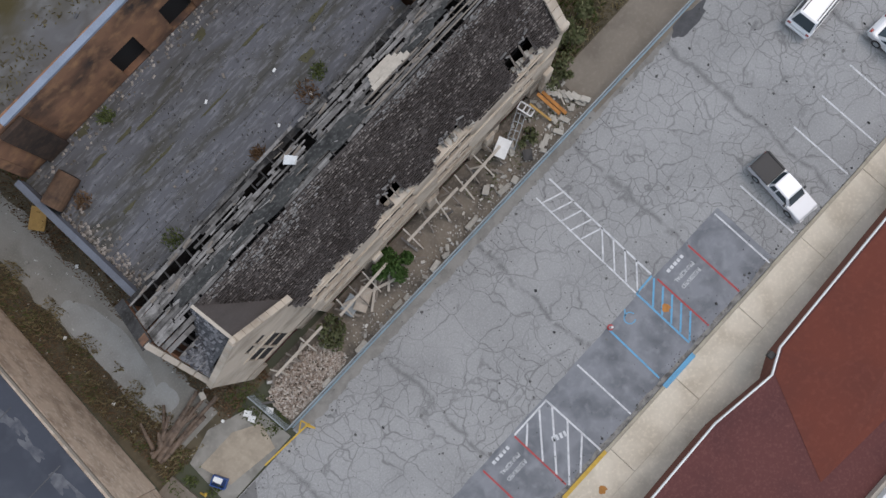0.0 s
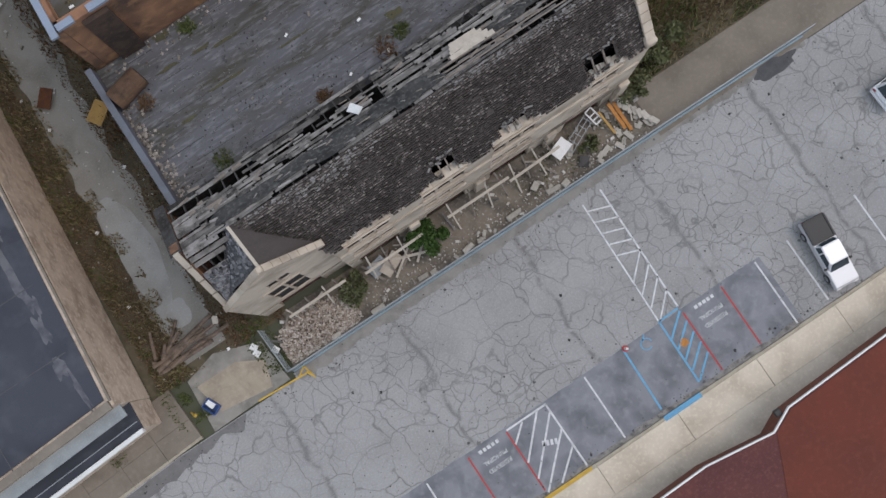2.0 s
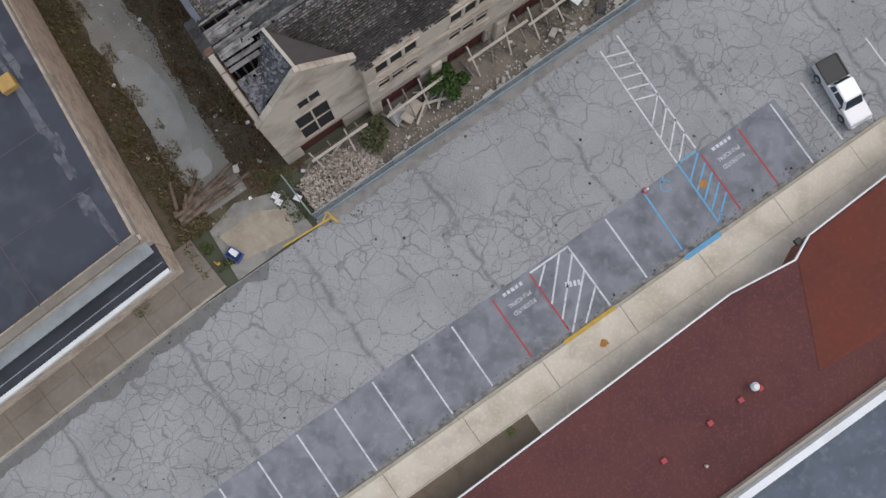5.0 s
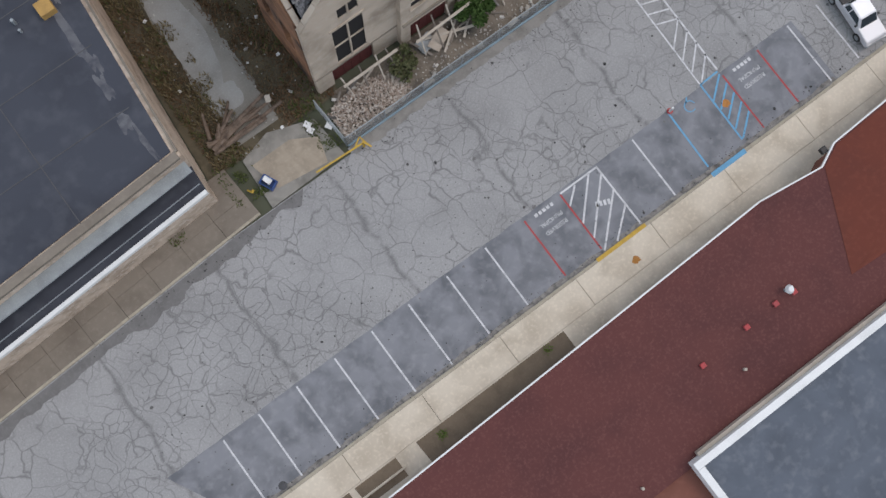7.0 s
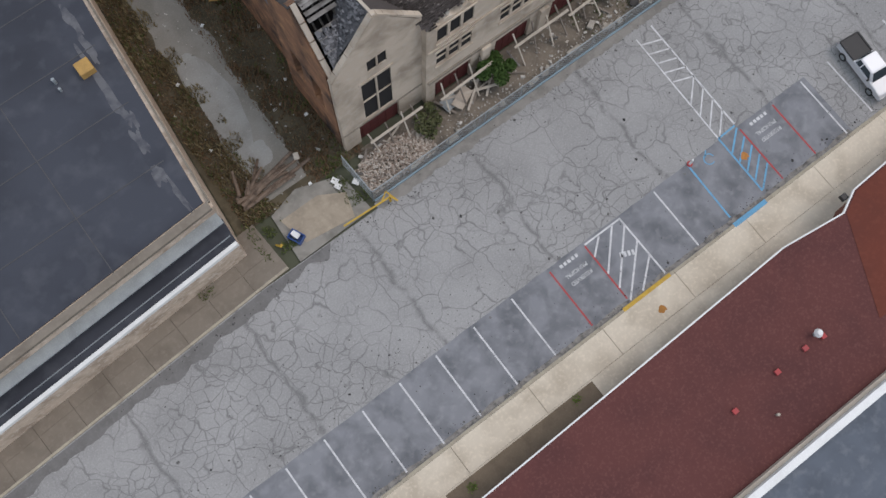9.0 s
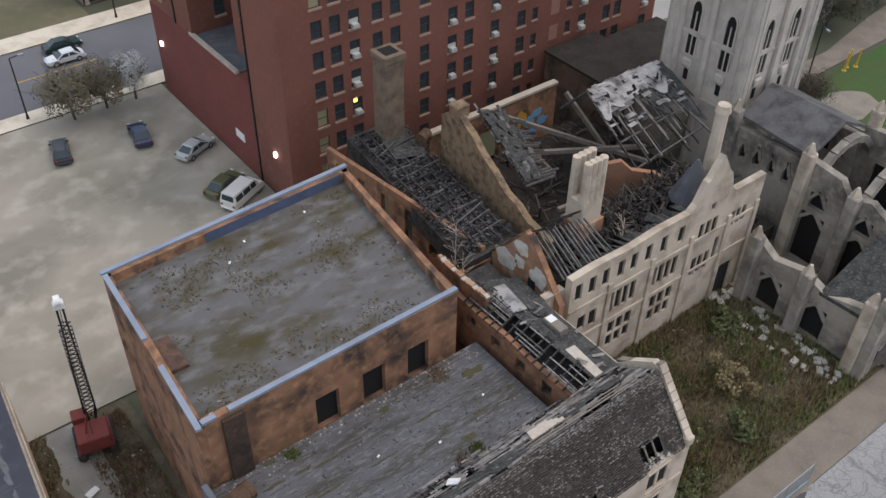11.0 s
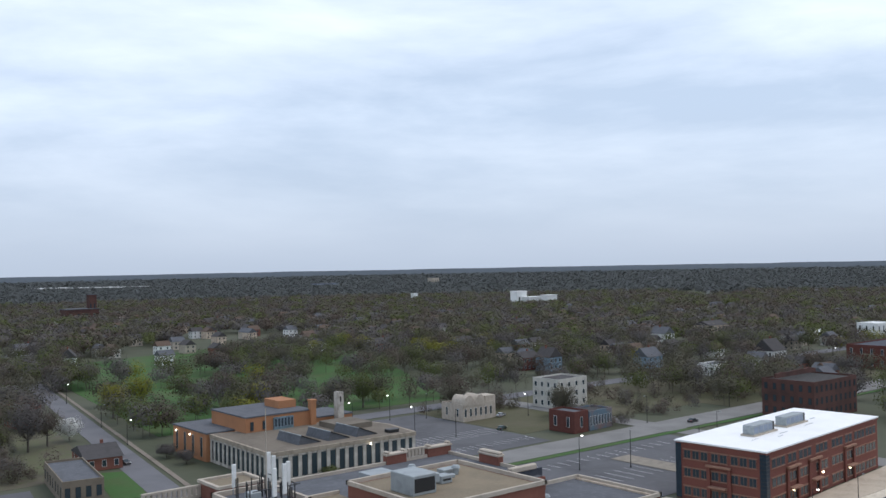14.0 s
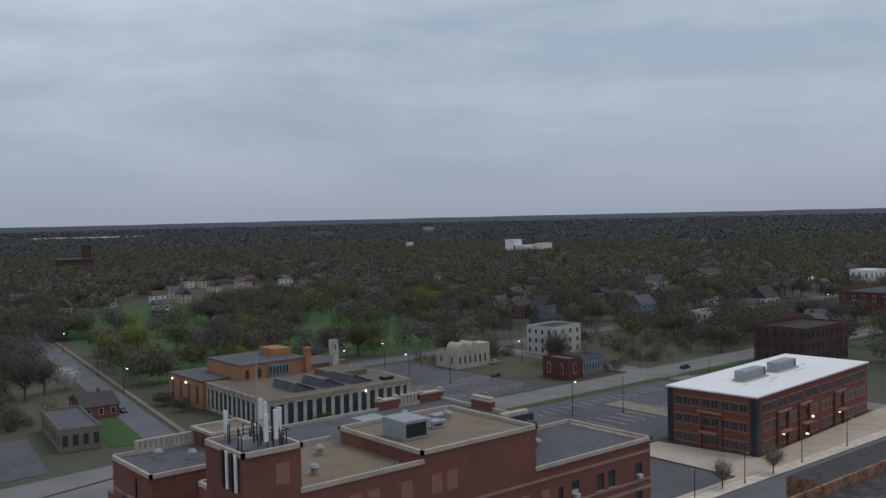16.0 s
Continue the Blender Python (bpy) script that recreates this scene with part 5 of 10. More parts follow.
def parish_wing():
    c = root("church_parish_wing", "ruined pale limestone church wing with a stripped shingle roof", "church")
    rg = random.Random(31)
    X0, XG, X1, YS, YG, YN = 3.3, 9.3, 29.2, 13.3, 13.75, 19.6
    EAVE, RIDGE, YR, NEAVE = 10.2, 14.3, 16.45, 11.9
    holes, wins = [], []
    groups = ((10.05, 3), (14.85, 3), (19.35, 3), (25.6, 2))
    for gx, k in groups:
        for i in range(k):
            for z0, z1 in ((7.95, 9.65), (5.0, 6.7)):
                x = gx + 0.93 * i
                holes.append((x - XG, x - XG + 0.74, z0, z1))
                wins.append((x, x + 0.74, z0, z1))
    arches = ((10.0, 2.8), (14.8, 2.8), (19.4, 2.8), (24.8, 2.8))
    for gx, w in arches:
        holes.append((gx - XG, gx - XG + w, 0.0, 2.5))
    # long wall under the eaves, its head broken above the window groups
    top, x = [(0, 10.05)], 0.0
    while x < X1 - XG - 0.3:
        x += rg.uniform(0.25, 0.6)
        near = any(gx - 0.3 < x + XG < gx + 0.93 * k + 0.2 for gx, k in groups)
        top.append((min(x, X1 - XG), (9.98 + rg.uniform(-0.06, 0.34)) if near else 10.02 + rg.uniform(0, 0.05)))
    top.append((X1 - XG, 10.5))
    south = part("wall", wall_mesh("wall", X1 - XG, 9.9, 0.55, holes, M["limestone"], top), M["limestone"], c)
    place(south, XG, YS, 0)
    for x0, x1, z0, z1 in wins:
        window_in(c, x0, x1, z0, z1, YS, 1, 2 if z0 < 6 else 1, None, None, 0.04)
    for gx, k in groups:
        for z0, z1 in ((7.95, 9.65), (5.0, 6.7)):
            w = 0.93 * (k - 1) + 0.74
            part("sill", box(gx - 0.12, gx + w + 0.12, YS - 0.12, YS - 0.003, z0 - 0.2, z0 - 0.02, 0.02), M["limestone"], c)
            part("lintel", box(gx - 0.18, gx + w + 0.18, YS - 0.09, YS - 0.003, z1 + 0.02, z1 + 0.2, 0.02), M["limestone"], c)
    # front gable, set back a little, with its coping
    gh = [(1.75, 3.8, 3.0, 8.0), (2.3, 3.6, 9.0, 10.25), (1.2, 4.2, 0.0, 2.5)]
    gtop = [(0, 10.35), (0.7, 11.35), (1.6, 12.65), (2.6, 14.1), (2.95, 14.5), (3.2, 14.5), (4.2, 13.2), (5.2, 12.0), (5.7, 11.35), (6.0, 11.2)]
    g = part("gable_wall", wall_mesh("gable_wall", XG - X0, 10.3, 0.34, gh, M["limestone"], gtop), M["limestone"], c, "pale limestone front gable")
    place(g, X0, YG, 0)
    window_in(c, X0 + 1.75, X0 + 3.8, 3.0, 8.0, YG, 2, 2, None, None, 0.03)
    window_in(c, X0 + 2.3, X0 + 3.6, 9.0, 10.25, YG, 2, 1, None, None, 0.03)
    part("window_surround", box(X0 + 1.6, X0 + 3.95, YG - 0.07, YG - 0.003, 8.02, 8.25), M["limestone"], c)
    part("window_surround", box(X0 + 1.6, X0 + 3.95, YG - 0.06, YG - 0.003, 2.78, 2.98), M["limestone"], c)
    part("string_course", box(X0, XG - 0.02, YG - 0.05, YG - 0.003, 2.55, 2.7), M["grey_stone"], c)
    for (xa, za), (xb, zb) in (((0.0, 10.45), (2.95, 14.6)), ((3.2, 14.6), (6.0, 11.3))):
        k = 7
        for i in range(k):
            p0, p1 = (i + 0.03) / k, (i + 0.97) / k
            part("coping_stone", beam((X0 + xa + (xb - xa) * p0, YG + 0.13, za + (zb - za) * p0 + rg.uniform(-0.02, 0.03)), (X0 + xa + (xb - xa) * p1, YG + 0.13, za + (zb - za) * p1 + rg.uniform(-0.02, 0.03)), 0.34, 0.14), M["limestone"], c)
    part("finial", box(X0 + 2.92, X0 + 3.22, YG, YG + 0.32, 14.5, 14.72, 0.05), M["limestone"], c)
    part("wall", box(XG, XG + 0.5, YS + 0.56, YG + 0.5, 0, 10.6), M["limestone"], c)
    # near-black panel added in place of the shade inside the rooms
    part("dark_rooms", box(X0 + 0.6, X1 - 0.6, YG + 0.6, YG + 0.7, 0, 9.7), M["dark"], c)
    # buttresses and string courses
    for gx in (13.5, 18.2, 23.3, 28.4):
        part("buttress", box(gx, gx + 0.7, YS - 0.3, YS - 0.002, 0, 3.2 + rg.uniform(-0.4, 0.5), 0.04), M["limestone"], c)
    part("string_course", box(XG + 0.1, 28.9, YS - 0.1, YS - 0.003, 7.2, 7.4), M["limestone"], c)
    part("string_course", box(XG + 0.1, 28.9, YS - 0.12, YS - 0.003, 3.1, 3.35), M["grey_stone"], c)
    # maroon boarding in the ground-floor arches
    M["maroon"] = mat("maroon_boarding", (0.11, 0.028, 0.025), 0.9, dark=(0.07, 0.02, 0.02), scale=2)
    for gx, w, y in [(a, b, YS) for a, b in arches] + [(4.5, 3.0, YG)]:
        bd = part("boarding", box(gx, gx + w, y + 0.2, y + 0.26, 0, 2.5), M["maroon"], c, "maroon painted boarding in an arch")
        for k in range(5):
            part("batten", box(gx + w * (k + 0.5) / 5 - 0.03, gx + w * (k + 0.5) / 5 + 0.03, y + 0.16, y + 0.2, 0, 2.5), M["maroon"], bd)
    # east and west gables, north wall
    D = YN - YS
    e = part("wall", wall_mesh("wall", D - 0.55, 10.2, 0.5, [(2.0, 3.6, 5, 8)], M["limestone"], [(0, 10.7), (1.2, 12.6), (2.6, 14.4), (3.1, 14.5), (4.6, 13.3), (D - 0.55, 12.1)]), M["limestone"], c)
    place(e, X1, YS + 0.55, 0, 90)
    for i in range(8):
        p0, p1 = i / 8 + 0.005, (i + 1) / 8 - 0.005
        part("coping_stone", beam((X1 - 0.22, YS + 0.1 + (YR - YS - 0.1) * p0, 10.65 + 3.95 * p0), (X1 - 0.22, YS + 0.1 + (YR - YS - 0.1) * p1, 10.65 + 3.95 * p1), 0.55, 0.16), M["limestone"], c)
    part("coping", beam((X1 - 0.2, YR, 14.6), (X1 - 0.2, YN, 12.3), 0.5, 0.16), M["grey_stone"], c)
    part("kneeler", box(X1 - 0.55, X1 + 0.12, YS - 0.15, YS + 0.45, 10.0, 10.75, 0.08), M["limestone"], c, "pale stone block at the gable foot")
    w = part("wall", wall_mesh("wall", YN - YG - 0.5, 10.2, 0.45, [(1.2, 2.2, 4, 7), (3.2, 4.2, 4, 7)], M["brick"], [(0, 12.0), (1.6, 13.3), (2.75, 14.35), (3.4, 13.5), (4.4, 11.9), (YN - YG - 0.5, 10.6)]), M["brick"], c)
    place(w, X0, YN, 0, -90)
    for i in range(4):
        p0, p1 = i / 4 + 0.01, (i + 1) / 4 - 0.01
        part("coping_stone", beam((X0 + 0.22, YG + 0.3 + 2.65 * p0, 10.7 + 3.85 * p0), (X0 + 0.22, YG + 0.3 + 2.65 * p1, 10.7 + 3.85 * p1), 0.3, 0.14), M["cream"], c, "pale coping on the west gable")
    part("wall", box(X0 + 0.46, X1 - 0.51, YN - 0.35, YN, 0, 11.6), M["burnt"], c)
    # attic floor seen through the gaps, painted near-black for shade
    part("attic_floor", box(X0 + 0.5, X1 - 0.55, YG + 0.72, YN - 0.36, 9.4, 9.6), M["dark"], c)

    def slope(u, v, side):
        """u along x, v 0 at ridge to 1 at eave."""
        if side == "S":
            return Vector((u, YR + (YS + 0.02 - YR) * v, RIDGE + (EAVE - RIDGE) * v))
        return Vector((u, YR + (YN - YR) * v, RIDGE + (NEAVE - RIDGE) * v))

    # south slope: shingle sheet, with holes above the window groups and a ragged foot
    nS = Vector((0, -(RIDGE - EAVE), YR - YS)).normalized()
    rag = [rg.uniform(0.0, 0.05) for _ in range(200)]
    pits = ((16.5, 0.7, 0.74, 0.93), (20.6, 0.9, 0.82, 0.94), (26.1, 1.05, 0.68, 0.92))

    def hole(x, v):
        if any(abs(x - hx) < hw * (1 - 0.25 * abs(noise.noise(Vector((x * 3, v * 9, 1))))) and v0 < v < v1 for hx, hw, v0, v1 in pits):
            return True
        over = any(gx - 0.2 < x < gx + 0.93 * k + 0.1 for gx, k in groups)
        return over and v > 0.955 - rag[int(x * 6) % 200]

    valley = lambda x: 0.02 + 0.98 * (x - 6.25) / 3.1
    cut = lambda x, v: x < 9.35 and v > valley(x)
    verts, faces = [], []
    NX, NV = 120, 24
    xs = [6.25 + (X1 - 0.45 - 6.25) * i / NX for i in range(NX + 1)]
    for i, x in enumerate(xs):
        for j in range(NV + 1):
            v = j / NV
            verts.append(tuple(slope(x, v, "S") + nS * (0.02 + 0.04 * noise.noise(Vector((x * 0.5, v * 4, 2))))))
    for i in range(NX):
        for j in range(NV):
            xm, vm = (xs[i] + xs[i + 1]) / 2, (j + 0.5) / NV
            if hole(xm, vm) or cut(xm, vm):
                continue
            a = i * (NV + 1) + j
            faces.append((a, a + 1, a + NV + 2, a + NV + 1))
    part("shingle_roof", mesh_of("shingle_roof", verts, faces, M["shingle"]), M["shingle"], c, "dark brown worn shingle roof")
    # cross roof behind the front gable: shingled towards the east, slate scraps towards the west
    PK, BK = Vector((6.4, YG + 0.3, 14.42)), Vector((6.2, YR, RIDGE + 0.06))
    g = bmesh.new()
    for tri in ((PK, BK, (9.5, YG + 0.3, 10.75)), ):
        g.faces.new([g.verts.new(p) for p in tri][::-1])
    part("cross_roof", g, M["shingle"], c, "dark shingle cross roof behind the front gable")
    part("ridge_tiles", beam(PK + Vector((0, 0, 0.05)), BK + Vector((0, 0, 0.08)), 0.16, 0.08), M["cream"], c)
    M["greytile"] = mat("grey_slate_scraps", (0.10, 0.10, 0.105), 0.9, dark=(0.035, 0.035, 0.037), scale=6, amount=0.9, fine=14, light=(0.2, 0.2, 0.21))
    west = lambda x, y: 14.38 - 1.3 * (6.3 - x)
    V = [PK, BK, Vector((4.35, 15.2, west(4.35, 0))), Vector((4.0, YG + 0.52, west(4.0, 0) + 0.05))]
    part("slate_slope", mesh_of("slate_slope", [tuple(v) for v in V] + [tuple(v - Vector((0, 0, 0.05))) for v in V], [(0, 1, 2, 3), (7, 6, 5, 4), (0, 4, 5, 1), (1, 5, 6, 2), (2, 6, 7, 3), (3, 7, 4, 0)], M["greytile"]), None, c, "grey slate slope beside the gable")
    sl = bmesh.new()
    for k in range(420):
        x, y = rg.uniform(4.1, 6.2), rg.uniform(YG + 0.55, YR)
        if (6.3 - x) / 2.0 + (y - YG) / 2.9 > 1.05 or rg.random() < 0.25:
            continue
        z = west(x, y) + 0.03
        add_beam(sl, (x, y, z), (x + 0.02, y + rg.uniform(0.1, 0.2), z + rg.uniform(0, 0.02)), rg.uniform(0.1, 0.2), 0.025)
    tagged(part("loose_slate", sl, leaf_mat("loose_slates", (0.05, 0.05, 0.055), (0.24, 0.24, 0.25)), c), kind="stuff")
    # stripped south slope west of the cross roof: boards and scalloped slates over a dark pit
    for r in range(11):
        v = 0.02 + 0.075 * r
        xe = 6.1 - 2.4 * v / 0.85
        if rg.random() < 0.12:
            continue
        part("board", beam(slope(X0 + 0.5, v, "S") + nS * rg.uniform(0, 0.05), slope(max(X0 + 0.9, xe + rg.uniform(-0.5, 0.1)), v, "S") + nS * rg.uniform(0, 0.05), 0.3 * rg.uniform(0.55, 0.95), 0.035), M["board"], c)
    sl = bmesh.new()
    for k in range(260):
        v = rg.uniform(0.3, 0.75)
        x = rg.uniform(X0 + 0.55, 6.1 - 2.6 * v)
        p = slope(x, v, "S") + nS * 0.08
        add_beam(sl, p, p + Vector((rg.uniform(-0.05, 0.05), -0.14, -0.18 + rg.uniform(0, 0.06))), rg.uniform(0.1, 0.2), 0.03)
    tagged(part("loose_slate", sl, bpy.data.materials["loose_slates"], c), kind="stuff")
    for k in range(5):
        part("rafter", beam((4.1 + 0.35 * k, YG + 0.7, 10.6 + 0.3 * k), (4.0 + 0.45 * k, YR, 13.9), 0.09, 0.14), M["burnt"], c)
    # individual courses of shingle, some pale where the surface is gone
    dv, df = [], []
    pv, pf = [], []
    for k in range(15000):
        x, v = rg.uniform(6.4, X1 - 0.55), rg.random()
        if hole(x, v) or cut(x, v + 0.04):
            continue
        v = round(v * 34) / 34 + 0.004
        band = noise.noise(Vector((x * 0.25, v * 3, 8)))
        pale = rg.random() < (0.07 + 0.5 * max(0, 0.28 - v) + (0.3 if v < 0.10 else 0) + 0.5 * max(0, band) * (v < 0.6) + (0.15 if x > 27.5 else 0))
        L = rg.uniform(0.07, 0.17)
        W = 0.014 if not pale else rg.uniform(0.009, 0.02)
        V, F = (pv, pf) if pale else (dv, df)
        b = len(V)
        for uu, ww in ((x, v), (x + L, v), (x + L, v + W), (x, v + W)):
            V.append(tuple(slope(uu, ww, "S") + nS * (0.085 if ww > v else 0.075)))
        for uu, ww in ((x, v), (x + L, v), (x + L, v + W), (x, v + W)):
            V.append(tuple(slope(uu, ww, "S") + nS * 0.03))
        F += [(b, b + 3, b + 2, b + 1), (b, b + 1, b + 5, b + 4), (b + 2, b + 3, b + 7, b + 6), (b + 1, b + 2, b + 6, b + 5), (b + 3, b, b + 4, b + 7)]
    tagged(part("dark_shingles", mesh_of("dark_shingles", dv, df, leaf_mat("shingle_tabs", (0.06, 0.051, 0.047), (0.10, 0.086, 0.08))), None, c), kind="stuff")
    tagged(part("worn_shingles", mesh_of("worn_shingles", pv, pf, leaf_mat("worn_tabs", (0.10, 0.087, 0.08), (0.23, 0.205, 0.185))), None, c), kind="stuff")
    # torn pale scraps of shingle along the upper roof
    sc = bmesh.new()
    for cx, v, n in ((8.8, 0.05, 40), (10.8, 0.14, 70), (13.0, 0.06, 40), (18.9, 0.03, 30), (21.5, 0.04, 70), (24.5, 0.04, 60), (28.2, 0.1, 20), (28.4, 0.5, 16)):
        for k in range(n):
            x, w = cx + rg.gauss(0, 1.0), min(0.9, max(0.01, v + rg.gauss(0, 0.035)))
            if x > X1 - 0.8 or cut(x, w + 0.1):
                continue
            p = slope(x, w, "S") + nS * 0.09
            add_beam(sc, p, p + Vector((rg.uniform(0.05, 0.25), rg.uniform(-0.03, 0.03), rg.uniform(-0.02, 0.03))), rg.uniform(0.03, 0.1), 0.025)
    tagged(part("torn_shingles", sc, leaf_mat("torn_shingles", (0.10, 0.095, 0.09), (0.27, 0.26, 0.25)), c, "pale torn shingle scraps"), kind="stuff")
    # north slope: bare boards with gaps over rafters
    nN = Vector((0, RIDGE - NEAVE, YN - YR)).normalized()
    for k in range(34):
        x = X0 + 0.6 + (X1 - X0 - 1.3) * k / 33
        part("rafter", beam(slope(x, 0.0, "N") - nN * 0.12, slope(x, 1.0, "N") - nN * 0.12, 0.07, 0.16), M["burnt"], c, "charred rafter")
    rows, span = 23, math.hypot(YN - YR, RIDGE - NEAVE)
    for r in range(rows):
        v = (r + 0.5) / rows
        x = X0 + 0.5
        while x < X1 - 0.7:
            L = rg.uniform(0.7, 3.4)
            x1 = min(x + L, X1 - 0.6)
            gap = noise.noise(Vector((x * 0.16, v * 2.2, 3.3)))
            skip = rg.random() < (0.17 + (0.45 if v > 0.62 and gap > -0.1 else 0) + (0.6 if (x > 18 and 0.05 < v < 0.26 and x < 27.5) else 0) + (0.1 if x < 10 else 0))
            if not skip and x1 - x > 0.4:
                part("board", beam(slope(x, v, "N") + nN * rg.uniform(0, 0.03), slope(x1, v + rg.uniform(-0.014, 0.014), "N") + nN * rg.uniform(0, 0.08), span / rows * rg.uniform(0.5, 0.9), 0.035), M["board"], c)
            x = x1 + rg.uniform(0.02, 0.15)
    # splintered bits lying on the boards
    for k in range(150):
        x, v, a = rg.uniform(X0 + 1, X1 - 1), rg.uniform(0.02, 0.97), rg.gauss(0, 0.35)
        L = rg.uniform(0.2, 0.8)
        part("splinter", beam(slope(x, v, "N") + nN * 0.1, slope(x + L * math.cos(a), min(1, max(0, v + 0.2 * L * math.sin(a))), "N") + nN * 0.13, rg.uniform(0.05, 0.16), 0.03), rg.choice((M["board"], M["board"], M["greywood"], M["burnt"])), c)
    # torn tar paper left on the boards
    M["felt"] = mat("torn_tar_paper", (0.06, 0.06, 0.057), 0.95, dark=(0.028, 0.028, 0.027), scale=1.2, amount=0.95, fine=5, light=(0.17, 0.168, 0.16), fine_amount=0.6)
    for cx, v0, v1, L in ((7.6, 0.05, 0.34, 2.0), (12.2, 0.04, 0.36, 2.6), (16.6, 0.05, 0.4, 2.2), (23.0, 0.3, 0.5, 2.0), (26.4, 0.34, 0.56, 1.4)):
        pts = blob(0, 0, L, 0.5, 40, 0.55, cx)
        V = [tuple(slope(cx + px, max(0.01, min(0.98, (v0 + v1) / 2 + (v1 - v0) * py)), "N") + nN * 0.13) for px, py in pts]
        U = [tuple(Vector(q) - nN * 0.02) for q in V]
        k = len(V)
        F = [tuple(range(k - 1, -1, -1)), tuple(range(k, 2 * k))] + [(i, (i + 1) % k, k + (i + 1) % k, k + i) for i in range(k)]
        part("tar_paper", mesh_of("tar_paper", V + U, F, M["felt"]), None, c, "torn black tar paper")
    for q, v in enumerate((0.3, 0.37, 0.44, 0.51)):
        part("board", beam(slope(19.4 + 0.12 * q, v, "N") + nN * 0.16, slope(21.9 - 0.2 * q, v, "N") + nN * 0.16, 0.26, 0.03), M["paleplank"], c, "pale bare board")
    for q, v in enumerate((0.06, 0.16, 0.26)):
        part("rail", beam(slope(18.6, v, "N") + nN * 0.1, slope(27.2, v, "N") + nN * 0.1, 0.07, 0.05), M["greywood"], c)
    # weathered verge boards over the west wall
    part("verge_board", beam((X0 + 0.2, YN + 0.1, 12.02), (X0 + 0.2, YR + 0.2, 14.42), 0.6, 0.05), M["burnt"], c)
    # loose stone along the wall head
    for i in range(70):
        gx, k = rg.choice(groups)
        o = new("stone", stones[i % 4])
        o.parent = c
        s = rg.uniform(0.25, 0.6)
        o.matrix_basis = pose(gx + rg.uniform(-0.2, 0.93 * k), YS + rg.uniform(0.12, 0.5), 10.1 + rg.uniform(0, 0.2), 0, 0, rg.uniform(0, 90)) @ Matrix.Diagonal((s, s, s, 1))
    # roof openings are framed by bare rafters
    for hx, hw, v0, v1 in pits:
        for k in range(4):
            x = hx - hw + 2 * hw * k / 3
            part("rafter", beam(slope(x, v0 - 0.05, "S") - nS * 0.1, slope(x, v1 + 0.03, "S") - nS * 0.1, 0.08, 0.12), M["greywood"], c)
        for k in range(9):
            p = slope(hx + rg.uniform(-hw, hw), v0 - 0.02 + rg.uniform(-0.03, 0.03), "S") + nS * 0.1
            part("splinter", beam(p, p + Vector((rg.uniform(-0.3, 0.5), rg.uniform(-0.2, 0.1), rg.uniform(0, 0.2))), 0.1, 0.03), M["board"], c)
    sheet("white_sack", 14.25, 18.15, 0.45, 0.8, 13.25, 30, M["white"], "white plastic sack caught on the bare roof", "sack", -35)
    return c


parish_wing()


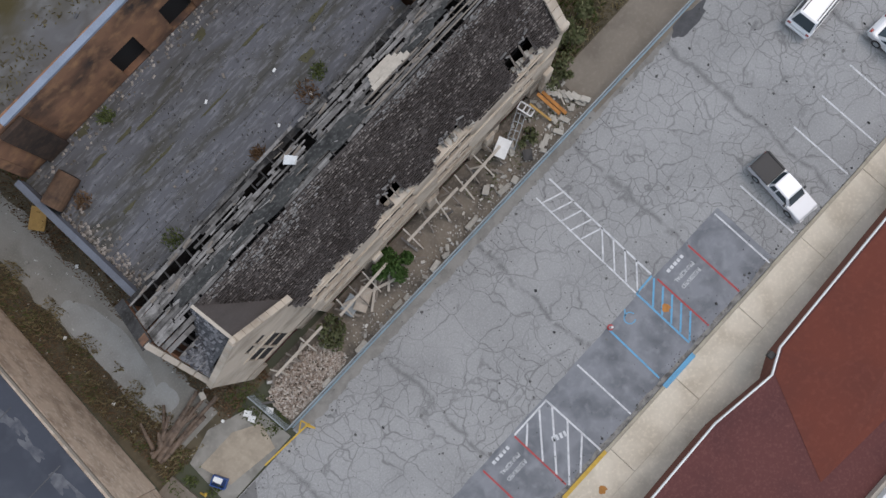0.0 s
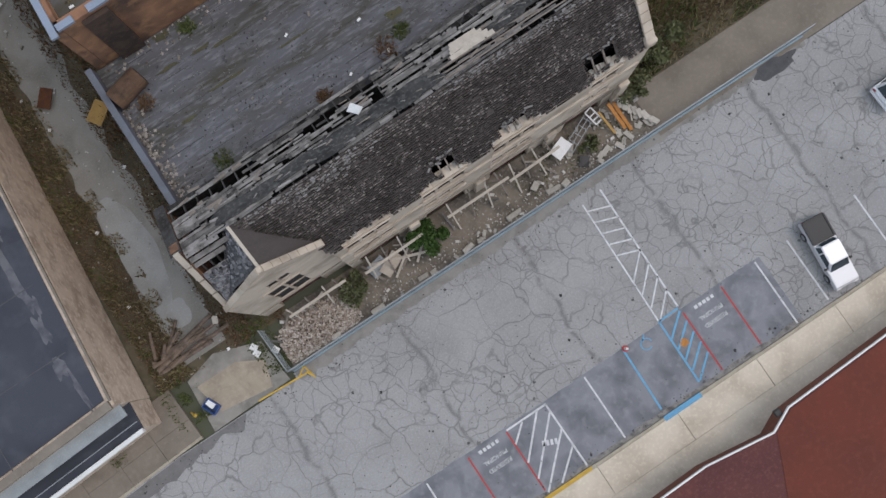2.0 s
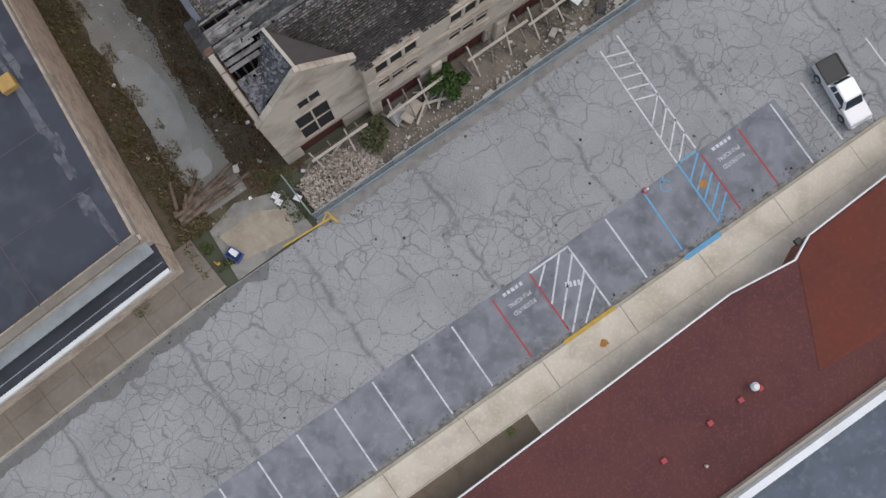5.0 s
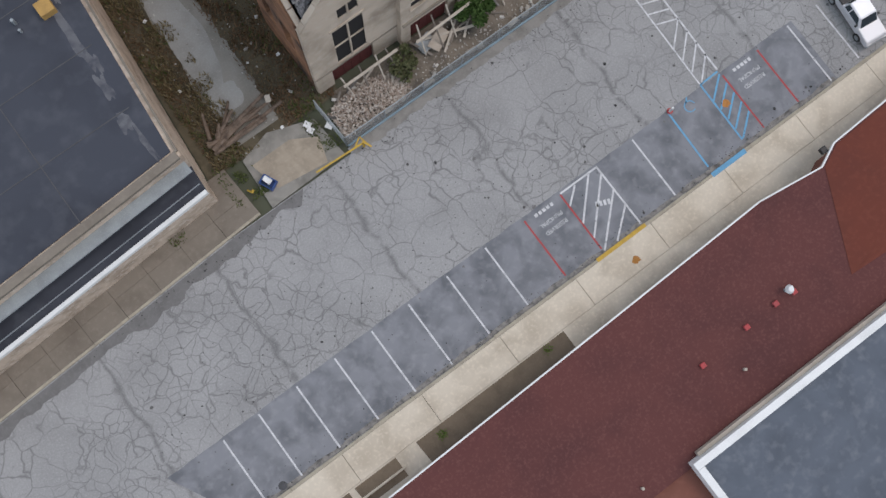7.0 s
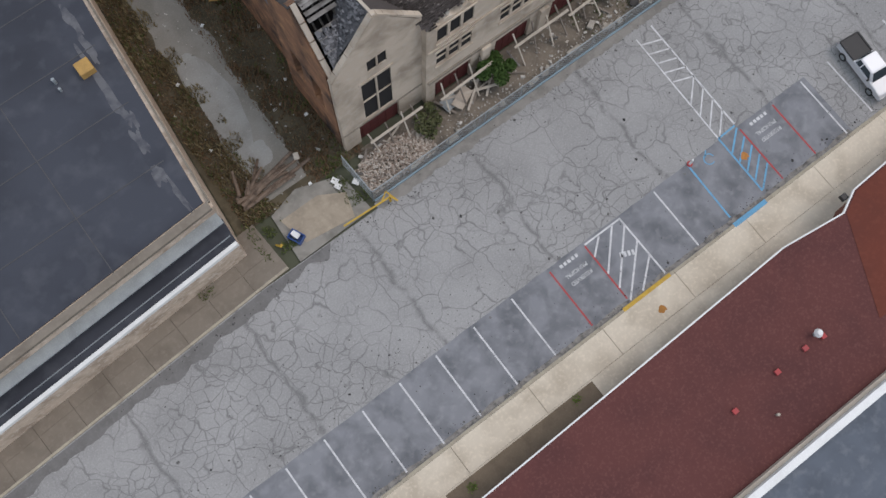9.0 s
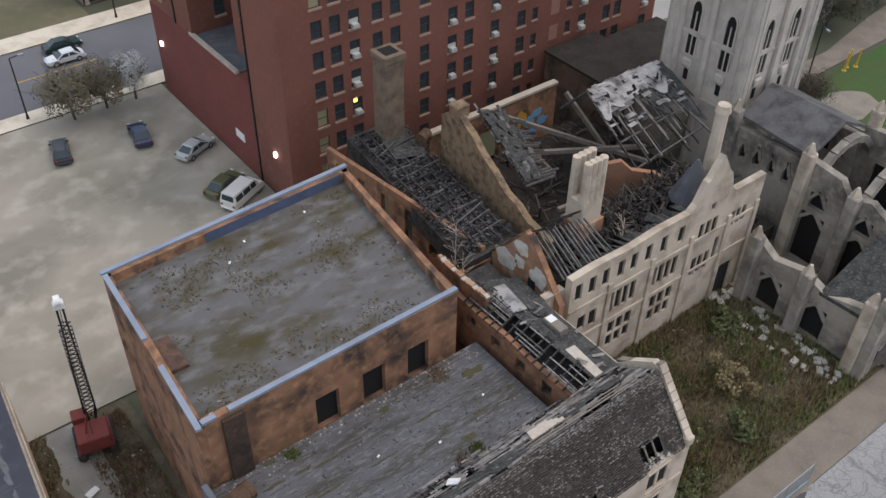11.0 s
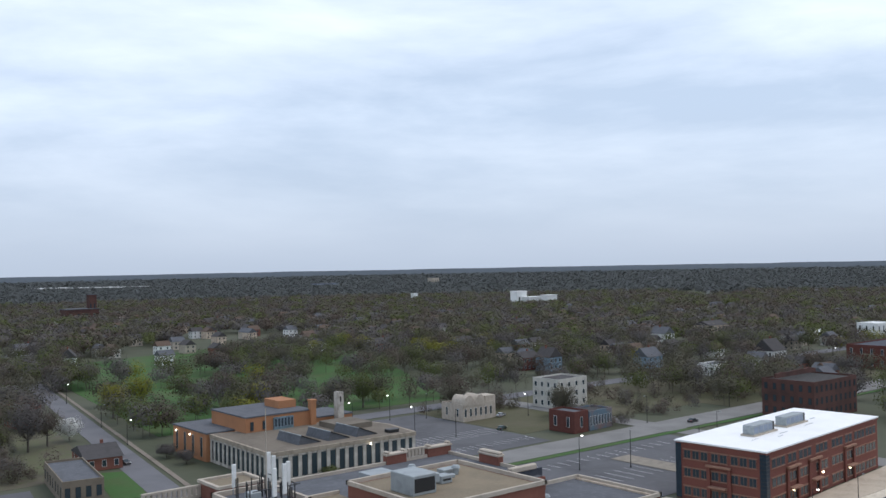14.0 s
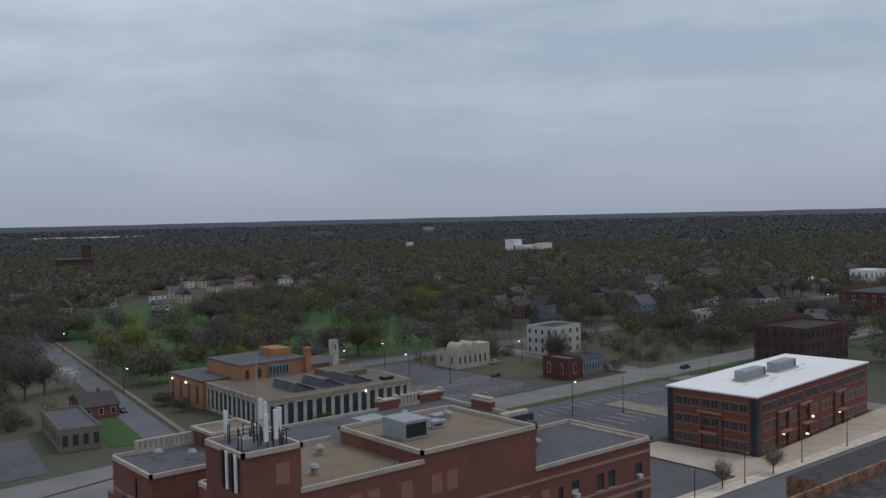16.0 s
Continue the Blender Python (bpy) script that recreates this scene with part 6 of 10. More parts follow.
# ---- flat-roofed stage house between wing and auditorium ----
def flat_roof():
    f = root("flat_roofed_annex", "flat-roofed annex with a weathered grey felt roof", "building")
    part("wall", box(3.9, 24.6, 19.82, 28.58, 0, 9.05), M["brick"], f)
    part("roof", box(4.1, 24.6, 19.84, 28.56, 9.05, 9.2), M["flat_roof"], f, "grey felt roof with moss lines")
    part("parapet", box(3.72, 4.08, 19.7, 28.5, 8.0, 10.1), mat("dull_slate_flashing", (0.13, 0.14, 0.165), 0.8, dark=(0.08, 0.08, 0.09), scale=0.8), f)
    moss = mat("moss", (0.085, 0.08, 0.045), 1, dark=(0.055, 0.052, 0.038), scale=3)
    for i, (x, y, a, b) in enumerate(((7.5, 26.6, 0.8, 0.09), (9.4, 26.5, 0.6, 0.1), (10.8, 26.2, 0.9, 0.08), (9.6, 24.3, 1.2, 0.07), (13.6, 24.2, 1.0, 0.07), (6.8, 23.6, 0.5, 0.1), (16, 27.4, 0.5, 0.2), (8.0, 28.3, 0.4, 0.25), (19, 22.4, 0.6, 0.2), (22.5, 26.5, 0.7, 0.4), (17.8, 25.3, 1.2, 0.07), (21, 23.6, 0.7, 0.16))):
        part("moss", prism(blob(x, y, a, b, 20, 0.9, i), 9.2, 9.22), moss, f)
    # felt seams, grime and ragged moss in the joints
    seam = mat("felt_seam", (0.06, 0.06, 0.062), 0.95, dark=(0.04, 0.04, 0.04), scale=2)
    rg = random.Random(3)
    for i in range(9):
        y = 20.6 + 0.92 * i
        x = 4.3
        while x < 24.2:
            L = rg.uniform(0.8, 3.4)
            if rg.random() < 0.62:
                part("felt_seam", beam((x, y + rg.uniform(-0.02, 0.02), 9.203), (min(24.5, x + L), y + rg.uniform(-0.02, 0.02), 9.203), rg.uniform(0.015, 0.05), 0.012), seam, f)
            x += L + rg.uniform(0.1, 0.6)
    rv, rf = [], []
    for i in range(520):
        x, y = (rg.uniform(4.1, 4.1 + 1.5 * rg.random()), rg.uniform(20, 26)) if i < 260 else (rg.uniform(4.2, 24), 28.5 - 1.1 * rg.random() ** 2)
        q, sz, k = rg.uniform(0, 6.28), rg.uniform(0.03, 0.13), len(rv)
        rv += [(x + sz * math.cos(q + 1.57 * j), y + sz * math.sin(q + 1.57 * j), 9.2 + (0.02 if j % 2 else 0.0)) for j in range(4)] + [(x, y, 9.2 + 0.9 * sz)]
        rf += [(k + j, k + (j + 1) % 4, k + 4) for j in range(4)]
    tagged(part("roof_rubble", mesh_of("roof_rubble", rv, rf, leaf_mat("roof_rubble", (0.10, 0.085, 0.07), (0.42, 0.38, 0.34))), None, f), kind="stuff")
    # sooty brick pier in the corner of the auditorium wall
    part("sooty_pier", box(5.7, 7.1, 28.3, 28.57, 9.2, 14.6, 0.03), mat("sooty_brick", (0.075, 0.05, 0.038), 0.95, dark=(0.035, 0.027, 0.022), scale=0.8, amount=0.9, fine=3, light=(0.16, 0.09, 0.06)), f)
    t = root("rusty_tank", "rusty brown cylindrical tank lying on the roof edge", "tank", (5.1, 26.6, 9.25), 15)
    m = mat("rusty_tank_metal", (0.115, 0.068, 0.042), 0.9, dark=(0.045, 0.03, 0.022), scale=1.6, amount=0.95, fine=5, light=(0.2, 0.12, 0.075))
    part("body", tube((-0.95, 0, 0.6), (0.95, 0, 0.6), 0.62, 0.62, 20), m, t)
    for x in (-0.6, 0.6):
        part("band", tube((x - 0.05, 0, 0.6), (x + 0.05, 0, 0.6), 0.65, 0.65, 20), m, t)
    # black disc on the tank end, painted shade of the hollow
    part("opening", tube((0.94, 0, 0.6), (0.98, 0, 0.6), 0.5, 0.5, 20), M["dark"], t)
    for i in range(40):
        sheet("roof_litter", rg.uniform(5, 24), rg.uniform(20.3, 28.2), rg.uniform(0.1, 0.28), 0.12, 9.25, rg.uniform(0, 90), rg.choice((M["white"], M["tar"], M["greywood"], M["tar"])), "small scrap on the flat roof", "litter")
    gv, gf = [], []
    for i in range(1500):
        x, y, s, q = rg.uniform(4.6, 24.4), 28.4 - 8.2 * rg.random() ** 0.8, rg.uniform(0.015, 0.07), rg.uniform(0, 6.28)
        k = len(gv)
        gv += [(x + s * math.cos(q + 2.1 * j), y + s * math.sin(q + 2.1 * j), 9.212) for j in range(3)] + [(x, y, 9.21 + s)]
        gf += [(k, k + 1, k + 3), (k + 1, k + 2, k + 3), (k + 2, k, k + 3)]
    tagged(part("roof_grit", mesh_of("roof_grit", gv, gf, leaf_mat("roof_grit", (0.03, 0.028, 0.026), (0.3, 0.29, 0.27))), None, f), kind="stuff")
    for i, (x, y, rr, mm) in enumerate(((7.2, 20.7, 0.6, "weedgreen"), (13.5, 20.6, 0.45, "rustgrass"), (17.6, 21.0, 0.7, "rustgrass"), (18.8, 21.4, 0.5, "weedgreen"), (5.4, 25.6, 0.5, "rustgrass"), (9.4, 27.9, 0.5, "weedgreen"), (20.6, 27.6, 0.8, "rustgrass"))):
        wv = []
        for j in range(160):
            q, d = rg.uniform(0, 6.28), rr * rg.random() ** 0.7
            px, py, h2, q2 = x + d * math.cos(q), max(20.1, y + d * math.sin(q)), rg.uniform(0.1, 0.45), rg.uniform(0, 6.28)
            wv += [(px - 0.04, py, 9.2), (px + 0.04, py, 9.2), (px + 0.2 * math.cos(q2), py + 0.2 * math.sin(q2), 9.2 + h2)]
        o = thing("roof_weeds", mesh_of("roof_weeds", wv, [(3 * j, 3 * j + 1, 3 * j + 2) for j in range(160)], M[mm]), None, "dry weeds growing in the flat roof gutter", "weeds", "stuff")
    return f


flat_roof()


# ---- auditorium with mossy flat roof ----
def auditorium():
    a = root("auditorium", "orange brick auditorium with a mossy flat roof", "building")
    rg2 = random.Random(78)
    A, C, D, B = (4.25, 28.6), (22.8, 28.75), (24.6, 44.6), (5.1, 43.9)
    part("roof", prism([(4.5, 28.95), (22.6, 29.1), (24.3, 44.3), (5.3, 43.6)], 13.9, 14.1), M["aud_roof"], a, "grey felt roof with moss")
    south = part("wall", wall_mesh("wall", C[0] - A[0], 14.9, 0.5, [(7.5, 9.2, 9.2, 12.0), (11.0, 12.7, 9.2, 12.0), (14.5, 16.2, 9.2, 12.0)], M["brick"]), M["brick"], a)
    place(south, *A, 0)
    # near-black panels behind the door openings stand for the shade inside
    for x in (11.85, 15.35, 18.85):
        part("doorway", box(x - 0.2, x + 1.8, 28.98, 29.04, 9.2, 12.05), M["dark"], a, "empty doorway, its shade a near-black panel")
    for p, q in ((A, B), (B, D), (D, C)):
        L = math.hypot(q[0] - p[0], q[1] - p[1])
        o = part("wall", box(0, L, -0.45, 0, 0, 14.9) if p != A else box(0, L, -0.5, 0, 0, 14.9), M["brick"], a)
        place(o, p[0], p[1], 0, math.degrees(math.atan2(q[1] - p[1], q[0] - p[0])))
    for p, q, z in (((4.32, 28.3), (4.66, 34.0), 15.0), ((4.84, 36.6), (5.2, 43.62), 15.0), ((5.0, 43.93), (24.7, 44.7), 15.012), ((4.6, 28.68), (5.5, 28.69), 15.006), ((6.3, 28.7), (22.9, 28.85), 15.006)):
        part("coping", beam((p[0], p[1], z), (q[0], q[1], z), 0.36, 0.18), M["steel_blue"], a, "blue-grey metal coping")
    wv = []
    for j in range(5200):
        x, y = rg2.uniform(5.3, 23.6), rg2.uniform(29.4, 43.3)
        if noise.noise(Vector((x * 0.28, y * 0.28, 2))) + 0.4 * noise.noise(Vector((x, y, 4))) < 0.12:
            continue
        q, h2 = rg2.uniform(0, 6.28), rg2.uniform(0.03, 0.2)
        wv += [(x - 0.05, y, 14.1), (x + 0.05, y, 14.1), (x + 0.15 * math.cos(q), y + 0.15 * math.sin(q), 14.1 + h2)]
    tagged(part("roof_moss", mesh_of("roof_moss", wv, [(3 * j, 3 * j + 1, 3 * j + 2) for j in range(len(wv) // 3)], leaf_mat("roof_moss", (0.07, 0.055, 0.025), (0.15, 0.125, 0.06))), None, a, "olive moss and dry weeds on the roof"), kind="stuff")
    for j in range(40):
        x, y, q = rg2.uniform(5.6, 23.4), rg2.uniform(29.5, 43.2), rg2.uniform(0, 180)
        o = part("roof_scrap", box(-0.12, 0.12, -0.07, 0.07, 0, 0.05), rg2.choice((M["white"], M["tar"], M["greywood"], M["tar"])), a)
        o.matrix_basis = pose(x, y, 14.1, 0, 0, q)
    part("inner_parapet", beam((12.4, 43.72, 14.5), (23.8, 44.1, 14.5), 0.06, 0.8), mat("blue_membrane", (0.075, 0.10, 0.165), 0.8, dark=(0.05, 0.055, 0.075), scale=0.8), a, "blue membrane on the inner parapet")
    rg = random.Random(77)
    for i in range(60):
        x, y = rg.uniform(6, 23.0), rg.uniform(30, 43)
        part("moss_patch", prism(blob(x, y, rg.uniform(0.04, 0.16), rg.uniform(0.03, 0.1), 18, 0.9, i), 14.1, 14.12), M["weeds"], a)
    part("hatch", box(5.0, 6.3, 33.8, 36.8, 14.1, 14.4, 0.05), mat("rusty_hatch", (0.13, 0.075, 0.055), 1, dark=(0.06, 0.04, 0.03), scale=1.5, amount=0.9), a, "rusty brown roof hatch")
    return a


auditorium()


# ---- burnt-out middle of the church ----
def ruin():
    r = root("burnt_church_hall", "roofless burnt church hall with charred beams", "church ruin")
    mat("pale_ash", (0.34, 0.33, 0.32), 0.95, dark=(0.13, 0.13, 0.13), scale=1.4, amount=0.9)
    mat("ash_grey", (0.15, 0.142, 0.137), 0.95, dark=(0.05, 0.045, 0.042), scale=1.5, amount=0.9)
    rg = random.Random(55)
    # link wing along the annex: brick wall, bare rafter ends and a torn felt roof
    lw = part("wall", wall_mesh("wall", 13.9, 11.0, 0.4, [(1.0 + 2.6 * k, 1.9 + 2.6 * k, 9.3, 10.4) for k in range(5)], M["brick"], [(0, 11.5), (2.4, 11.2), (4.6, 11.1), (7.5, 11.3), (10.2, 11.05), (13.9, 11.1)]), M["brick"], r)
    place(lw, 25.1, 33.8, 0, -90)
    part("link_floor", box(25.5, 29.9, 20.0, 33.6, 6.0, 10.2), M["burnt"], r)
    part("wall", box(29.6, 30.1, 20.0, 27.0, 0, 10.5), M["limestone"], r)
    V = [(26.7, 18.6, 12.0), (29.95, 18.6, 10.6), (29.95, 26.0, 10.6), (30.3, 30.6, 10.7), (27.0, 31.6, 11.4), (26.5, 27.0, 12.0)]
    part("link_roof", mesh_of("link_roof", V + [(x, y, z - 0.1) for x, y, z in V], [(0, 1, 2, 5), (2, 3, 4, 5), (11, 8, 7, 6), (11, 10, 9, 8)] + [(i, 6 + i, 6 + (i + 1) % 6, (i + 1) % 6) for i in range(6)], M["felt"]), None, r, "torn dark felt roof of the link")
    for k in range(16):
        part("rafter", beam((25.0, 19.8 + 0.72 * k, 11.15), (26.8, 19.8 + 0.72 * k + rg.uniform(-0.1, 0.1), 12.0), 0.09, 0.16), M["burnt"], r, "charred rafter")
    for i in range(12):
        for q in range(3):
            if rg.random() < 0.5:
                continue
            y0 = 19.6 + 3.7 * q
            part("board", beam((25.3 + 0.12 * i, y0, 11.35 + 0.056 * i), (25.3 + 0.12 * i + rg.uniform(-0.1, 0.1), y0 + rg.uniform(1.4, 3.6), 11.38 + 0.056 * i), 0.1, 0.03), M["board"], r)
    roof_z = lambda x: 12.0 - 0.43 * (x - 26.7)
    part("pale_sheet", beam((27.2, 19.6, roof_z(27.2) + 0.08), (27.5, 22.6, roof_z(27.5) + 0.1), 0.9, 0.03), M["paleplank"], r, "pale bare boards")
    part("pale_sheet", beam((27.1, 27.0, roof_z(27.1) + 0.1), (27.8, 30.2, 11.5), 1.1, 0.04), bpy.data.materials["pale_ash"], r, "pale ash-grey sheet")
    for k in range(46):
        x, y, q = rg.uniform(26.6, 29.6), rg.uniform(19, 30.6), rg.uniform(0, 6.28)
        p = Vector((x, y, roof_z(x) + 0.1 - (0.12 * max(0, y - 27))))
        part("debris", beam(p, p + Vector((math.cos(q), math.sin(q), rg.uniform(-0.1, 0.2))) * rg.uniform(0.3, 1.3), rg.uniform(0.06, 0.3), 0.04), rg.choice((M["burnt"], M["felt"], M["board"], M["greywood"])), r)
    part("roof_light", box(28.0, 28.8, 24.0, 25.7, 10.9, 11.75, 0.04), M["greywood"], r)
    part("roof_light_pane", box(28.1, 28.7, 25.0, 25.6, 11.75, 11.79), M["white"], r)
    # west end of the hall: a gable whose inner plaster shows
    pl = mat("flaking_orange_plaster", (0.36, 0.19, 0.11), 0.95, dark=(0.22, 0.13, 0.09), scale=0.5, amount=0.9, fine=0.9, light=(0.52, 0.45, 0.36), fine_amount=0.7)
    o = part("plaster_gable", wall_mesh("plaster_gable", 8.0, 9.4, 0.45, [], pl, [(0, 9.7), (1.0, 10.6), (2.4, 12.3), (3.9, 14.2), (4.3, 14.2), (5.4, 12.9), (6.8, 11.3), (8.0, 9.9)]), None, r, "gable with flaking orange plaster")
    place(o, 31.0, 35.0, 0, -90)
    bare = mat("bare_white_plaster", (0.62, 0.60, 0.55), 0.9, dark=(0.42, 0.36, 0.28), scale=1.2, amount=0.8)
    for k, (y, z, a, b) in enumerate(((32.9, 10.7, 1.2, 0.8), (29.3, 11.1, 0.85, 1.0), (31.3, 12.6, 0.8, 0.6), (28.3, 10.1, 0.5, 0.4), (31.4, 11.3, 0.5, 0.6))):
        part("plaster_patch", prism(blob(0, 0, a, b, 26, 0.5, 3 + k), 0, 0.012), bare, r, "bare white plaster patch").matrix_basis = pose(30.976, y, z, 90, 0, 90)
    # doorway is a black plate on the solid gable, painted shade
    part("doorway", box(30.97, 30.995, 29.6, 30.4, 8.8, 10.5), M["dark"], r)
    for (ya, za), (yb, zb) in (((35.0, 9.78), (31.1, 14.3)), ((30.7, 14.3), (27.0, 10.0))):
        part("brick_edge", beam((31.22, ya, za), (31.22, yb, zb), 0.5, 0.1), bpy.data.materials["orange_brick"], r, "broken orange brick edge")
    part("wall", box(25.7, 26.1, 29.0, 34.6, 0, 12.2), M["brick"], r)
    for k in range(14):
        part("cap_stone", beam((25.9, 29.0 + 0.4 * k, 12.25 + rg.uniform(-0.08, 0.06)), (25.9 + rg.uniform(-0.04, 0.04), 29.37 + 0.4 * k, 12.27 + rg.uniform(-0.06, 0.1)), rg.uniform(0.3, 0.48), 0.14), pl if k % 3 else M["cream"], r)
    part("wall", box(26.1, 31.0, 34.4, 34.8, 0, 9.6), M["brick"], r)
    # bare rafters of the hall roof behind the gable
    for k in range(13):
        x = 31.8 + 0.42 * k
        part("rafter", beam((x, 31.0 + rg.uniform(-0.2, 0.2), 13.8 - 0.08 * k), (x + rg.uniform(-0.15, 0.2), 27.75, 11.6), 0.1, 0.16), bpy.data.materials["ash_grey"], r, "ash-grey bare rafter")
        if k % 2:
            part("rafter", beam((x, 31.0, 13.7), (x + 0.1, 34.0, 10.6 + rg.uniform(0, 1)), 0.1, 0.16), M["burnt"], r, "charred rafter")
    lw = part("wall", wall_mesh("wall", 18.5, 10.6, 0.4, [(1.2 + 2.9 * k, 2.1 + 2.9 * k, 6.5, 9.6) for k in range(6)], M["brick"]), M["brick"], r)
    place(lw, 28.0, 53.2, 0, -83)
    part("link_floor", prism([(28.4, 34.5), (34, 34.5), (35, 54), (30.6, 54)], 8.5, 10.2), M["burnt"], r)
    for k in range(52):
        y = 34.8 + 0.36 * k
        x = 28.2 + 0.12 * (y - 34)
        if rg.random() < 0.6:
            x1 = x + rg.uniform(2.2, 5.2)
            part("joist", beam((x + rg.uniform(0, 0.6), y, 10.5), (x1, y + rg.uniform(-0.8, 0.8), 10.9 + rg.uniform(-0.6, 0.3)), 0.09, 0.16), rg.choice((M["burnt"], M["burnt"], bpy.data.materials["ash_grey"])), r, "charred roof joist")
    for k in range(5):
        part("joist", beam((29 + k, 34.8, 10.75), (31 + k, 53, 10.75 + rg.uniform(-0.4, 0.1)), 0.12, 0.16), M["burnt"], r, "charred roof joist")
    lv, lf = [], []
    for k in range(2600):
        y = rg.uniform(34.9, 53.2)
        x = 28.6 + 0.12 * (y - 34) + 4.9 * rg.random()
        sz, q, n0 = rg.uniform(0.05, 0.24), rg.uniform(0, 6.28), len(lv)
        z = 10.35 + 0.5 * rg.random()
        lv += [(x + sz * math.cos(q + 1.57 * j) * (1 if j % 2 else 0.5), y + sz * math.sin(q + 1.57 * j) * (1 if j % 2 else 0.5), z + rg.uniform(0, 0.12)) for j in range(4)]
        lf.append((n0, n0 + 1, n0 + 2, n0 + 3))
    tagged(part("loose_slate", mesh_of("loose_slate", lv, lf, leaf_mat("burnt_slates", (0.018, 0.017, 0.017), (0.105, 0.1, 0.1))), None, r, "loose burnt slates"), kind="stuff")
    part("felt_sheet", prism([(31.6, 48), (34.4, 47), (35, 51.4), (32.6, 52.4)], 10.8, 10.86), M["felt"], r)
    # brown gable wall
    bg = mat("brown_brick", (0.24, 0.165, 0.10), 0.95, dark=(0.08, 0.058, 0.042), scale=1.4, amount=0.95, fine=5, light=(0.36, 0.27, 0.18), bump=0.8, bump_scale=6)
    o = part("gable_wall", wall_mesh("gable_wall", 15.5, 11.5, 0.6, [], bg, [(0, 10.9), (1.4, 11.2), (3, 11.5), (4.4, 12.1), (6, 12.3), (7.7, 13.2), (9.5, 13.9), (11, 14.9), (12, 15.2), (13.4, 16.2), (14.0, 15.4), (15.5, 14.4)]), None, r, "brown brick gable wall with broken edge")
    place(o, 34.6, 31.4, 0, 84)
    part("gable_cap", box(34.9, 36.3, 44.0, 45.1, 15.4, 16.6, 0.1), bg, r)
    # rafters east of it
    ash = mat("ash_grey_timber", (0.14, 0.132, 0.127), 0.95, dark=(0.045, 0.04, 0.038), scale=1.5, amount=0.9)
    A1, B1, C1, D1 = Vector((37.0, 37.5, 11.9)), Vector((38.5, 45.6, 14.2)), Vector((43.5, 40.0, 8.9)), Vector((46.0, 47.6, 9.4))
    for k in range(24):
        t = k / 23
        p, q = A1.lerp(B1, t), C1.lerp(D1, t)
        if rg.random() < 0.88:
            part("rafter", beam(p, p.lerp(q, rg.uniform(0.6, 1.05)), 0.13, 0.18), ash, r, "ash-grey bare rafter")
    for k in range(70):
        t, s = rg.random(), rg.uniform(0.0, 0.75) * (0.5 + 0.5 * rg.random())
        p = A1.lerp(B1, t).lerp(C1.lerp(D1, t), s) + Vector((0, 0, 0.16))
        e = (B1 - A1).normalized() * rg.uniform(0.4, 1.5)
        part("board", beam(p, p + e + Vector((rg.gauss(0, 0.12), rg.gauss(0, 0.12), rg.uniform(-0.05, 0.25))), rg.uniform(0.15, 0.45), 0.04), rg.choice((M["board"], ash, M["burnt"], M["felt"])), r)
    def torn_sheet(a, b, p, q, depth, lift, material, label, seed):
        """A crumpled, ragged remnant of roofing over the upper part of a fallen slope."""
        V, F, K, J = [], [], 26, 9
        for i in range(K + 1):
            for j in range(J + 1):
                t = i / K
                reach = depth * (0.55 + 0.9 * abs(noise.noise(Vector((t * 4.5, seed, 0.3)))))
                o = a.lerp(b, t).lerp(p.lerp(q, t), reach * j / J)
                V.append(tuple(o + Vector((0, 0, lift + 0.30 * noise.noise(Vector((t * 7, j * 0.5, seed))) + 0.16 * noise.noise(Vector((t * 19, j * 1.3, seed)))))))
        for i in range(K):
            for j in range(J):
                if noise.noise(Vector((i * 0.45, j * 0.6, seed + 4))) > 0.24 + 0.2 * (j < 2):
                    continue
                n0 = i * (J + 1) + j
                F.append((n0, n0 + J + 1, n0 + J + 2, n0 + 1))
        part("torn_roofing", mesh_of("torn_roofing", V, F, material), None, r, label).modifiers.new("thickness", "SOLIDIFY").thickness = 0.05

    torn_sheet(A1, B1, C1, D1, 0.62, 0.32, M["felt"], "torn black roofing on the fallen rafters", 2.0)
    # floor of the burnt hall, side walls
    part("floor", box(36, 60, 28, 52, 0, 3.0), mat("ash_floor", (0.040, 0.034, 0.029), 1, dark=(0.022, 0.02, 0.018), scale=0.4, amount=0.9, fine=3, light=(0.085, 0.07, 0.055)), r, "dark burnt floor with debris")
    part("upper_floor", box(34, 52.5, 28.25, 33.5, 9.2, 9.5), M["burnt"], r)
    for k in range(26):
        x = 33.5 + 0.62 * k
        V = [(x, 27.65, 11.5 + rg.uniform(-0.2, 0.1)), (x + rg.uniform(0.5, 0.62), 27.65, 11.5 + rg.uniform(-0.2, 0.1)), (x + 0.6, 28.6 + rg.uniform(0, 1.6), 10.9 + rg.uniform(-0.7, 0.3)), (x, 28.6 + rg.uniform(0, 1.6), 10.9 + rg.uniform(-0.7, 0.3))]
        part("roof_sheet", mesh_of("roof_sheet", V + [(a, b, z - 0.08) for a, b, z in V], [(0, 1, 2, 3), (7, 6, 5, 4), (0, 4, 5, 1), (1, 5, 6, 2), (2, 6, 7, 3), (3, 7, 4, 0)], M["felt"]), None, r)
    o = part("wall", wall_mesh("wall", 16, 8.8, 0.5, [(6.2, 8.6, 3.0, 7.6)], M["brick"]), M["brick"], r)
    place(o, 38, 51.6, 0)
    part("wall_cap", beam((38, 51.8, 8.9), (54, 51.8, 8.9), 0.7, 0.25), M["cream"], r)
    gr = plain("graffiti_blue", (0.16, 0.33, 0.5), 0.8)
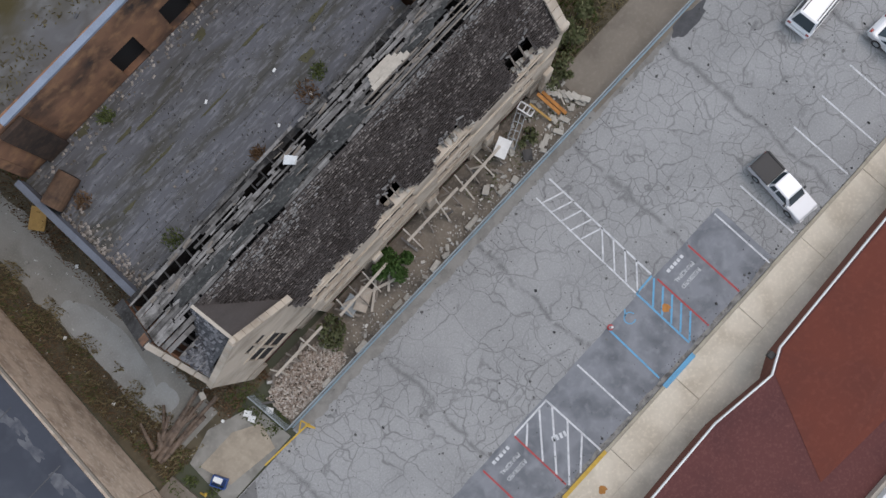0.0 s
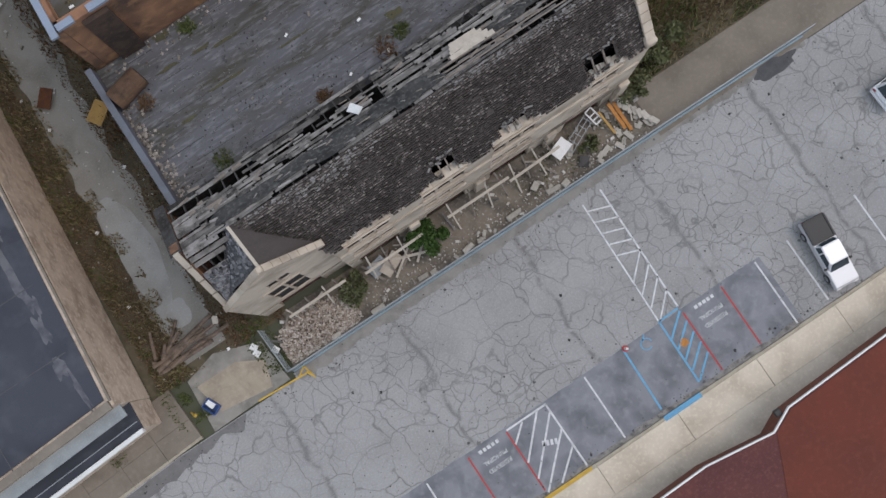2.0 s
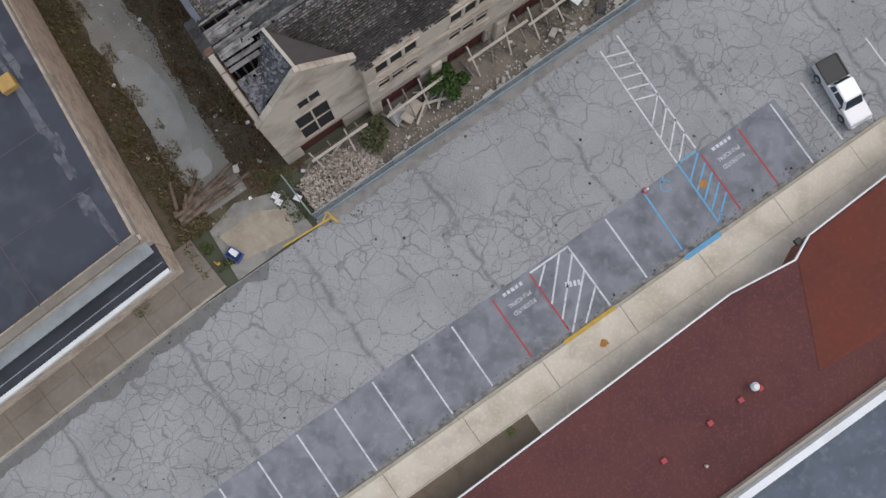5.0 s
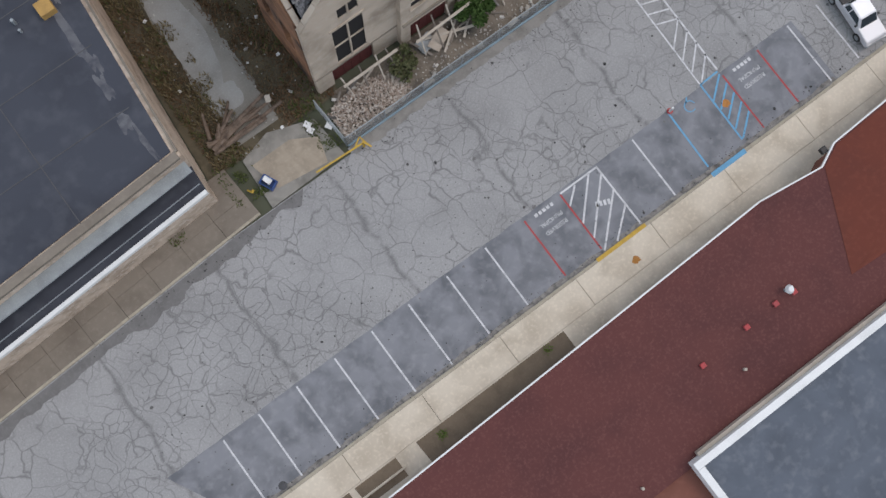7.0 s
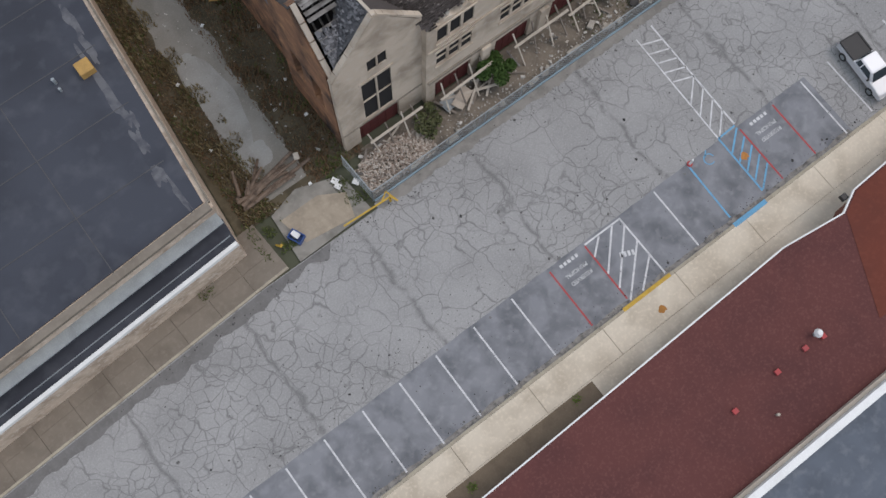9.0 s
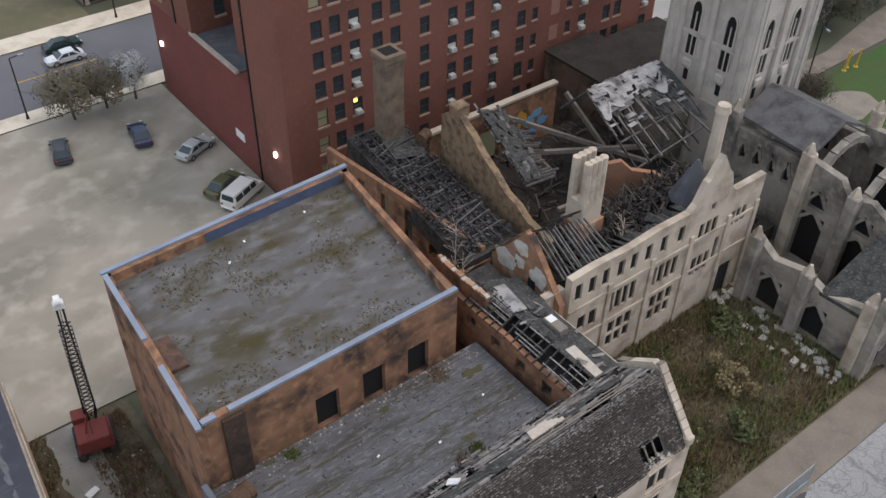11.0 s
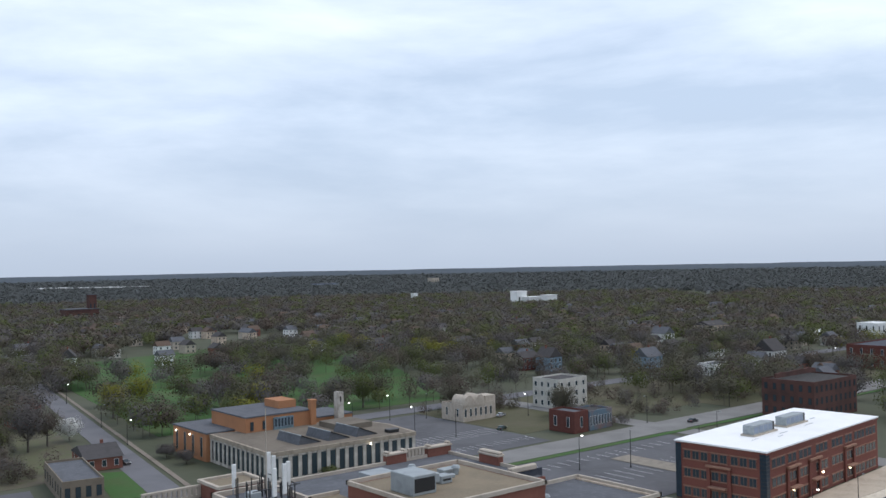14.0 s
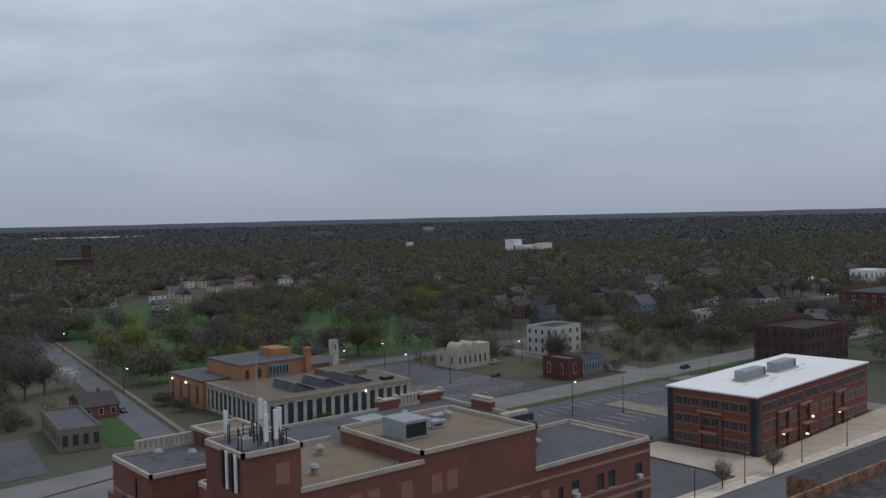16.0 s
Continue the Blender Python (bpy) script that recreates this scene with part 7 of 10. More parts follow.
    for i, (x, z, s) in enumerate(((50.6, 5.6, 0.8), (51.5, 6.3, 0.7), (52.3, 5.2, 0.7), (51.3, 4.6, 0.6), (50.4, 4.4, 0.4))):
        o = part("graffiti", prism(blob(0, 0, s, s * 0.7, 14, 0.6, i), 0, 0.012), gr, r, "light blue painted shape on the wall")
        o.matrix_basis = pose(x, 51.58, z, 90, 0, 0)
    o = part("graffiti", prism(blob(0, 0, 0.6, 1.0, 14, 0.5, 9), 0, 0.012), plain("graffiti_orange", (0.45, 0.25, 0.04), 0.8), r, "orange painted shape on the wall")
    o.matrix_basis = pose(49.4, 51.58, 6.2, 90, 0, 0)
    # square brick chimney and fallen drum
    ch = part("chimney", box(32.6, 34.5, 50.6, 52.5, 8, 18.2, 0.05), mat("old_brick_chimney", (0.19, 0.14, 0.1), 0.95, dark=(0.095, 0.072, 0.055), scale=0.8, amount=0.9, fine=3), r)
    part("chimney_cap", box(32.45, 34.65, 50.45, 52.65, 18.2, 18.9, 0.06), bpy.data.materials["old_brick_chimney"], ch)
    # flue mouth: black plate on the cap, standing for its shaded hollow
    part("flue", box(32.9, 34.2, 50.9, 52.2, 18.9, 18.94), M["dark"], ch)
    part("drum", tube((34.6, 48.4, 11.4), (35.7, 49.0, 11.4), 0.5, 0.5, 16), bpy.data.materials["rusty_tank_metal"], r)
    # limestone chimney stack
    st = part("stone_chimney", box(37.1, 39.3, 31.4, 33.2, 7.5, 13.8, 0.1), M["limestone"], r)
    part("chimney_base", box(36.9, 39.5, 31.2, 33.4, 7.5, 11.6, 0.06), pl, st, "orange brick chimney base")
    for k in range(4):
        for y in (31.7, 32.9):
            x = 37.4 + 0.53 * k
            part("flue", tube((x, y, 13.6), (x, y, 17.2), 0.36, 0.33, 8), M["limestone"], st)
    # hall facade to the lawn
    holes = []
    for x in (0.5, 1.9, 3.3, 4.9, 6.3, 7.9, 9.6, 11.6):
        holes.append((x, x + 0.7, 9.6, 11.2))
    for g in (4.4, 9.2):
        for k in range(4):
            holes += [(g + 0.8 * k, g + 0.8 * k + 0.6, 6.2, 8.2)]
        for k in range(3):
            holes += [(g + 0.5 + 0.95 * k, g + 1.2 + 0.95 * k, 2.2, 3.4), (g + 0.5 + 0.95 * k, g + 1.2 + 0.95 * k, 3.6, 4.9)]
    for k in range(3):
        holes += [(14.3 + 0.8 * k, 14.9 + 0.8 * k, 8.4, 10.2), (14.3 + 0.8 * k, 14.9 + 0.8 * k, 4.6, 6.6), (18.4 + 0.7 * k, 18.9 + 0.7 * k, 8.0, 9.6)]
    holes += [(16.9, 17.4, 5.2, 7.6), (1.2, 2.0, 6.0, 7.6), (2.4, 3.2, 6.0, 7.6), (18.6, 20.4, 0.0, 3.6), (15.2, 15.7, 11.2, 11.9)]
    top = [(0, 11.9), (2.5, 12.1), (6, 11.9), (9, 12.2), (12.6, 12.1), (13.2, 12.6), (14.0, 14.4), (14.3, 14.6), (15.4, 16.4), (16.6, 14.6), (17.0, 14.2), (17.6, 12.4), (18.2, 11.6), (20.2, 11.3), (22, 10.9)]
    o = part("facade", wall_mesh("facade", 22, 11.9, 0.6, holes, M["limestone"], [(x, max(z, 11.95)) for x, z in top]), None, r, "pale limestone facade with empty windows")
    place(o, 32, 27.0, 0)
    for x0, x1, z0, z1 in holes:
        if z1 > z0 and z1 < 11.95:
            window_in(r, 32 + x0, 32 + x1, z0, z1, 27.0)
    for x in (36.0, 40.7, 45.2, 49.8, 53.4):
        part("buttress", box(x, x + 0.5, 26.82, 26.997, 0, 9.5, 0.03), M["limestone"], r)
    part("string_course", box(32, 54, 26.88, 26.996, 8.6, 8.85), M["limestone"], r)
    part("string_course", box(32, 54, 26.88, 26.996, 5.3, 5.5), M["limestone"], r)
    # black panel behind the facade, its colour standing for room shade
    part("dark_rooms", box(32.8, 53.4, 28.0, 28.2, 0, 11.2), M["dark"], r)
    part("wall", box(30.1, 32, 27.6, 28.2, 0, 10.8), M["limestone"], r)
    # slate cone and pinnacle behind the gable
    pn = part("pinnacle", tube((49.6, 29.6, 9), (49.6, 29.6, 18.2), 0.62, 0.5, 8), M["limestone"], r)
    part("pinnacle_cap", tube((49.6, 29.6, 18.2), (49.6, 29.6, 18.8), 0.66, 0.52, 8), M["limestone"], pn)
    part("slate_roof", tube((47.6, 29.4, 11), (47.6, 29.4, 14.6), 1.8, 0.15, 10), M["grey_roof"], r)
    # collapsed pitched roof by the tower
    A1, B1, C1, D1 = Vector((50.6, 44.6, 12.4)), Vector((58.6, 44.0, 12.8)), Vector((48.8, 35.6, 8.7)), Vector((59.0, 36.4, 9.2))
    pale = mat("pale_ash_roof", (0.36, 0.345, 0.33), 0.95, dark=(0.07, 0.068, 0.066), scale=0.7, amount=0.95, fine=2)
    rafter_m = mat("bleached_rafter", (0.19, 0.172, 0.16), 0.95, dark=(0.06, 0.055, 0.05), scale=1.5, amount=0.9)
    for k in range(20):
        t = k / 19
        p, q = A1.lerp(B1, t), C1.lerp(D1, t)
        q = q + Vector((rg.gauss(0, 0.35), rg.uniform(-0.6, 0.8), rg.uniform(-0.7, 0.25)))
        if rg.random() < 0.86:
            e = p.lerp(q, rg.uniform(0.55, 1.05))
            w = p.lerp(e, 0.5) + Vector((rg.gauss(0, 0.08), 0, rg.uniform(-0.35, 0.05)))
            part("rafter", beam(p, w, 0.13, 0.17), rafter_m, r, "ash-grey bare rafter")
            part("rafter", beam(w, e, 0.13, 0.17), rafter_m if k % 4 else M["burnt"], r, "ash-grey bare rafter")
        if rg.random() < 0.7:
            part("rafter", beam(p, p + Vector((0.4 + rg.gauss(0, 0.3), 3.6, -3.6 + rg.uniform(-0.5, 0.5))), 0.12, 0.18), ash, r, "ash-grey bare rafter")
    torn_sheet(A1, B1, C1, D1, 0.42, 0.26, bpy.data.materials["pale_ash_roof"], "pale ash-covered remnant of roofing", 7.0)
    torn_sheet(A1 + Vector((3.5, 0, 0)), B1 + Vector((1.4, 0, -0.4)), C1 + Vector((8.4, 0.6, 0.2)), D1 + Vector((1.6, 0, -0.4)), 0.8, 0.3, M["felt"], "torn black roofing on the fallen rafters", 11.0)
    for s in (0.28, 0.6, 0.9):
        part("purlin", beam(A1.lerp(C1, s) - Vector((0, 0, 0.2)), B1.lerp(D1, s) - Vector((0, 0, 0.2)), 0.14, 0.16), ash, r)
    for k in range(70):
        t, s = rg.random(), rg.random() ** 2 * 0.6
        p = A1.lerp(B1, t).lerp(C1.lerp(D1, t), s) + Vector((0, 0, 0.15))
        e = (B1 - A1).normalized() * rg.uniform(0.4, 1.3)
        part("roof_sheet", beam(p, p + e + Vector((0, rg.gauss(0, 0.1), rg.uniform(-0.05, 0.2))), rg.uniform(0.2, 0.6), 0.04), pale if s < 0.25 else rg.choice((M["board"], M["felt"], pale)), r)
    for a, b in (((42, 46, 8.2), (56, 41, 6.2)), ((46, 50, 8.6), (55, 39.5, 5.6)), ((41, 37.5, 7.6), (50, 37.2, 7.0)), ((44.5, 49, 9), (47, 44, 5)), ((52.6, 49, 9.5), (54.2, 43, 4))):
        part("fallen_beam", beam(a, b, 0.35, 0.4), M["greywood"], r, "long fallen roof beam")
    ob = mat("exposed_orange_brick", (0.34, 0.18, 0.11), 0.95, dark=(0.25, 0.13, 0.08), scale=1)
    o = part("brick_stub", wall_mesh("brick_stub", 8.5, 8.0, 0.5, [(2, 2.9, 5, 8)], ob, [(0, 10.4), (1.4, 10.8), (2.4, 9.9), (4.5, 9.6), (6.0, 8.6), (8.5, 8.3)]), None, r, "broken orange brick wall")
    place(o, 45.8, 37.2, 0, -38)
    # charred debris
    bm = bmesh.new()
    for k in range(2600):
        x, y = rg.choice(((rg.uniform(34, 52), rg.uniform(28.3, 33.4)), (rg.uniform(36, 60), rg.uniform(28.5, 51)), (rg.uniform(36, 52), rg.uniform(28.3, 33.4))))
        z = 9.5 if (x < 52.5 and y < 33.5) else 3.1
        a, L = rg.uniform(0, 6.28), rg.uniform(0.2, 1.7)
        add_beam(bm, (x, y, z + rg.uniform(0, 0.8)), (min(59.5, max(33, x + L * math.cos(a))), min(51, max(27.8, y + L * math.sin(a))), z + rg.uniform(0.05, 1.5)), rg.uniform(0.04, 0.2), rg.uniform(0.03, 0.08))
    tagged(part("charred_debris", bm, leaf_mat("charred_debris", (0.012, 0.011, 0.01), (0.11, 0.098, 0.09)), r), "charred beams and rubble", kind="stuff")
    for k, (x, y, h) in enumerate(((28.2, 35.5, 13.5), (27.6, 33.9, 12.0), (39.5, 29.2, 12.5))):
        t = root("bare_sapling", "bare pale sapling growing in the ruin", "tree", (x, y, 7.5))
        part("trunk", tube((0, 0, 0), (0.1, 0.1, h - 7.5), 0.07, 0.02, 6), M["cream"], t)
        bb = bmesh.new()
        for j in range(26):
            z = rg.uniform(1.0, h - 7.8)
            an = rg.uniform(0, 6.28)
            add_beam(bb, (0.1 * z / 5, 0.1 * z / 5, z), (math.cos(an) * 0.9, math.sin(an) * 0.9, z + 0.8), 0.02)
        part("twigs", bb, M["cream"], t)
    M["sooty_block"] = mat("sooty_brown_brick", (0.15, 0.10, 0.07), 0.95, dark=(0.045, 0.036, 0.03), scale=0.5, amount=0.95, fine=2)
    part("low_block", box(59, 66, 48.2, 58.5, 0, 7.6), M["sooty_block"], r, "sooty brick block by the hotel")
    part("low_block_roof", box(58.8, 66.2, 48.0, 58.6, 7.6, 7.9), bpy.data.materials["ash_floor"], r)
    part("low_block", box(66.3, 76, 46.6, 58.0, 0, 7.0), M["sooty_block"], r)
    part("low_block_roof", box(66.5, 75.8, 46.8, 57.8, 7.0, 7.2), bpy.data.materials["ash_floor"], r)
    return r


ruin()


def gothic_window(parent, w, h, material, m, lights=2):
    """A pointed opening's tracery: a back painted near-black for shade, mullions and an arched head, in its own x-z
    plane at pose m.
    """
    k = 8
    arch = [(-w / 2, 0), (w / 2, 0), (w / 2, h - w * 0.8)]
    arch += [(w / 2 * math.cos(t), h - w * 0.8 + w * 0.8 * math.sin(t)) for t in [math.pi / 2 * i / k for i in range(1, k + 1)]]
    arch += [(-x, z) for x, z in reversed(arch[2:-1])]
    back = prism([(x, z) for x, z in arch], 0, 0.02)
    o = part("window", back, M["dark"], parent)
    o.matrix_basis = m @ pose(0, 0, 0, 90, 0, 0)
    bm = bmesh.new()
    for i in range(len(arch)):
        a, b = arch[i], arch[(i + 1) % len(arch)]
        add_beam(bm, (a[0], -0.06, a[1]), (b[0], -0.06, b[1]), 0.16, 0.16)
    for i in range(1, lights):
        x = -w / 2 + w * i / lights
        add_beam(bm, (x, -0.05, 0), (x, -0.05, h * 0.8), 0.12)
    add_beam(bm, (-w / 2, -0.05, h * 0.42), (w / 2, -0.05, h * 0.42), 0.18, 0.5)
    f = part("tracery", bm, material, o)
    f.matrix_basis = pose(0, 0, 0, -90, 0, 0)
    return o


def tower():
    t = root("church_tower", "pale limestone Gothic church tower with a broken crown", "church tower")
    X0, X1, Y0, Y1, H = 62.8, 71.4, 36.8, 45.4, 22.6
    L = mat("tower_limestone", (0.56, 0.507, 0.445), 0.9, dark=(0.36, 0.33, 0.29), scale=0.5, amount=0.7, fine=2, light=(0.64, 0.61, 0.56))
    bm = bmesh.new()
    add_box(bm, X0, X1, Y0, Y1, 0, H - 2.2)
    part("shaft", bm, L, t)
    rg = random.Random(6)
    inner = mat("tower_inner_brick", (0.42, 0.24, 0.15), 0.95, dark=(0.3, 0.2, 0.14), scale=0.8)
    for (x, y, rz, n) in ((X0, Y0, 0, X1 - X0), (X1, Y0, 90, Y1 - Y0), (X1, Y1, 180, X1 - X0), (X0, Y1, -90, Y1 - Y0)):
        top = []
        for i in range(9):
            up = 0.5 if i % 2 == 0 else 0.0
            for f, d in ((0.04, -0.25), (0.2, 0.0), (0.5, 0.12), (0.8, 0.0), (0.96, -0.25)):
                top.append((n * (i + f) / 9, H - 0.2 + up + (d if up else 0.1 - d) + rg.uniform(-0.12, 0.12) - (0.5 if rg.random() < 0.12 else 0)))
        top[0], top[-1] = (0, H), (n, H)
        o = part("parapet", wall_mesh("parapet", n, 1.9, 0.55, [], L, [(a, b - (H - 2.2)) for a, b in top]), None, t, "broken battlement")
        place(o, x, y, H - 2.2, rz)
        o = part("parapet_lining", wall_mesh("parapet_lining", n - 1.2, 1.6, 0.12, [], inner, [(a * (n - 1.2) / n, b - (H - 2.2) - 0.15) for a, b in top]), None, t, "orange brick lining")
        m = pose(x, y, H - 2.2, 0, 0, rz)
        o.matrix_basis = m @ pose(0.6, 0.56, 0)
        for z in (H - 2.4, 15.0, 9.0):
            b = part("string_course", box(-0.15, n + 0.15, -0.18, -0.003, 0, 0.3), L, t)
            b.matrix_basis = pose(x, y, z, 0, 0, rz)
        for u in (0.27, 0.73):
            gothic_window(t, 1.2, 5.6, L, pose(x, y, 12.9, 0, 0, rz) @ pose(n * u, -0.01, 0))
            # lancet: a black plate on the solid shaft, painted shade
            b = part("lancet", box(-0.25, 0.25, -0.02, 0.02, 0, 1.1), M["dark"], t)
            b.matrix_basis = pose(x, y, 10.3, 0, 0, rz) @ pose(n * u, -0.012, 0)
            b = part("niche", box(-0.55, 0.55, -0.35, -0.004, 0, 0.9, 0.15), L, t)
            b.matrix_basis = pose(x, y, 11.7, 0, 0, rz) @ pose(n * u, 0, 0)
        for u in (0.5, 0.02, 0.98, 0.10, 0.90):
            b = part("buttress", box(-0.28, 0.28, -0.42, -0.004, 0, H - 1.2 + (0.8 if u in (0.02, 0.98) else 0), 0.06), L, t)
            b.matrix_basis = pose(x, y, 0, 0, 0, rz) @ pose(n * u, 0, 0)
    for x, y in ((X0, Y0), (X1, Y0), (X0, Y1), (X1, Y1)):
        b = part("corner_turret", tube((x, y, 0), (x, y, H + 0.5), 0.8, 0.68, 8), L, t)
        for k in range(8):
            a = k * math.pi / 4 + 0.4
            part("rib", beam((x + 0.76 * math.cos(a), y + 0.76 * math.sin(a), 4), (x + 0.68 * math.cos(a), y + 0.68 * math.sin(a), H + 0.9), 0.18), L, b)
    part("roof", box(X0 + 0.6, X1 - 0.6, Y0 + 0.6, Y1 - 0.6, H - 2.2, H - 2.1), M["burnt"], t)
    # rounded stair turret at the west side
    part("side_aisle", box(59.4, 62.6, 41.5, 47.0, 0, 8.0), M["grey_stone"], t)
    return t


tower()


def nave():
    n = root("ruined_nave", "sooty limestone nave ruin with pointed arches", "church ruin")
    S = mat("sooty_limestone", (0.33, 0.295, 0.25), 0.95, dark=(0.085, 0.076, 0.067), scale=0.3, amount=0.9, fine=1.6, light=(0.46, 0.42, 0.36), fine_amount=0.5)
    rg = random.Random(14)
    V = [(61.0, 27.2, 10.6), (65.2, 27.2, 12.6), (69.4, 27.2, 10.6), (61.6, 35.3, 10.6), (65.4, 35.3, 12.6), (69.6, 35.3, 10.6)]
    part("roof", mesh_of("roof", V + [(x, y, z - 0.3) for x, y, z in V], [(0, 1, 4, 3), (1, 2, 5, 4), (9, 10, 7, 6), (10, 11, 8, 7), (0, 6, 7, 1), (1, 7, 8, 2), (3, 4, 10, 9), (4, 5, 11, 10), (0, 3, 9, 6), (2, 8, 11, 5)], mat("chancel_slate", (0.125, 0.122, 0.122), 0.95, dark=(0.05, 0.048, 0.047), scale=0.6, amount=0.9, fine=4, light=(0.2, 0.195, 0.19))), None, n, "grey slate chancel roof")
    for (x, y, rz, L, H, hs, tp) in (
        (61.2, 35.3, -90, 8.2, 9.6, [(1.0 + 1.6 * k, 1.7 + 1.6 * k, 6.6, 8.4) for k in range(4)], None),
        (69.6, 27.2, 90, 8.2, 9.6, [(1.0 + 1.6 * k, 1.7 + 1.6 * k, 6.6, 8.4) for k in range(4)], None),
        (60.6, 27.2, -90, 14.0, 8.2, [(0.8, 3.2, 0, 5.6), (5.2, 7.8, 0, 5.6), (10.0, 12.6, 0, 5.6), (1.2, 2.8, 6.2, 7.8), (5.7, 7.3, 6.2, 7.8)], [(0, 10.6), (3.4, 10.2), (4.4, 9.0), (6.5, 9.6), (8.6, 8.5), (12, 9.3), (14, 8.3)]),
        (70.4, 13.2, 90, 14.0, 9.0, [(0.9 + 4.4 * k, 3.4 + 4.4 * k, 2.0, 7.4) for k in range(3)], [(0, 9.4), (4, 10.4), (7, 9.6), (10, 10.6), (14, 10.4)]),
        (53.0, 25.6, -90, 10.8, 5.0, [(1.2, 3.4, 0, 3.6), (5.6, 7.8, 0, 3.6)], [(0, 6.6), (2, 5.4), (4.6, 6.0), (7.0, 5.2), (10.8, 6.2)]),
        (52.2, 13.2, 0, 18.4, 7.0, [(1.2, 3.0, 0.0, 4.0), (8.0, 11.6, 0, 6.4), (13.6, 15.6, 2, 5.2)], [(0, 8.6), (3, 8.0), (5, 7.2), (8, 10.2), (10, 11.4), (12, 9.8), (15, 8.2), (18.4, 8.8)])):
        o = part("wall", wall_mesh("wall", L, H, 0.8, hs, S, tp), None, n)
        place(o, x, y, 0, rz)
        for a, b, z0, z1 in hs:
            window_in(n, a, b, z0, z1, 0.3, 3 if z1 - z0 > 3 and z0 > 1 else 1, 1, S, m=pose(x, y, 0, 0, 0, rz))
        # pointed heads over the openings
        for a, b, z0, z1 in hs:
            g = bmesh.new()
            m = (a + b) / 2
            for (p, q) in (((a - 0.1, z1 - 0.9), (m, z1 + 0.45)), ((m, z1 + 0.45), (b + 0.1, z1 - 0.9))):
                add_beam(g, (p[0], -0.02, p[1]), (q[0], -0.02, q[1]), 0.22, 0.3)
            h = part("arch_head", g, S, n)
            h.matrix_basis = pose(x, y, 0, 0, 0, rz)
    for x, y, h in ((60.2, 27.0, 11.5), (60.2, 22.0, 9.8), (60.2, 17.4, 9.5), (60.2, 13.2, 9.8), (52.6, 25.4, 7.2), (52.6, 20.2, 6.6), (52.6, 14.6, 7.6), (56, 13.0, 8.4), (64, 13.0, 9.4), (70.4, 13.2, 10.6), (70.6, 18, 10.4), (70.6, 22.6, 10.6), (70.4, 27, 12), (61, 35.4, 11.4)):
        b = part("buttress", box(x - 0.5, x + 0.5, y - 0.55, y + 0.55, 0, h, 0.12), M["limestone"] if (x + y) % 2 > 1 else S, n)
        part("buttress_cap", tube((x, y, h - 0.02), (x, y, h + 0.9), 0.6, 0.15, 4), M["limestone"], b)
    for k in range(3):
        for i in range(9):
            a0, a1 = math.pi * i / 9, math.pi * (i + 1) / 9
            o = part("arch_stone", beam((65.5 - 4.6 * math.cos(a0), 0, 6 + 5.0 * math.sin(a0)), (65.5 - 4.6 * math.cos(a1), 0, 6 + 5.0 * math.sin(a1)), 0.7, 0.7), S, n)
            o.matrix_basis = pose(0, 17.2 + 4.6 * k, 0)
    part("floor", box(53, 70.4, 13.4, 35, 0, 0.3), M["dirt"], n)
    part("rear_wall", box(70.0, 70.4, 27.6, 35.2, 0, 9.5), S, n)
    V = [(52.9, 14.6, 5.4), (60.2, 14.6, 8.0), (60.2, 19.0, 8.0), (52.9, 19.0, 5.2)]
    part("aisle_roof", mesh_of("aisle_roof", V + [(x, y, z - 0.25) for x, y, z in V], [(0, 1, 2, 3), (7, 6, 5, 4), (0, 4, 5, 1), (1, 5, 6, 2), (2, 6, 7, 3), (3, 7, 4, 0)], M["felt"]), None, n)
    for k in range(60):
        o = new("fallen_stone", stones[k % 4])
        o.parent = n
        s = rg.uniform(0.6, 1.6)
        o.matrix_basis = pose(rg.uniform(49.5, 53), rg.uniform(14, 27), 0.05, 0, 0, rg.uniform(0, 90)) @ Matrix.Diagonal((s, s, s, 1))
    return n


nave()

# ---- red-brick hotel tower ----
def shared(name, bm, material):
    me = bpy.data.meshes.new(name)
    bm.to_mesh(me)
    bm.free()
    me.materials.append(material)
    return me


def child(name, me, parent, m, label=""):
    o = new(name, me)
    o.parent = parent
    o.matrix_basis = m
    return tagged(o, label)


FRAME = plain("bronze_window_frame", (0.05, 0.045, 0.045), 0.5)
GLASS2 = mat("reflecting_glass", (0.05, 0.062, 0.068), 0.15, dark=(0.012, 0.015, 0.016), scale=0.3, amount=0.9, bump=0)
CURTAIN = plain("yellowed_blind", (0.30, 0.27, 0.16), 0.8)
ACW = mat("off_white_metal", (0.46, 0.45, 0.425), 0.6, dark=(0.4, 0.39, 0.37), scale=2)


def frame_mesh(w, h):
    bm = bmesh.new()
    t = 0.06
    for x0, x1, z0, z1 in ((-w / 2, -w / 2 + t, 0, h), (w / 2 - t, w / 2, 0, h), (-w / 2 + t, w / 2 - t, 0, t), (-w / 2 + t, w / 2 - t, h - t, h), (-w / 2 + t, w / 2 - t, h * 0.5 - 0.03, h * 0.5 + 0.03)):
        add_box(bm, x0, x1, 0.10, 0.18, z0, z1)
    return shared("window", bm, FRAME)


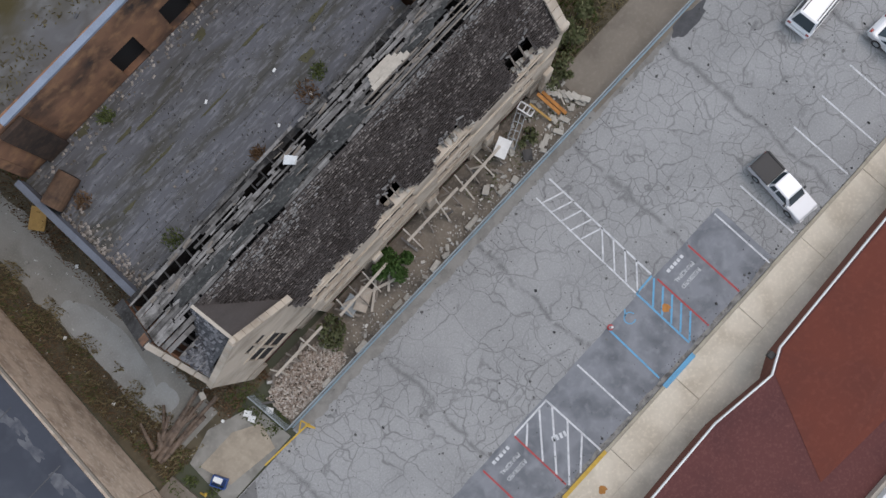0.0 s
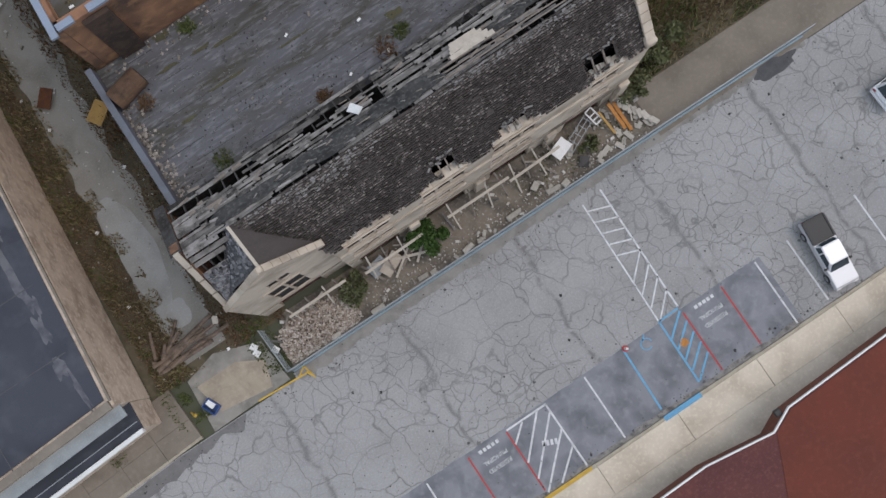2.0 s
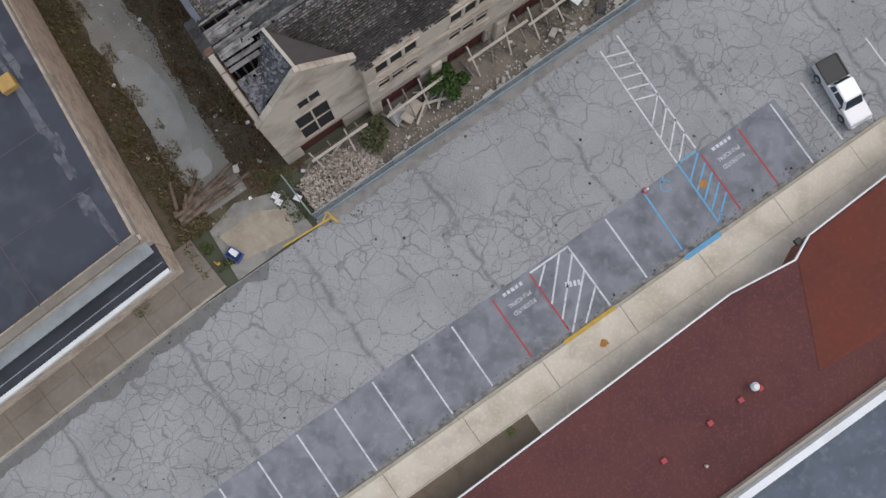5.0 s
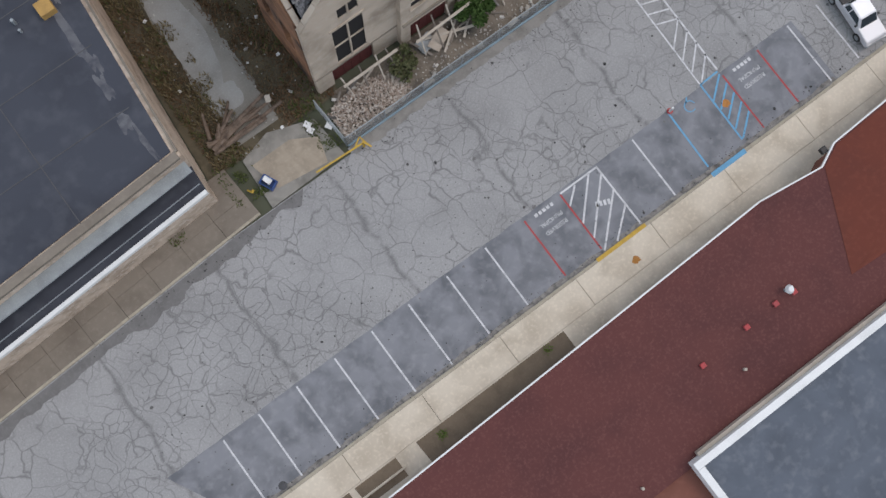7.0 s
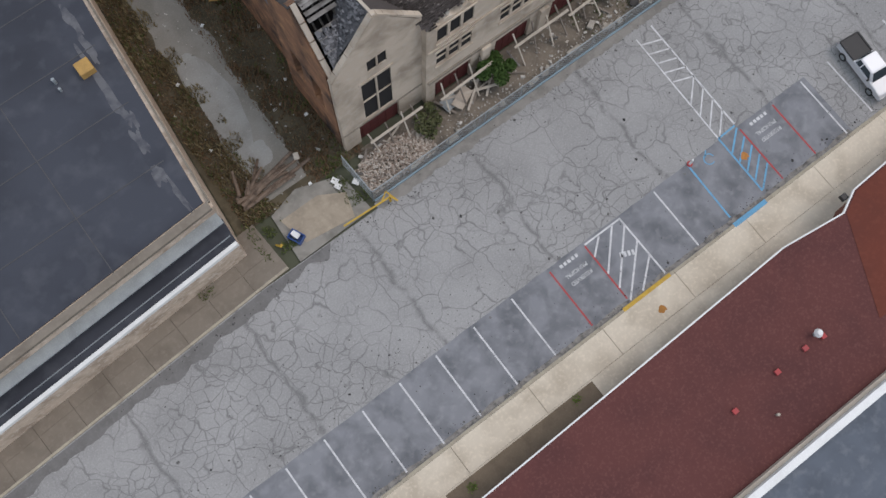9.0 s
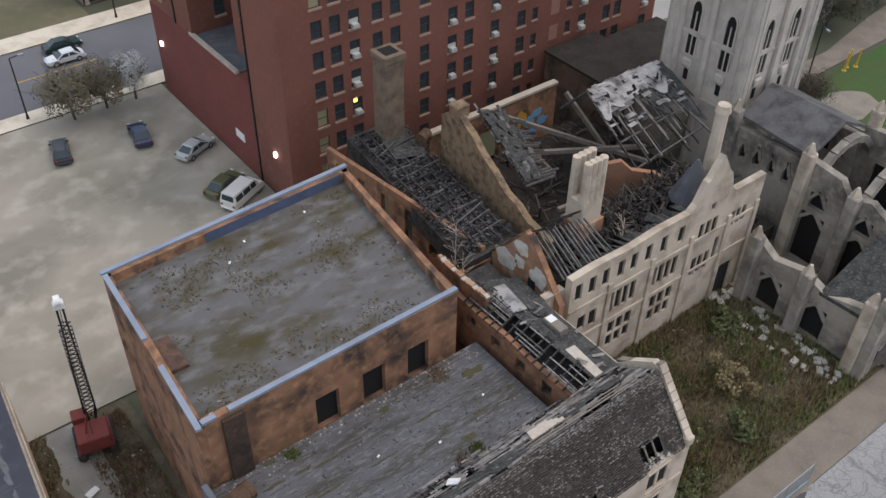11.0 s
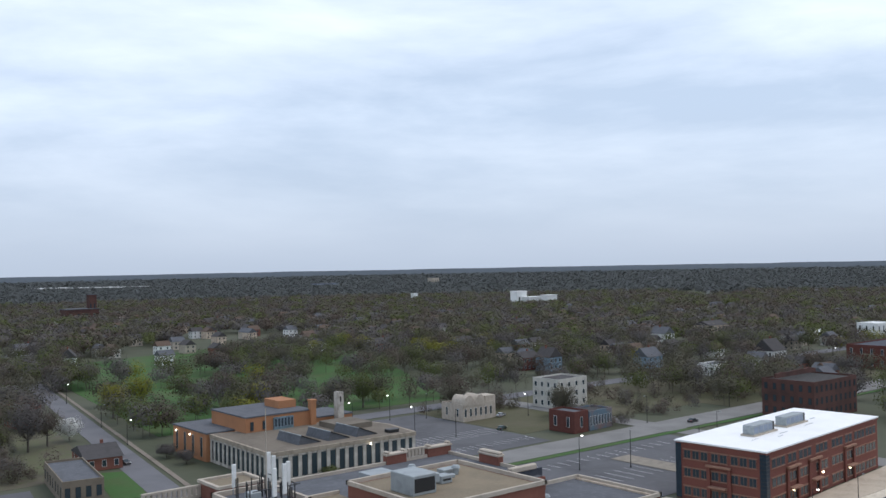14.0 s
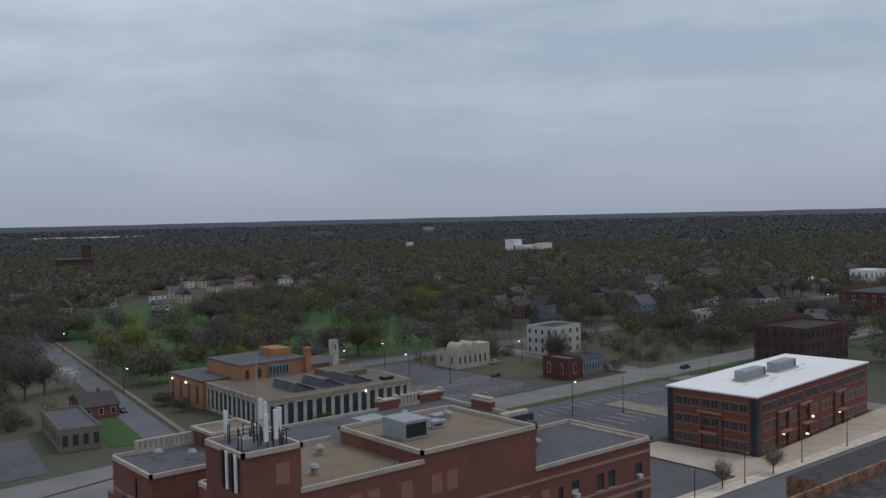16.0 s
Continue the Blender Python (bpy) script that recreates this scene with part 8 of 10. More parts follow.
W_, H_ = 1.12, 1.75
WIN = frame_mesh(W_, H_)
WIN_S = frame_mesh(0.75, 1.35)
PANE = shared("pane", box(-W_ / 2 + 0.05, W_ / 2 - 0.05, 0.15, 0.17, 0.05, H_ - 0.05), GLASS2)
PANE_S = shared("pane", box(-0.33, 0.33, 0.15, 0.17, 0.05, 1.3), GLASS2)
PANE_C = shared("pane", box(-W_ / 2 + 0.05, W_ / 2 - 0.05, 0.15, 0.17, 0.05, H_ - 0.05), CURTAIN)
SILL = shared("sill", box(-W_ / 2 - 0.12, W_ / 2 + 0.12, -0.10, 0.2, -0.24, -0.005, 0.02), M["sill"])
SILL_S = shared("sill", box(-0.46, 0.46, -0.08, 0.2, -0.2, -0.005, 0.02), M["sill"])
AC = shared("air_conditioner", box(-0.33, 0.33, -0.42, 0.12, 0, 0.44, 0.03), ACW)
ACP = shared("air_conditioner_panel", box(-0.48, 0.48, 0.06, 0.13, 0.44, 0.85), ACW)
BLIND = shared("bricked_window", box(-0.62, 0.62, -0.03, -0.003, 0, 1.7), M["hotel_pale"])
LIT = lamp_mat("lit_window", (1.0, 0.62, 0.12), 2.5)


def hotel():
    h = root("brick_hotel", "tall red-brown brick hotel with stone bands and window air conditioners", "building")
    rg = random.Random(71)
    X0, X1, Y0 = 27.6, 76.9, 59.3
    rows = [27.1 - 2.98 * i for i in range(9)]
    cols = [(31.4, "c"), (33.3, "n"), (35.3, "a"), (37.8, "n"), (39.8, "n"), (43.2, "n"), (46.6, "a"), (48.7, "n"), (52.1, "a"), (55.7, "n"), (57.6, "s"), (60.5, "b"), (62.6, "s"), (64.8, "a"), (68.6, "n"), (70.4, "n"), (74.9, "a")]
    holes = []
    for x, k in cols:
        for i, z in enumerate(rows):
            if k == "b" or (k == "s" and i < 1 and x < 60):
                continue
            w, hh = (0.75, 1.35) if k == "s" else (W_, H_)
            holes.append((x - X0 - w / 2, x - X0 + w / 2, z - hh / 2, z + hh / 2))
    south = part("wall", wall_mesh("wall", X1 - X0, 30.2, 0.45, holes, M["hotel"]), M["hotel"], h)
    place(south, X0, Y0, 0)
    for x, k in cols:
        for i, z in enumerate(rows):
            hh = 1.35 if k == "s" else H_
            m = pose(x, Y0, z - hh / 2)
            if k == "b" or (k == "s" and i < 1 and x < 60):
                child("bricked_window", BLIND, h, pose(x, Y0, z - 0.85), "pinkish bricked-up window")
                continue
            s = k == "s"
            w = child("window", WIN_S if s else WIN, h, m)
            child("pane", PANE_S if s else (PANE_C if k == "c" and rg.random() < 0.75 else PANE), w, Matrix())
            child("sill", SILL_S if s else SILL, w, Matrix())
            if k == "a" and rg.random() < 0.93:
                child("air_conditioner", AC, w, pose(0, 0, 0.06), "off-white window air conditioner")
                if rg.random() < 0.35:
                    child("air_conditioner_panel", ACP, w, Matrix())
    # upper blind windows
    for x in (31.4, 33.6, 35.4, 37.8, 39.7, 43.2, 46.6, 48.4):
        child("bricked_window", BLIND, h, pose(x, Y0, 30.6), "pinkish bricked-up window")
    child("bricked_window", BLIND, h, pose(31.0, Y0, 34.6), "pinkish bricked-up window")
    for z, t in ((28.9, 0.28), (26.0 - 0.15, 0.22), (24.9, 0.34)):
        part("stone_band", box(X0 - 0.05, X1, Y0 - 0.07, Y0 - 0.003, z, z + t), M["band"], h)
        part("stone_band", box(X0 - 0.07, X0 - 0.003, Y0, 65.6, z, z + t), M["band"], h)
    # bodies above and behind
    part("upper_wall", box(32.7, 45.0, Y0 + 0.003, Y0 + 0.45, 30.2, 33.5), M["hotel"], h)
    part("block_wall", box(45.0, 59.2, Y0 - 0.004, 72.6, 30.2, 34.3), M["hotel"], h)
    part("mast_tower", box(X0, 32.7, Y0 + 0.002, 66.0, 30.2, 37.2), M["hotel"], h)
    # core and backing coloured dark to stand for unlit rooms
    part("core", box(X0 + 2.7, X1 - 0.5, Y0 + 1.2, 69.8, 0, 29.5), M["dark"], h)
    part("room_backing", box(X0 + 0.4, X1 - 0.4, Y0 + 0.9, Y0 + 1.0, 0, 29.8), mat("painted_dim_rooms", (0.06, 0.055, 0.05), 1, scale=0.3), h)
    part("west_wall", box(X0, X0 + 0.45, Y0 + 0.46, 66.0, 0, 30.2), M["hotel"], h)
    part("east_wall", box(X1 - 0.45, X1, Y0 + 0.46, 71.5, 0, 30.2), M["sandbrick"], h, "sandy brick side wall")
    # west side: wings round a light court, low red-painted block
    red = mat("red_painted_wall", (0.18, 0.056, 0.046), 0.9, dark=(0.135, 0.046, 0.04), scale=0.3, fine=2)
    part("low_block", box(X0 - 0.04, 40, 66.0, 88.2, 0, 10.9), red, h, "red painted lower wall")
    part("coping", box(X0 - 0.1, X0 + 0.3, 68.5, 78.5, 10.9, 11.2), M["cream"], h, "cream coping")
    part("court_roof", box(X0 + 0.3, 36, 68.5, 78.0, 10.9, 11.0), M["grey_roof"], h)
    part("wing", box(X0 + 2.2, 46, 66.0, 72.4, 10.9, 31.9), M["hotel"], h)
    part("north_wing", box(X0 + 0.03, 44, 78.0, 88.0, 10.9, 31.7), M["hotel"], h)
    part("court_back", box(37, 46, 72.4, 78.0, 10.9, 31.0), M["hotel"], h)
    part("main_body", box(44.0, 70.0, 70.0, 87.6, 0, 31.6), M["hotel"], h)
    part("downpipe", box(X0 - 0.12, X0 - 0.005, 65.7, 65.95, 0, 30.5), M["black"], h, "dark downpipe")
    part("downpipe", box(X0 + 2.0, X0 + 2.19, 66.6, 66.9, 11, 31), M["black"], h)
    part("downpipe", box(X0 - 0.1, X0 + 0.02, 81.6, 81.9, 10.9, 31), M["black"], h)
    part("sign_board", box(X0 - 0.12, X0 - 0.045, 68.6, 70.4, 3.0, 3.9), M["white"], h)
    for y, z in ((86.6, 6.2), (62.0, 5.0)):
        part("wall_lamp", box(X0 - 0.3, X0 - 0.05, y - 0.18, y + 0.18, z, z + 0.5, 0.03), lamp_mat("wall_lamp_glass", (1, 0.98, 0.92), 6.0), h)
    for i in range(6):
        z = 28.2 - 2.98 * i
        for x0, y0, rz in ((31.0, 78.0 - 0.0, 0), (X0 + 0.03, 84.8, -90), (X0 + 2.2, 69.8, -90)):
            w = child("window", WIN, h, pose(x0 + (0 if rz == 0 else 0), y0, z - 0.9, 0, 0, rz) @ pose(0, -0.19, 0))
            child("pane", PANE, w, Matrix())
            child("sill", SILL, w, Matrix())
    for z, t in ((28.9 - 0.2, 0.3), (24.7, 0.34)):
        part("stone_band", box(X0 - 0.04, X0 + 0.027, 78.0, 88.0, z, z + t), M["band"], h)
        part("stone_band", box(X0 + 0.03, 37, 77.93, 77.997, z, z + t), M["band"], h)
        part("stone_band", box(X0 + 2.13, X0 + 2.197, 66.0, 72.4, z, z + t), M["band"], h)
    # roofs and copings
    tan = M["sand_roof"]
    part("mech_roof", box(45.4, 58.8, Y0 + 0.3, 72.2, 34.3, 34.35), tan, h, "tan gravel roof")
    part("low_roof", box(32.9, 45.0, Y0 + 0.46, 74.5, 33.0, 33.05), tan, h, "tan gravel roof")
    part("low_roof_body", box(32.7, 45.0, Y0 + 0.46, 74.6, 30.2, 33.0), M["hotel"], h)
    part("mast_roof", box(X0 + 0.3, 32.4, Y0 + 0.3, 65.7, 37.2, 37.25), M["grey_roof"], h)
    part("east_roof", box(59.2, X1 - 0.3, Y0 + 0.46, 71.4, 29.9, 30.0), M["grey_roof"], h, "grey felt roof")
    part("north_roof", box(44.2, 69.8, 70.2, 87.4, 31.6, 31.65), M["grey_roof"], h, "grey felt roof")
    part("wing_roof", box(X0 + 0.3, 43.8, 78.2, 87.8, 31.7, 31.75), M["grey_roof"], h)
    part("wing_roof", box(X0 + 2.4, 45.8, 66.2, 72.2, 31.9, 31.95), M["grey_roof"], h)
    cop = [((X0, Y0), (32.7, Y0), 37.2), ((32.7, Y0), (32.7, 66), 37.2), ((X0, 66), (32.7, 66), 37.2), ((X0, Y0), (X0, 66), 37.2),
           ((32.7, Y0), (45, Y0), 33.5), ((45, Y0), (59.2, Y0), 34.3), ((59.2, Y0), (59.2, 72.6), 34.3), ((45, 72.6), (59.2, 72.6), 34.3), ((45, Y0), (45, 72.6), 34.3),
           ((59.2, Y0), (X1, Y0), 30.1), ((X1, Y0), (X1, 71.5), 30.1), ((70, 71.5), (X1, 71.5), 30.1), ((X0, 78), (X0, 88), 31.7), ((X0, 88), (44, 88), 31.7), ((X0, 78), (37, 78), 31.7),
           ((X0 + 2.2, 66), (X0 + 2.2, 72.4), 31.9), ((X0 + 2.2, 72.4), (37, 72.4), 31.9), ((44, 87.6), (70, 87.6), 31.6), ((70, 71.5), (70, 87.6), 31.6), ((32.9, 74.5), (45, 74.5), 33.0)]
    for (ax, ay), (bx, by), z in cop:
        part("coping", box(min(ax, bx) - 0.14, max(ax, bx) + 0.14, min(ay, by) - 0.14, max(ay, by) + 0.14, z + 0.012, z + 0.42), M["cream"], h, "cream stone coping")
    # ornamental parapets on the north side
    for x0, x1, y0, y1 in ((38, 41.5, 87.5, 88.3), (60.2, 63.2, 87.3, 88.1), (66.6, 70.3, 87.3, 88.1), (69.6, 70.4, 77.5, 81.0)):
        p = part("parapet_block", box(x0, x1, y0, y1, 31.6, 32.7), M["hotel"], h)
        part("parapet_cap", box(x0 - 0.15, x1 + 0.15, y0 - 0.1, y1 + 0.1, 32.7, 32.95, 0.04), M["cream"], p)
        for x in (x0, x1 - 0.5):
            part("scroll", box(x, x + 0.5, y0 - 0.05, y1 + 0.05, 32.95, 33.25, 0.12), M["cream"], p)
    for x0, x1, y in ((30, 37.5, 88.0), (63.6, 66.4, 87.6)):
        k = int((x1 - x0) / 0.55)
        for i in range(k):
            part("baluster", box(x0 + 0.55 * i, x0 + 0.55 * i + 0.34, y - 0.15, y + 0.15, 32.1, 32.9), M["cream"], h)
        part("balustrade_rail", box(x0, x1, y - 0.2, y + 0.2, 32.9, 33.1), M["cream"], h)
    part("dark_screen", box(62.5, 70.5, 71.0, 71.3, 30.0, 32.4), M["black_roof"], h)
    part("screen_cap", box(65.5, 69.5, 70.8, 71.5, 32.4, 33.0, 0.1), M["cream"], h)
    part("side_tower", box(36.4, 41.6, 83.6, 88.2, 31.0, 33.3), M["hotel"], h)
    part("side_tower_roof", box(36.7, 41.3, 83.9, 87.9, 33.3, 33.34), tan, h)
    for q in ((36.2, 41.8, 83.4, 83.8), (36.2, 41.8, 88.0, 88.4), (36.2, 36.6, 83.8, 88.0), (41.4, 41.8, 83.8, 88.0)):
        part("side_tower_cap", box(*q, 33.3, 33.6), M["cream"], h)
    part("louvre_block", box(59.3, 61.8, 62.5, 66.5, 30.0, 33.2), M["black_roof"], h)
    for k in range(5):
        part("louvre", box(59.35, 61.75, 62.42, 62.496, 30.4 + 0.55 * k, 30.6 + 0.55 * k), M["metal"], h)
    # air handling plant
    for x0, x1, y0, y1, z0, hh in ((46.6, 49.4, 64.0, 67.6, 34.35, 1.9), (48.0, 51.0, 72.9, 75.2, 31.7, 3.0), (51.6, 53.0, 66, 67.2, 34.35, 0.8)):
        u = part("air_handler", box(x0, x1, y0, y1, z0, z0 + hh, 0.06), M["metal"], h, "grey rooftop air handler")
        part("grille", box(x0 + 0.2, x1 - 0.2, y0 - 0.03, y0 - 0.002, z0 + 0.3, z0 + hh - 0.3), M["black"], u)
        part("hood", box(x1 + 0.01, x1 + 0.7, y0 + 0.3, y1 - 0.3, z0 + hh * 0.4, z0 + hh * 0.9, 0.1), M["metal"], u)
    for x, y, z in ((37.0, 64.5, 33.05), (41, 70, 33.05), (55.5, 68.5, 34.35), (52, 79, 31.65), (60, 82, 31.65), (33.5, 82, 31.75), (31, 84.5, 31.75), (66, 66, 30.0)):
        v = part("roof_vent", tube((x, y, z), (x, y, z + 0.7), 0.3, 0.3, 12), M["metal"], h)
        part("vent_cap", tube((x, y, z + 0.7), (x, y, z + 0.95), 0.5, 0.35, 12), M["metal"], v)
    part("skylight", box(54.5, 56.6, 69.2, 70.4, 34.35, 34.8, 0.05), M["metal"], h)
    # antennas on the mast tower
    for i, (x, y, t) in enumerate(((31.0, 60.2, 2.4), (31.9, 61.2, 2.3), (31.9, 63.6, 2.4), (30.0, 60.0, 2.2), (32.3, 65.2, 2.4), (29.0, 65.0, 1.9))):
        a = part("panel_antenna", box(x - 0.17, x + 0.17, y - 0.1, y + 0.1, 38.0, 38.0 + t, 0.03), M["white"], h, "white panel antenna")
        part("antenna_pole", tube((x, y + 0.2, 37.2), (x, y + 0.2, 38.0 + t), 0.05), M["metal"], a)
    for k in range(4):
        a = part("panel_antenna", box(X0 - 0.3, X0 - 0.15, 60.0 + 0.75 * k, 60.35 + 0.75 * k, 34.4, 37.4, 0.03), M["white"] if k % 2 == 0 else M["black"], h, "panel antenna on the tower wall")
    for k in range(26):
        x, y = rg.uniform(28.2, 32.2), rg.uniform(60, 65.4)
        part("equipment_pipe", tube((x, y, 37.2), (x, y, 38.2 + rg.random()), 0.05), M["black"], h)
    part("equipment_box", box(28.6, 29.6, 61.4, 62.4, 37.25, 38.2, 0.04), M["metal"], h)
    part("frame_rail", beam((28.2, 60.2, 38.6), (32.4, 60.2, 38.6), 0.06), M["black"], h)
    part("frame_rail", beam((32.2, 60.2, 38.6), (32.2, 65.4, 38.6), 0.06), M["black"], h)
    part("whip_antenna", tube((30.9, 63.0, 37.2), (30.9, 63.0, 44.5), 0.07, 0.03), M["cream"], h, "tall thin whip antenna")
    for k in range(5):
        part("cable_tray", beam((41.2 + 0.5 * k, 60.6, 33.1), (41.2 + 0.5 * k, 60.6, 34.0), 0.05), M["metal"], h)
    w = child("lit_pane", shared("lit_pane", box(-0.2, 0.2, -0.02, 0.0, 0, 0.5), LIT), h, pose(35.1, Y0 + 0.1, 9.6))
    return h


hotel()

# ---- streets, lots and buildings beyond ----
def flat(name, pts, z, material, label, category="road"):
    return thing(name, prism(pts, z - 0.05, z), material, label, category, "structure")


flat("gravel_lot", [(-30, 47.2), (27.5, 47.2), (27.5, 89.6), (-30, 89.6)], 0.0, M["gravel"], "pale gravel parking lot with worn patches", "parking lot")
flat("street", [(-300, 92.5), (110, 92.5), (120, 88.5), (700, 88.5), (700, 98.5), (120, 98.5), (108, 107), (-300, 107)], 0.0, M["road"], "grey asphalt street", "road")
flat("pavement", [(-300, 89.7), (110, 89.7), (110, 92.4), (-300, 92.4)], 0.1, M["concrete"], "pale concrete pavement", "pavement")
flat("pavement", [(-300, 107.1), (108, 107.1), (120, 98.6), (700, 98.6), (700, 102), (121, 102), (110, 111), (-300, 111)], 0.1, M["concrete"], "pale concrete pavement", "pavement")
for x0, x1 in ((-6, 4), (14, 24), (60, 70)):
    stripe(x0, 99.5, x1, 99.5, 0.2, M["yellowpaint"], "yellow street centre line")
AV = lambda y: 85.0 + 0.15 * (y - 235)
flat("avenue", [(AV(111), 111), (AV(111) + 8.5, 111), (AV(600) + 8.5, 600), (AV(600), 600)], 0.012, M["road"], "grey avenue running away to the north", "road")
flat("pavement", [(AV(111) + 10, 111), (AV(111) + 11.5, 111), (AV(600) + 11.5, 600), (AV(600) + 10, 600)], 0.08, M["old_concrete"], "pale pavement along the avenue", "pavement")
vac = mat("vacant_brown_grass", (0.15, 0.135, 0.085), 1, dark=(0.09, 0.09, 0.05), scale=0.06, amount=0.9, fine=0.5, light=(0.24, 0.21, 0.15), bump=0)
flat("vacant_lot", [(-120, 111.2), (27.5, 111.2), (27.5, 180), (-120, 180)], -0.01, vac, "vacant lot of dry brown grass", "ground")
flat("yard", [(42, 111.2), (64, 111.2), (72, 188), (42, 188)], -0.012, M["lot"], "grey asphalt yard", "parking lot")
flat("street", [(-200, 176), (40, 188.5), (67, 195.5), (79, 198), (80, 207), (70, 205.5), (40, 202), (-200, 192)], 0.02, mat("pale_road", (0.2, 0.195, 0.187), 0.9, scale=0.1), "pale side street", "road")
flat("paved_yard", [(-40, 142), (27.6, 142), (66.5, 142), (72, 188), (69, 194.5), (40, 187.6), (-40, 183.6)], 0.006, bpy.data.materials["pale_road"], "pale paved yard behind the shop", "parking lot")
flat("parking_lot", [(5, 206), (55.5, 208.6), (61.6, 247), (15, 250)], -0.008, M["lot"], "asphalt parking lot behind a low fence", "parking lot")
flat("lawn", [(74, 222), (82, 220), (89.5, 252), (80.5, 256)], -0.006, M["grass"], "green grass patch beside the shop", "lawn")
flat("street", [(150, 186), (700, 182), (700, 198), (150, 199)], 0.018, bpy.data.materials["pale_road"], "pale concrete street", "road")
flat("street", [(118, 276), (600, 276), (600, 287), (118, 287)], 0.024, M["road"], "grey side street", "road")
flat("street", [(240, 102), (250, 102), (254, 276), (244, 276)], 0.03, bpy.data.materials["pale_road"], "pale side street", "road")
flat("parking_lot", [(156, 201), (204, 201), (206, 272), (158, 272)], -0.03, M["lot"], "asphalt parking lot behind the office", "parking lot")
flat("parking_lot", [(122, 104), (160, 104), (160, 135), (122, 135)], -0.025, M["lot"], "asphalt parking lot", "parking lot")
flat("parking_lot", [(160, 134), (238, 134), (238, 182), (160, 184)], -0.02, M["lot"], "large asphalt parking lot", "parking lot")
for i in range(16):
    stripe(164 + 2.6 * i, 207, 164 + 2.6 * i, 212, 0.16, M["roadpaint"], "white parking bay line")
    stripe(164 + 2.6 * i, 222, 164 + 2.6 * i, 232, 0.16, M["roadpaint"], "white parking bay line")
    stripe(166 + 4 * i, 172, 166 + 4 * i, 177, 0.18, M["roadpaint"], "white parking bay line")
    stripe(166 + 4 * i, 150, 166 + 4 * i, 160, 0.18, M["roadpaint"], "white parking bay line")
flat("planted_island", [(196, 140), (204, 140), (204, 170), (196, 170)], 0.12, M["dirt"], "bare planted island in the parking lot", "planting bed")
flat("street_strip", [(160, 182.5), (420, 180), (420, 182), (160, 185.5)], 0.1, M["grass"], "grass verge along the street", "ground")
flat("office_pavement", [(121.2, 102.1), (300, 102.1), (300, 118), (238, 113.4), (177, 108.4), (173, 133), (161, 133), (161, 103.6), (121.2, 103.6)], 0.11, mat("tan_concrete", (0.48, 0.41, 0.32), 0.9, dark=(0.36, 0.3, 0.235), scale=0.2, amount=0.8, fine=1.5), "tan concrete pavement round the office block", "pavement")
flat("plaza", [(77, 60), (121, 60), (121, 88), (77, 88)], 0.02, M["concrete"], "pale paved court east of the hotel", "pavement")
flat("park_lawn", [(116, 298), (240, 296), (330, 480), (330, 620), (146, 560)], -0.06, M["grass"], "green park lawn", "lawn")
flat("house_lawn", [(45, 252), (80, 252), (88, 296), (98, 370), (40, 330)], -0.055, mat("patchy_spring_lawn", (0.105, 0.105, 0.06), 1, dark=(0.10, 0.085, 0.065), scale=0.05, amount=0.95, fine=0.3, light=(0.09, 0.13, 0.045), fine_amount=0.6), "patchy house lawns", "lawn")
flat("lawn", [(206, 215), (300, 215), (300, 274), (206, 274)], -0.05, mat("patchy_grass", (0.08, 0.08, 0.042), 1, dark=(0.11, 0.095, 0.065), scale=0.04, amount=0.9, fine=0.4), "patchy grass lots", "lawn")
flat("lawn", [(300, 200), (560, 200), (560, 275), (300, 275)], -0.045, bpy.data.materials["patchy_grass"], "patchy grass lots", "lawn")
flat("play_lawn", [(74, 20), (160, 20), (160, 44.4), (74, 44.4)], 0.02, M["grass"], "mown green playground lawn", "lawn")
flat("alley_path", [(70, 44.6), (104, 45.2), (160, 46.5), (160, 56), (111, 50.2), (98, 47.8), (70, 48)], 0.03, M["old_concrete"], "pale concrete side road", "road")
flat("play_area", blob(88.8, 38.6, 4.6, 2.6, 24, 0.2), 0.05, M["dirt"], "brown playground surface", "ground")


def rows_of_windows(b, x, y, rz, n, step, z0, w, hh, frame_m, proud=0.05, off=0.0, pane=None, rim=0.08):
    fr = bmesh.new()
    add_box(fr, -w / 2 - 0.08, w / 2 + 0.08, -proud, -0.004, -rim, hh + rim)
    fm = shared("window", fr, frame_m)
    pm = shared("pane", box(-w / 2, w / 2, -proud - 0.02, -proud - 0.002, 0, hh), pane or M["glass"])
    for i in range(n):
        m = pose(x, y, z0, 0, 0, rz) @ pose(off + step * (i + 0.5), 0, 0)
        o = child("window", fm, b, m)
        child("pane", pm, o, Matrix())


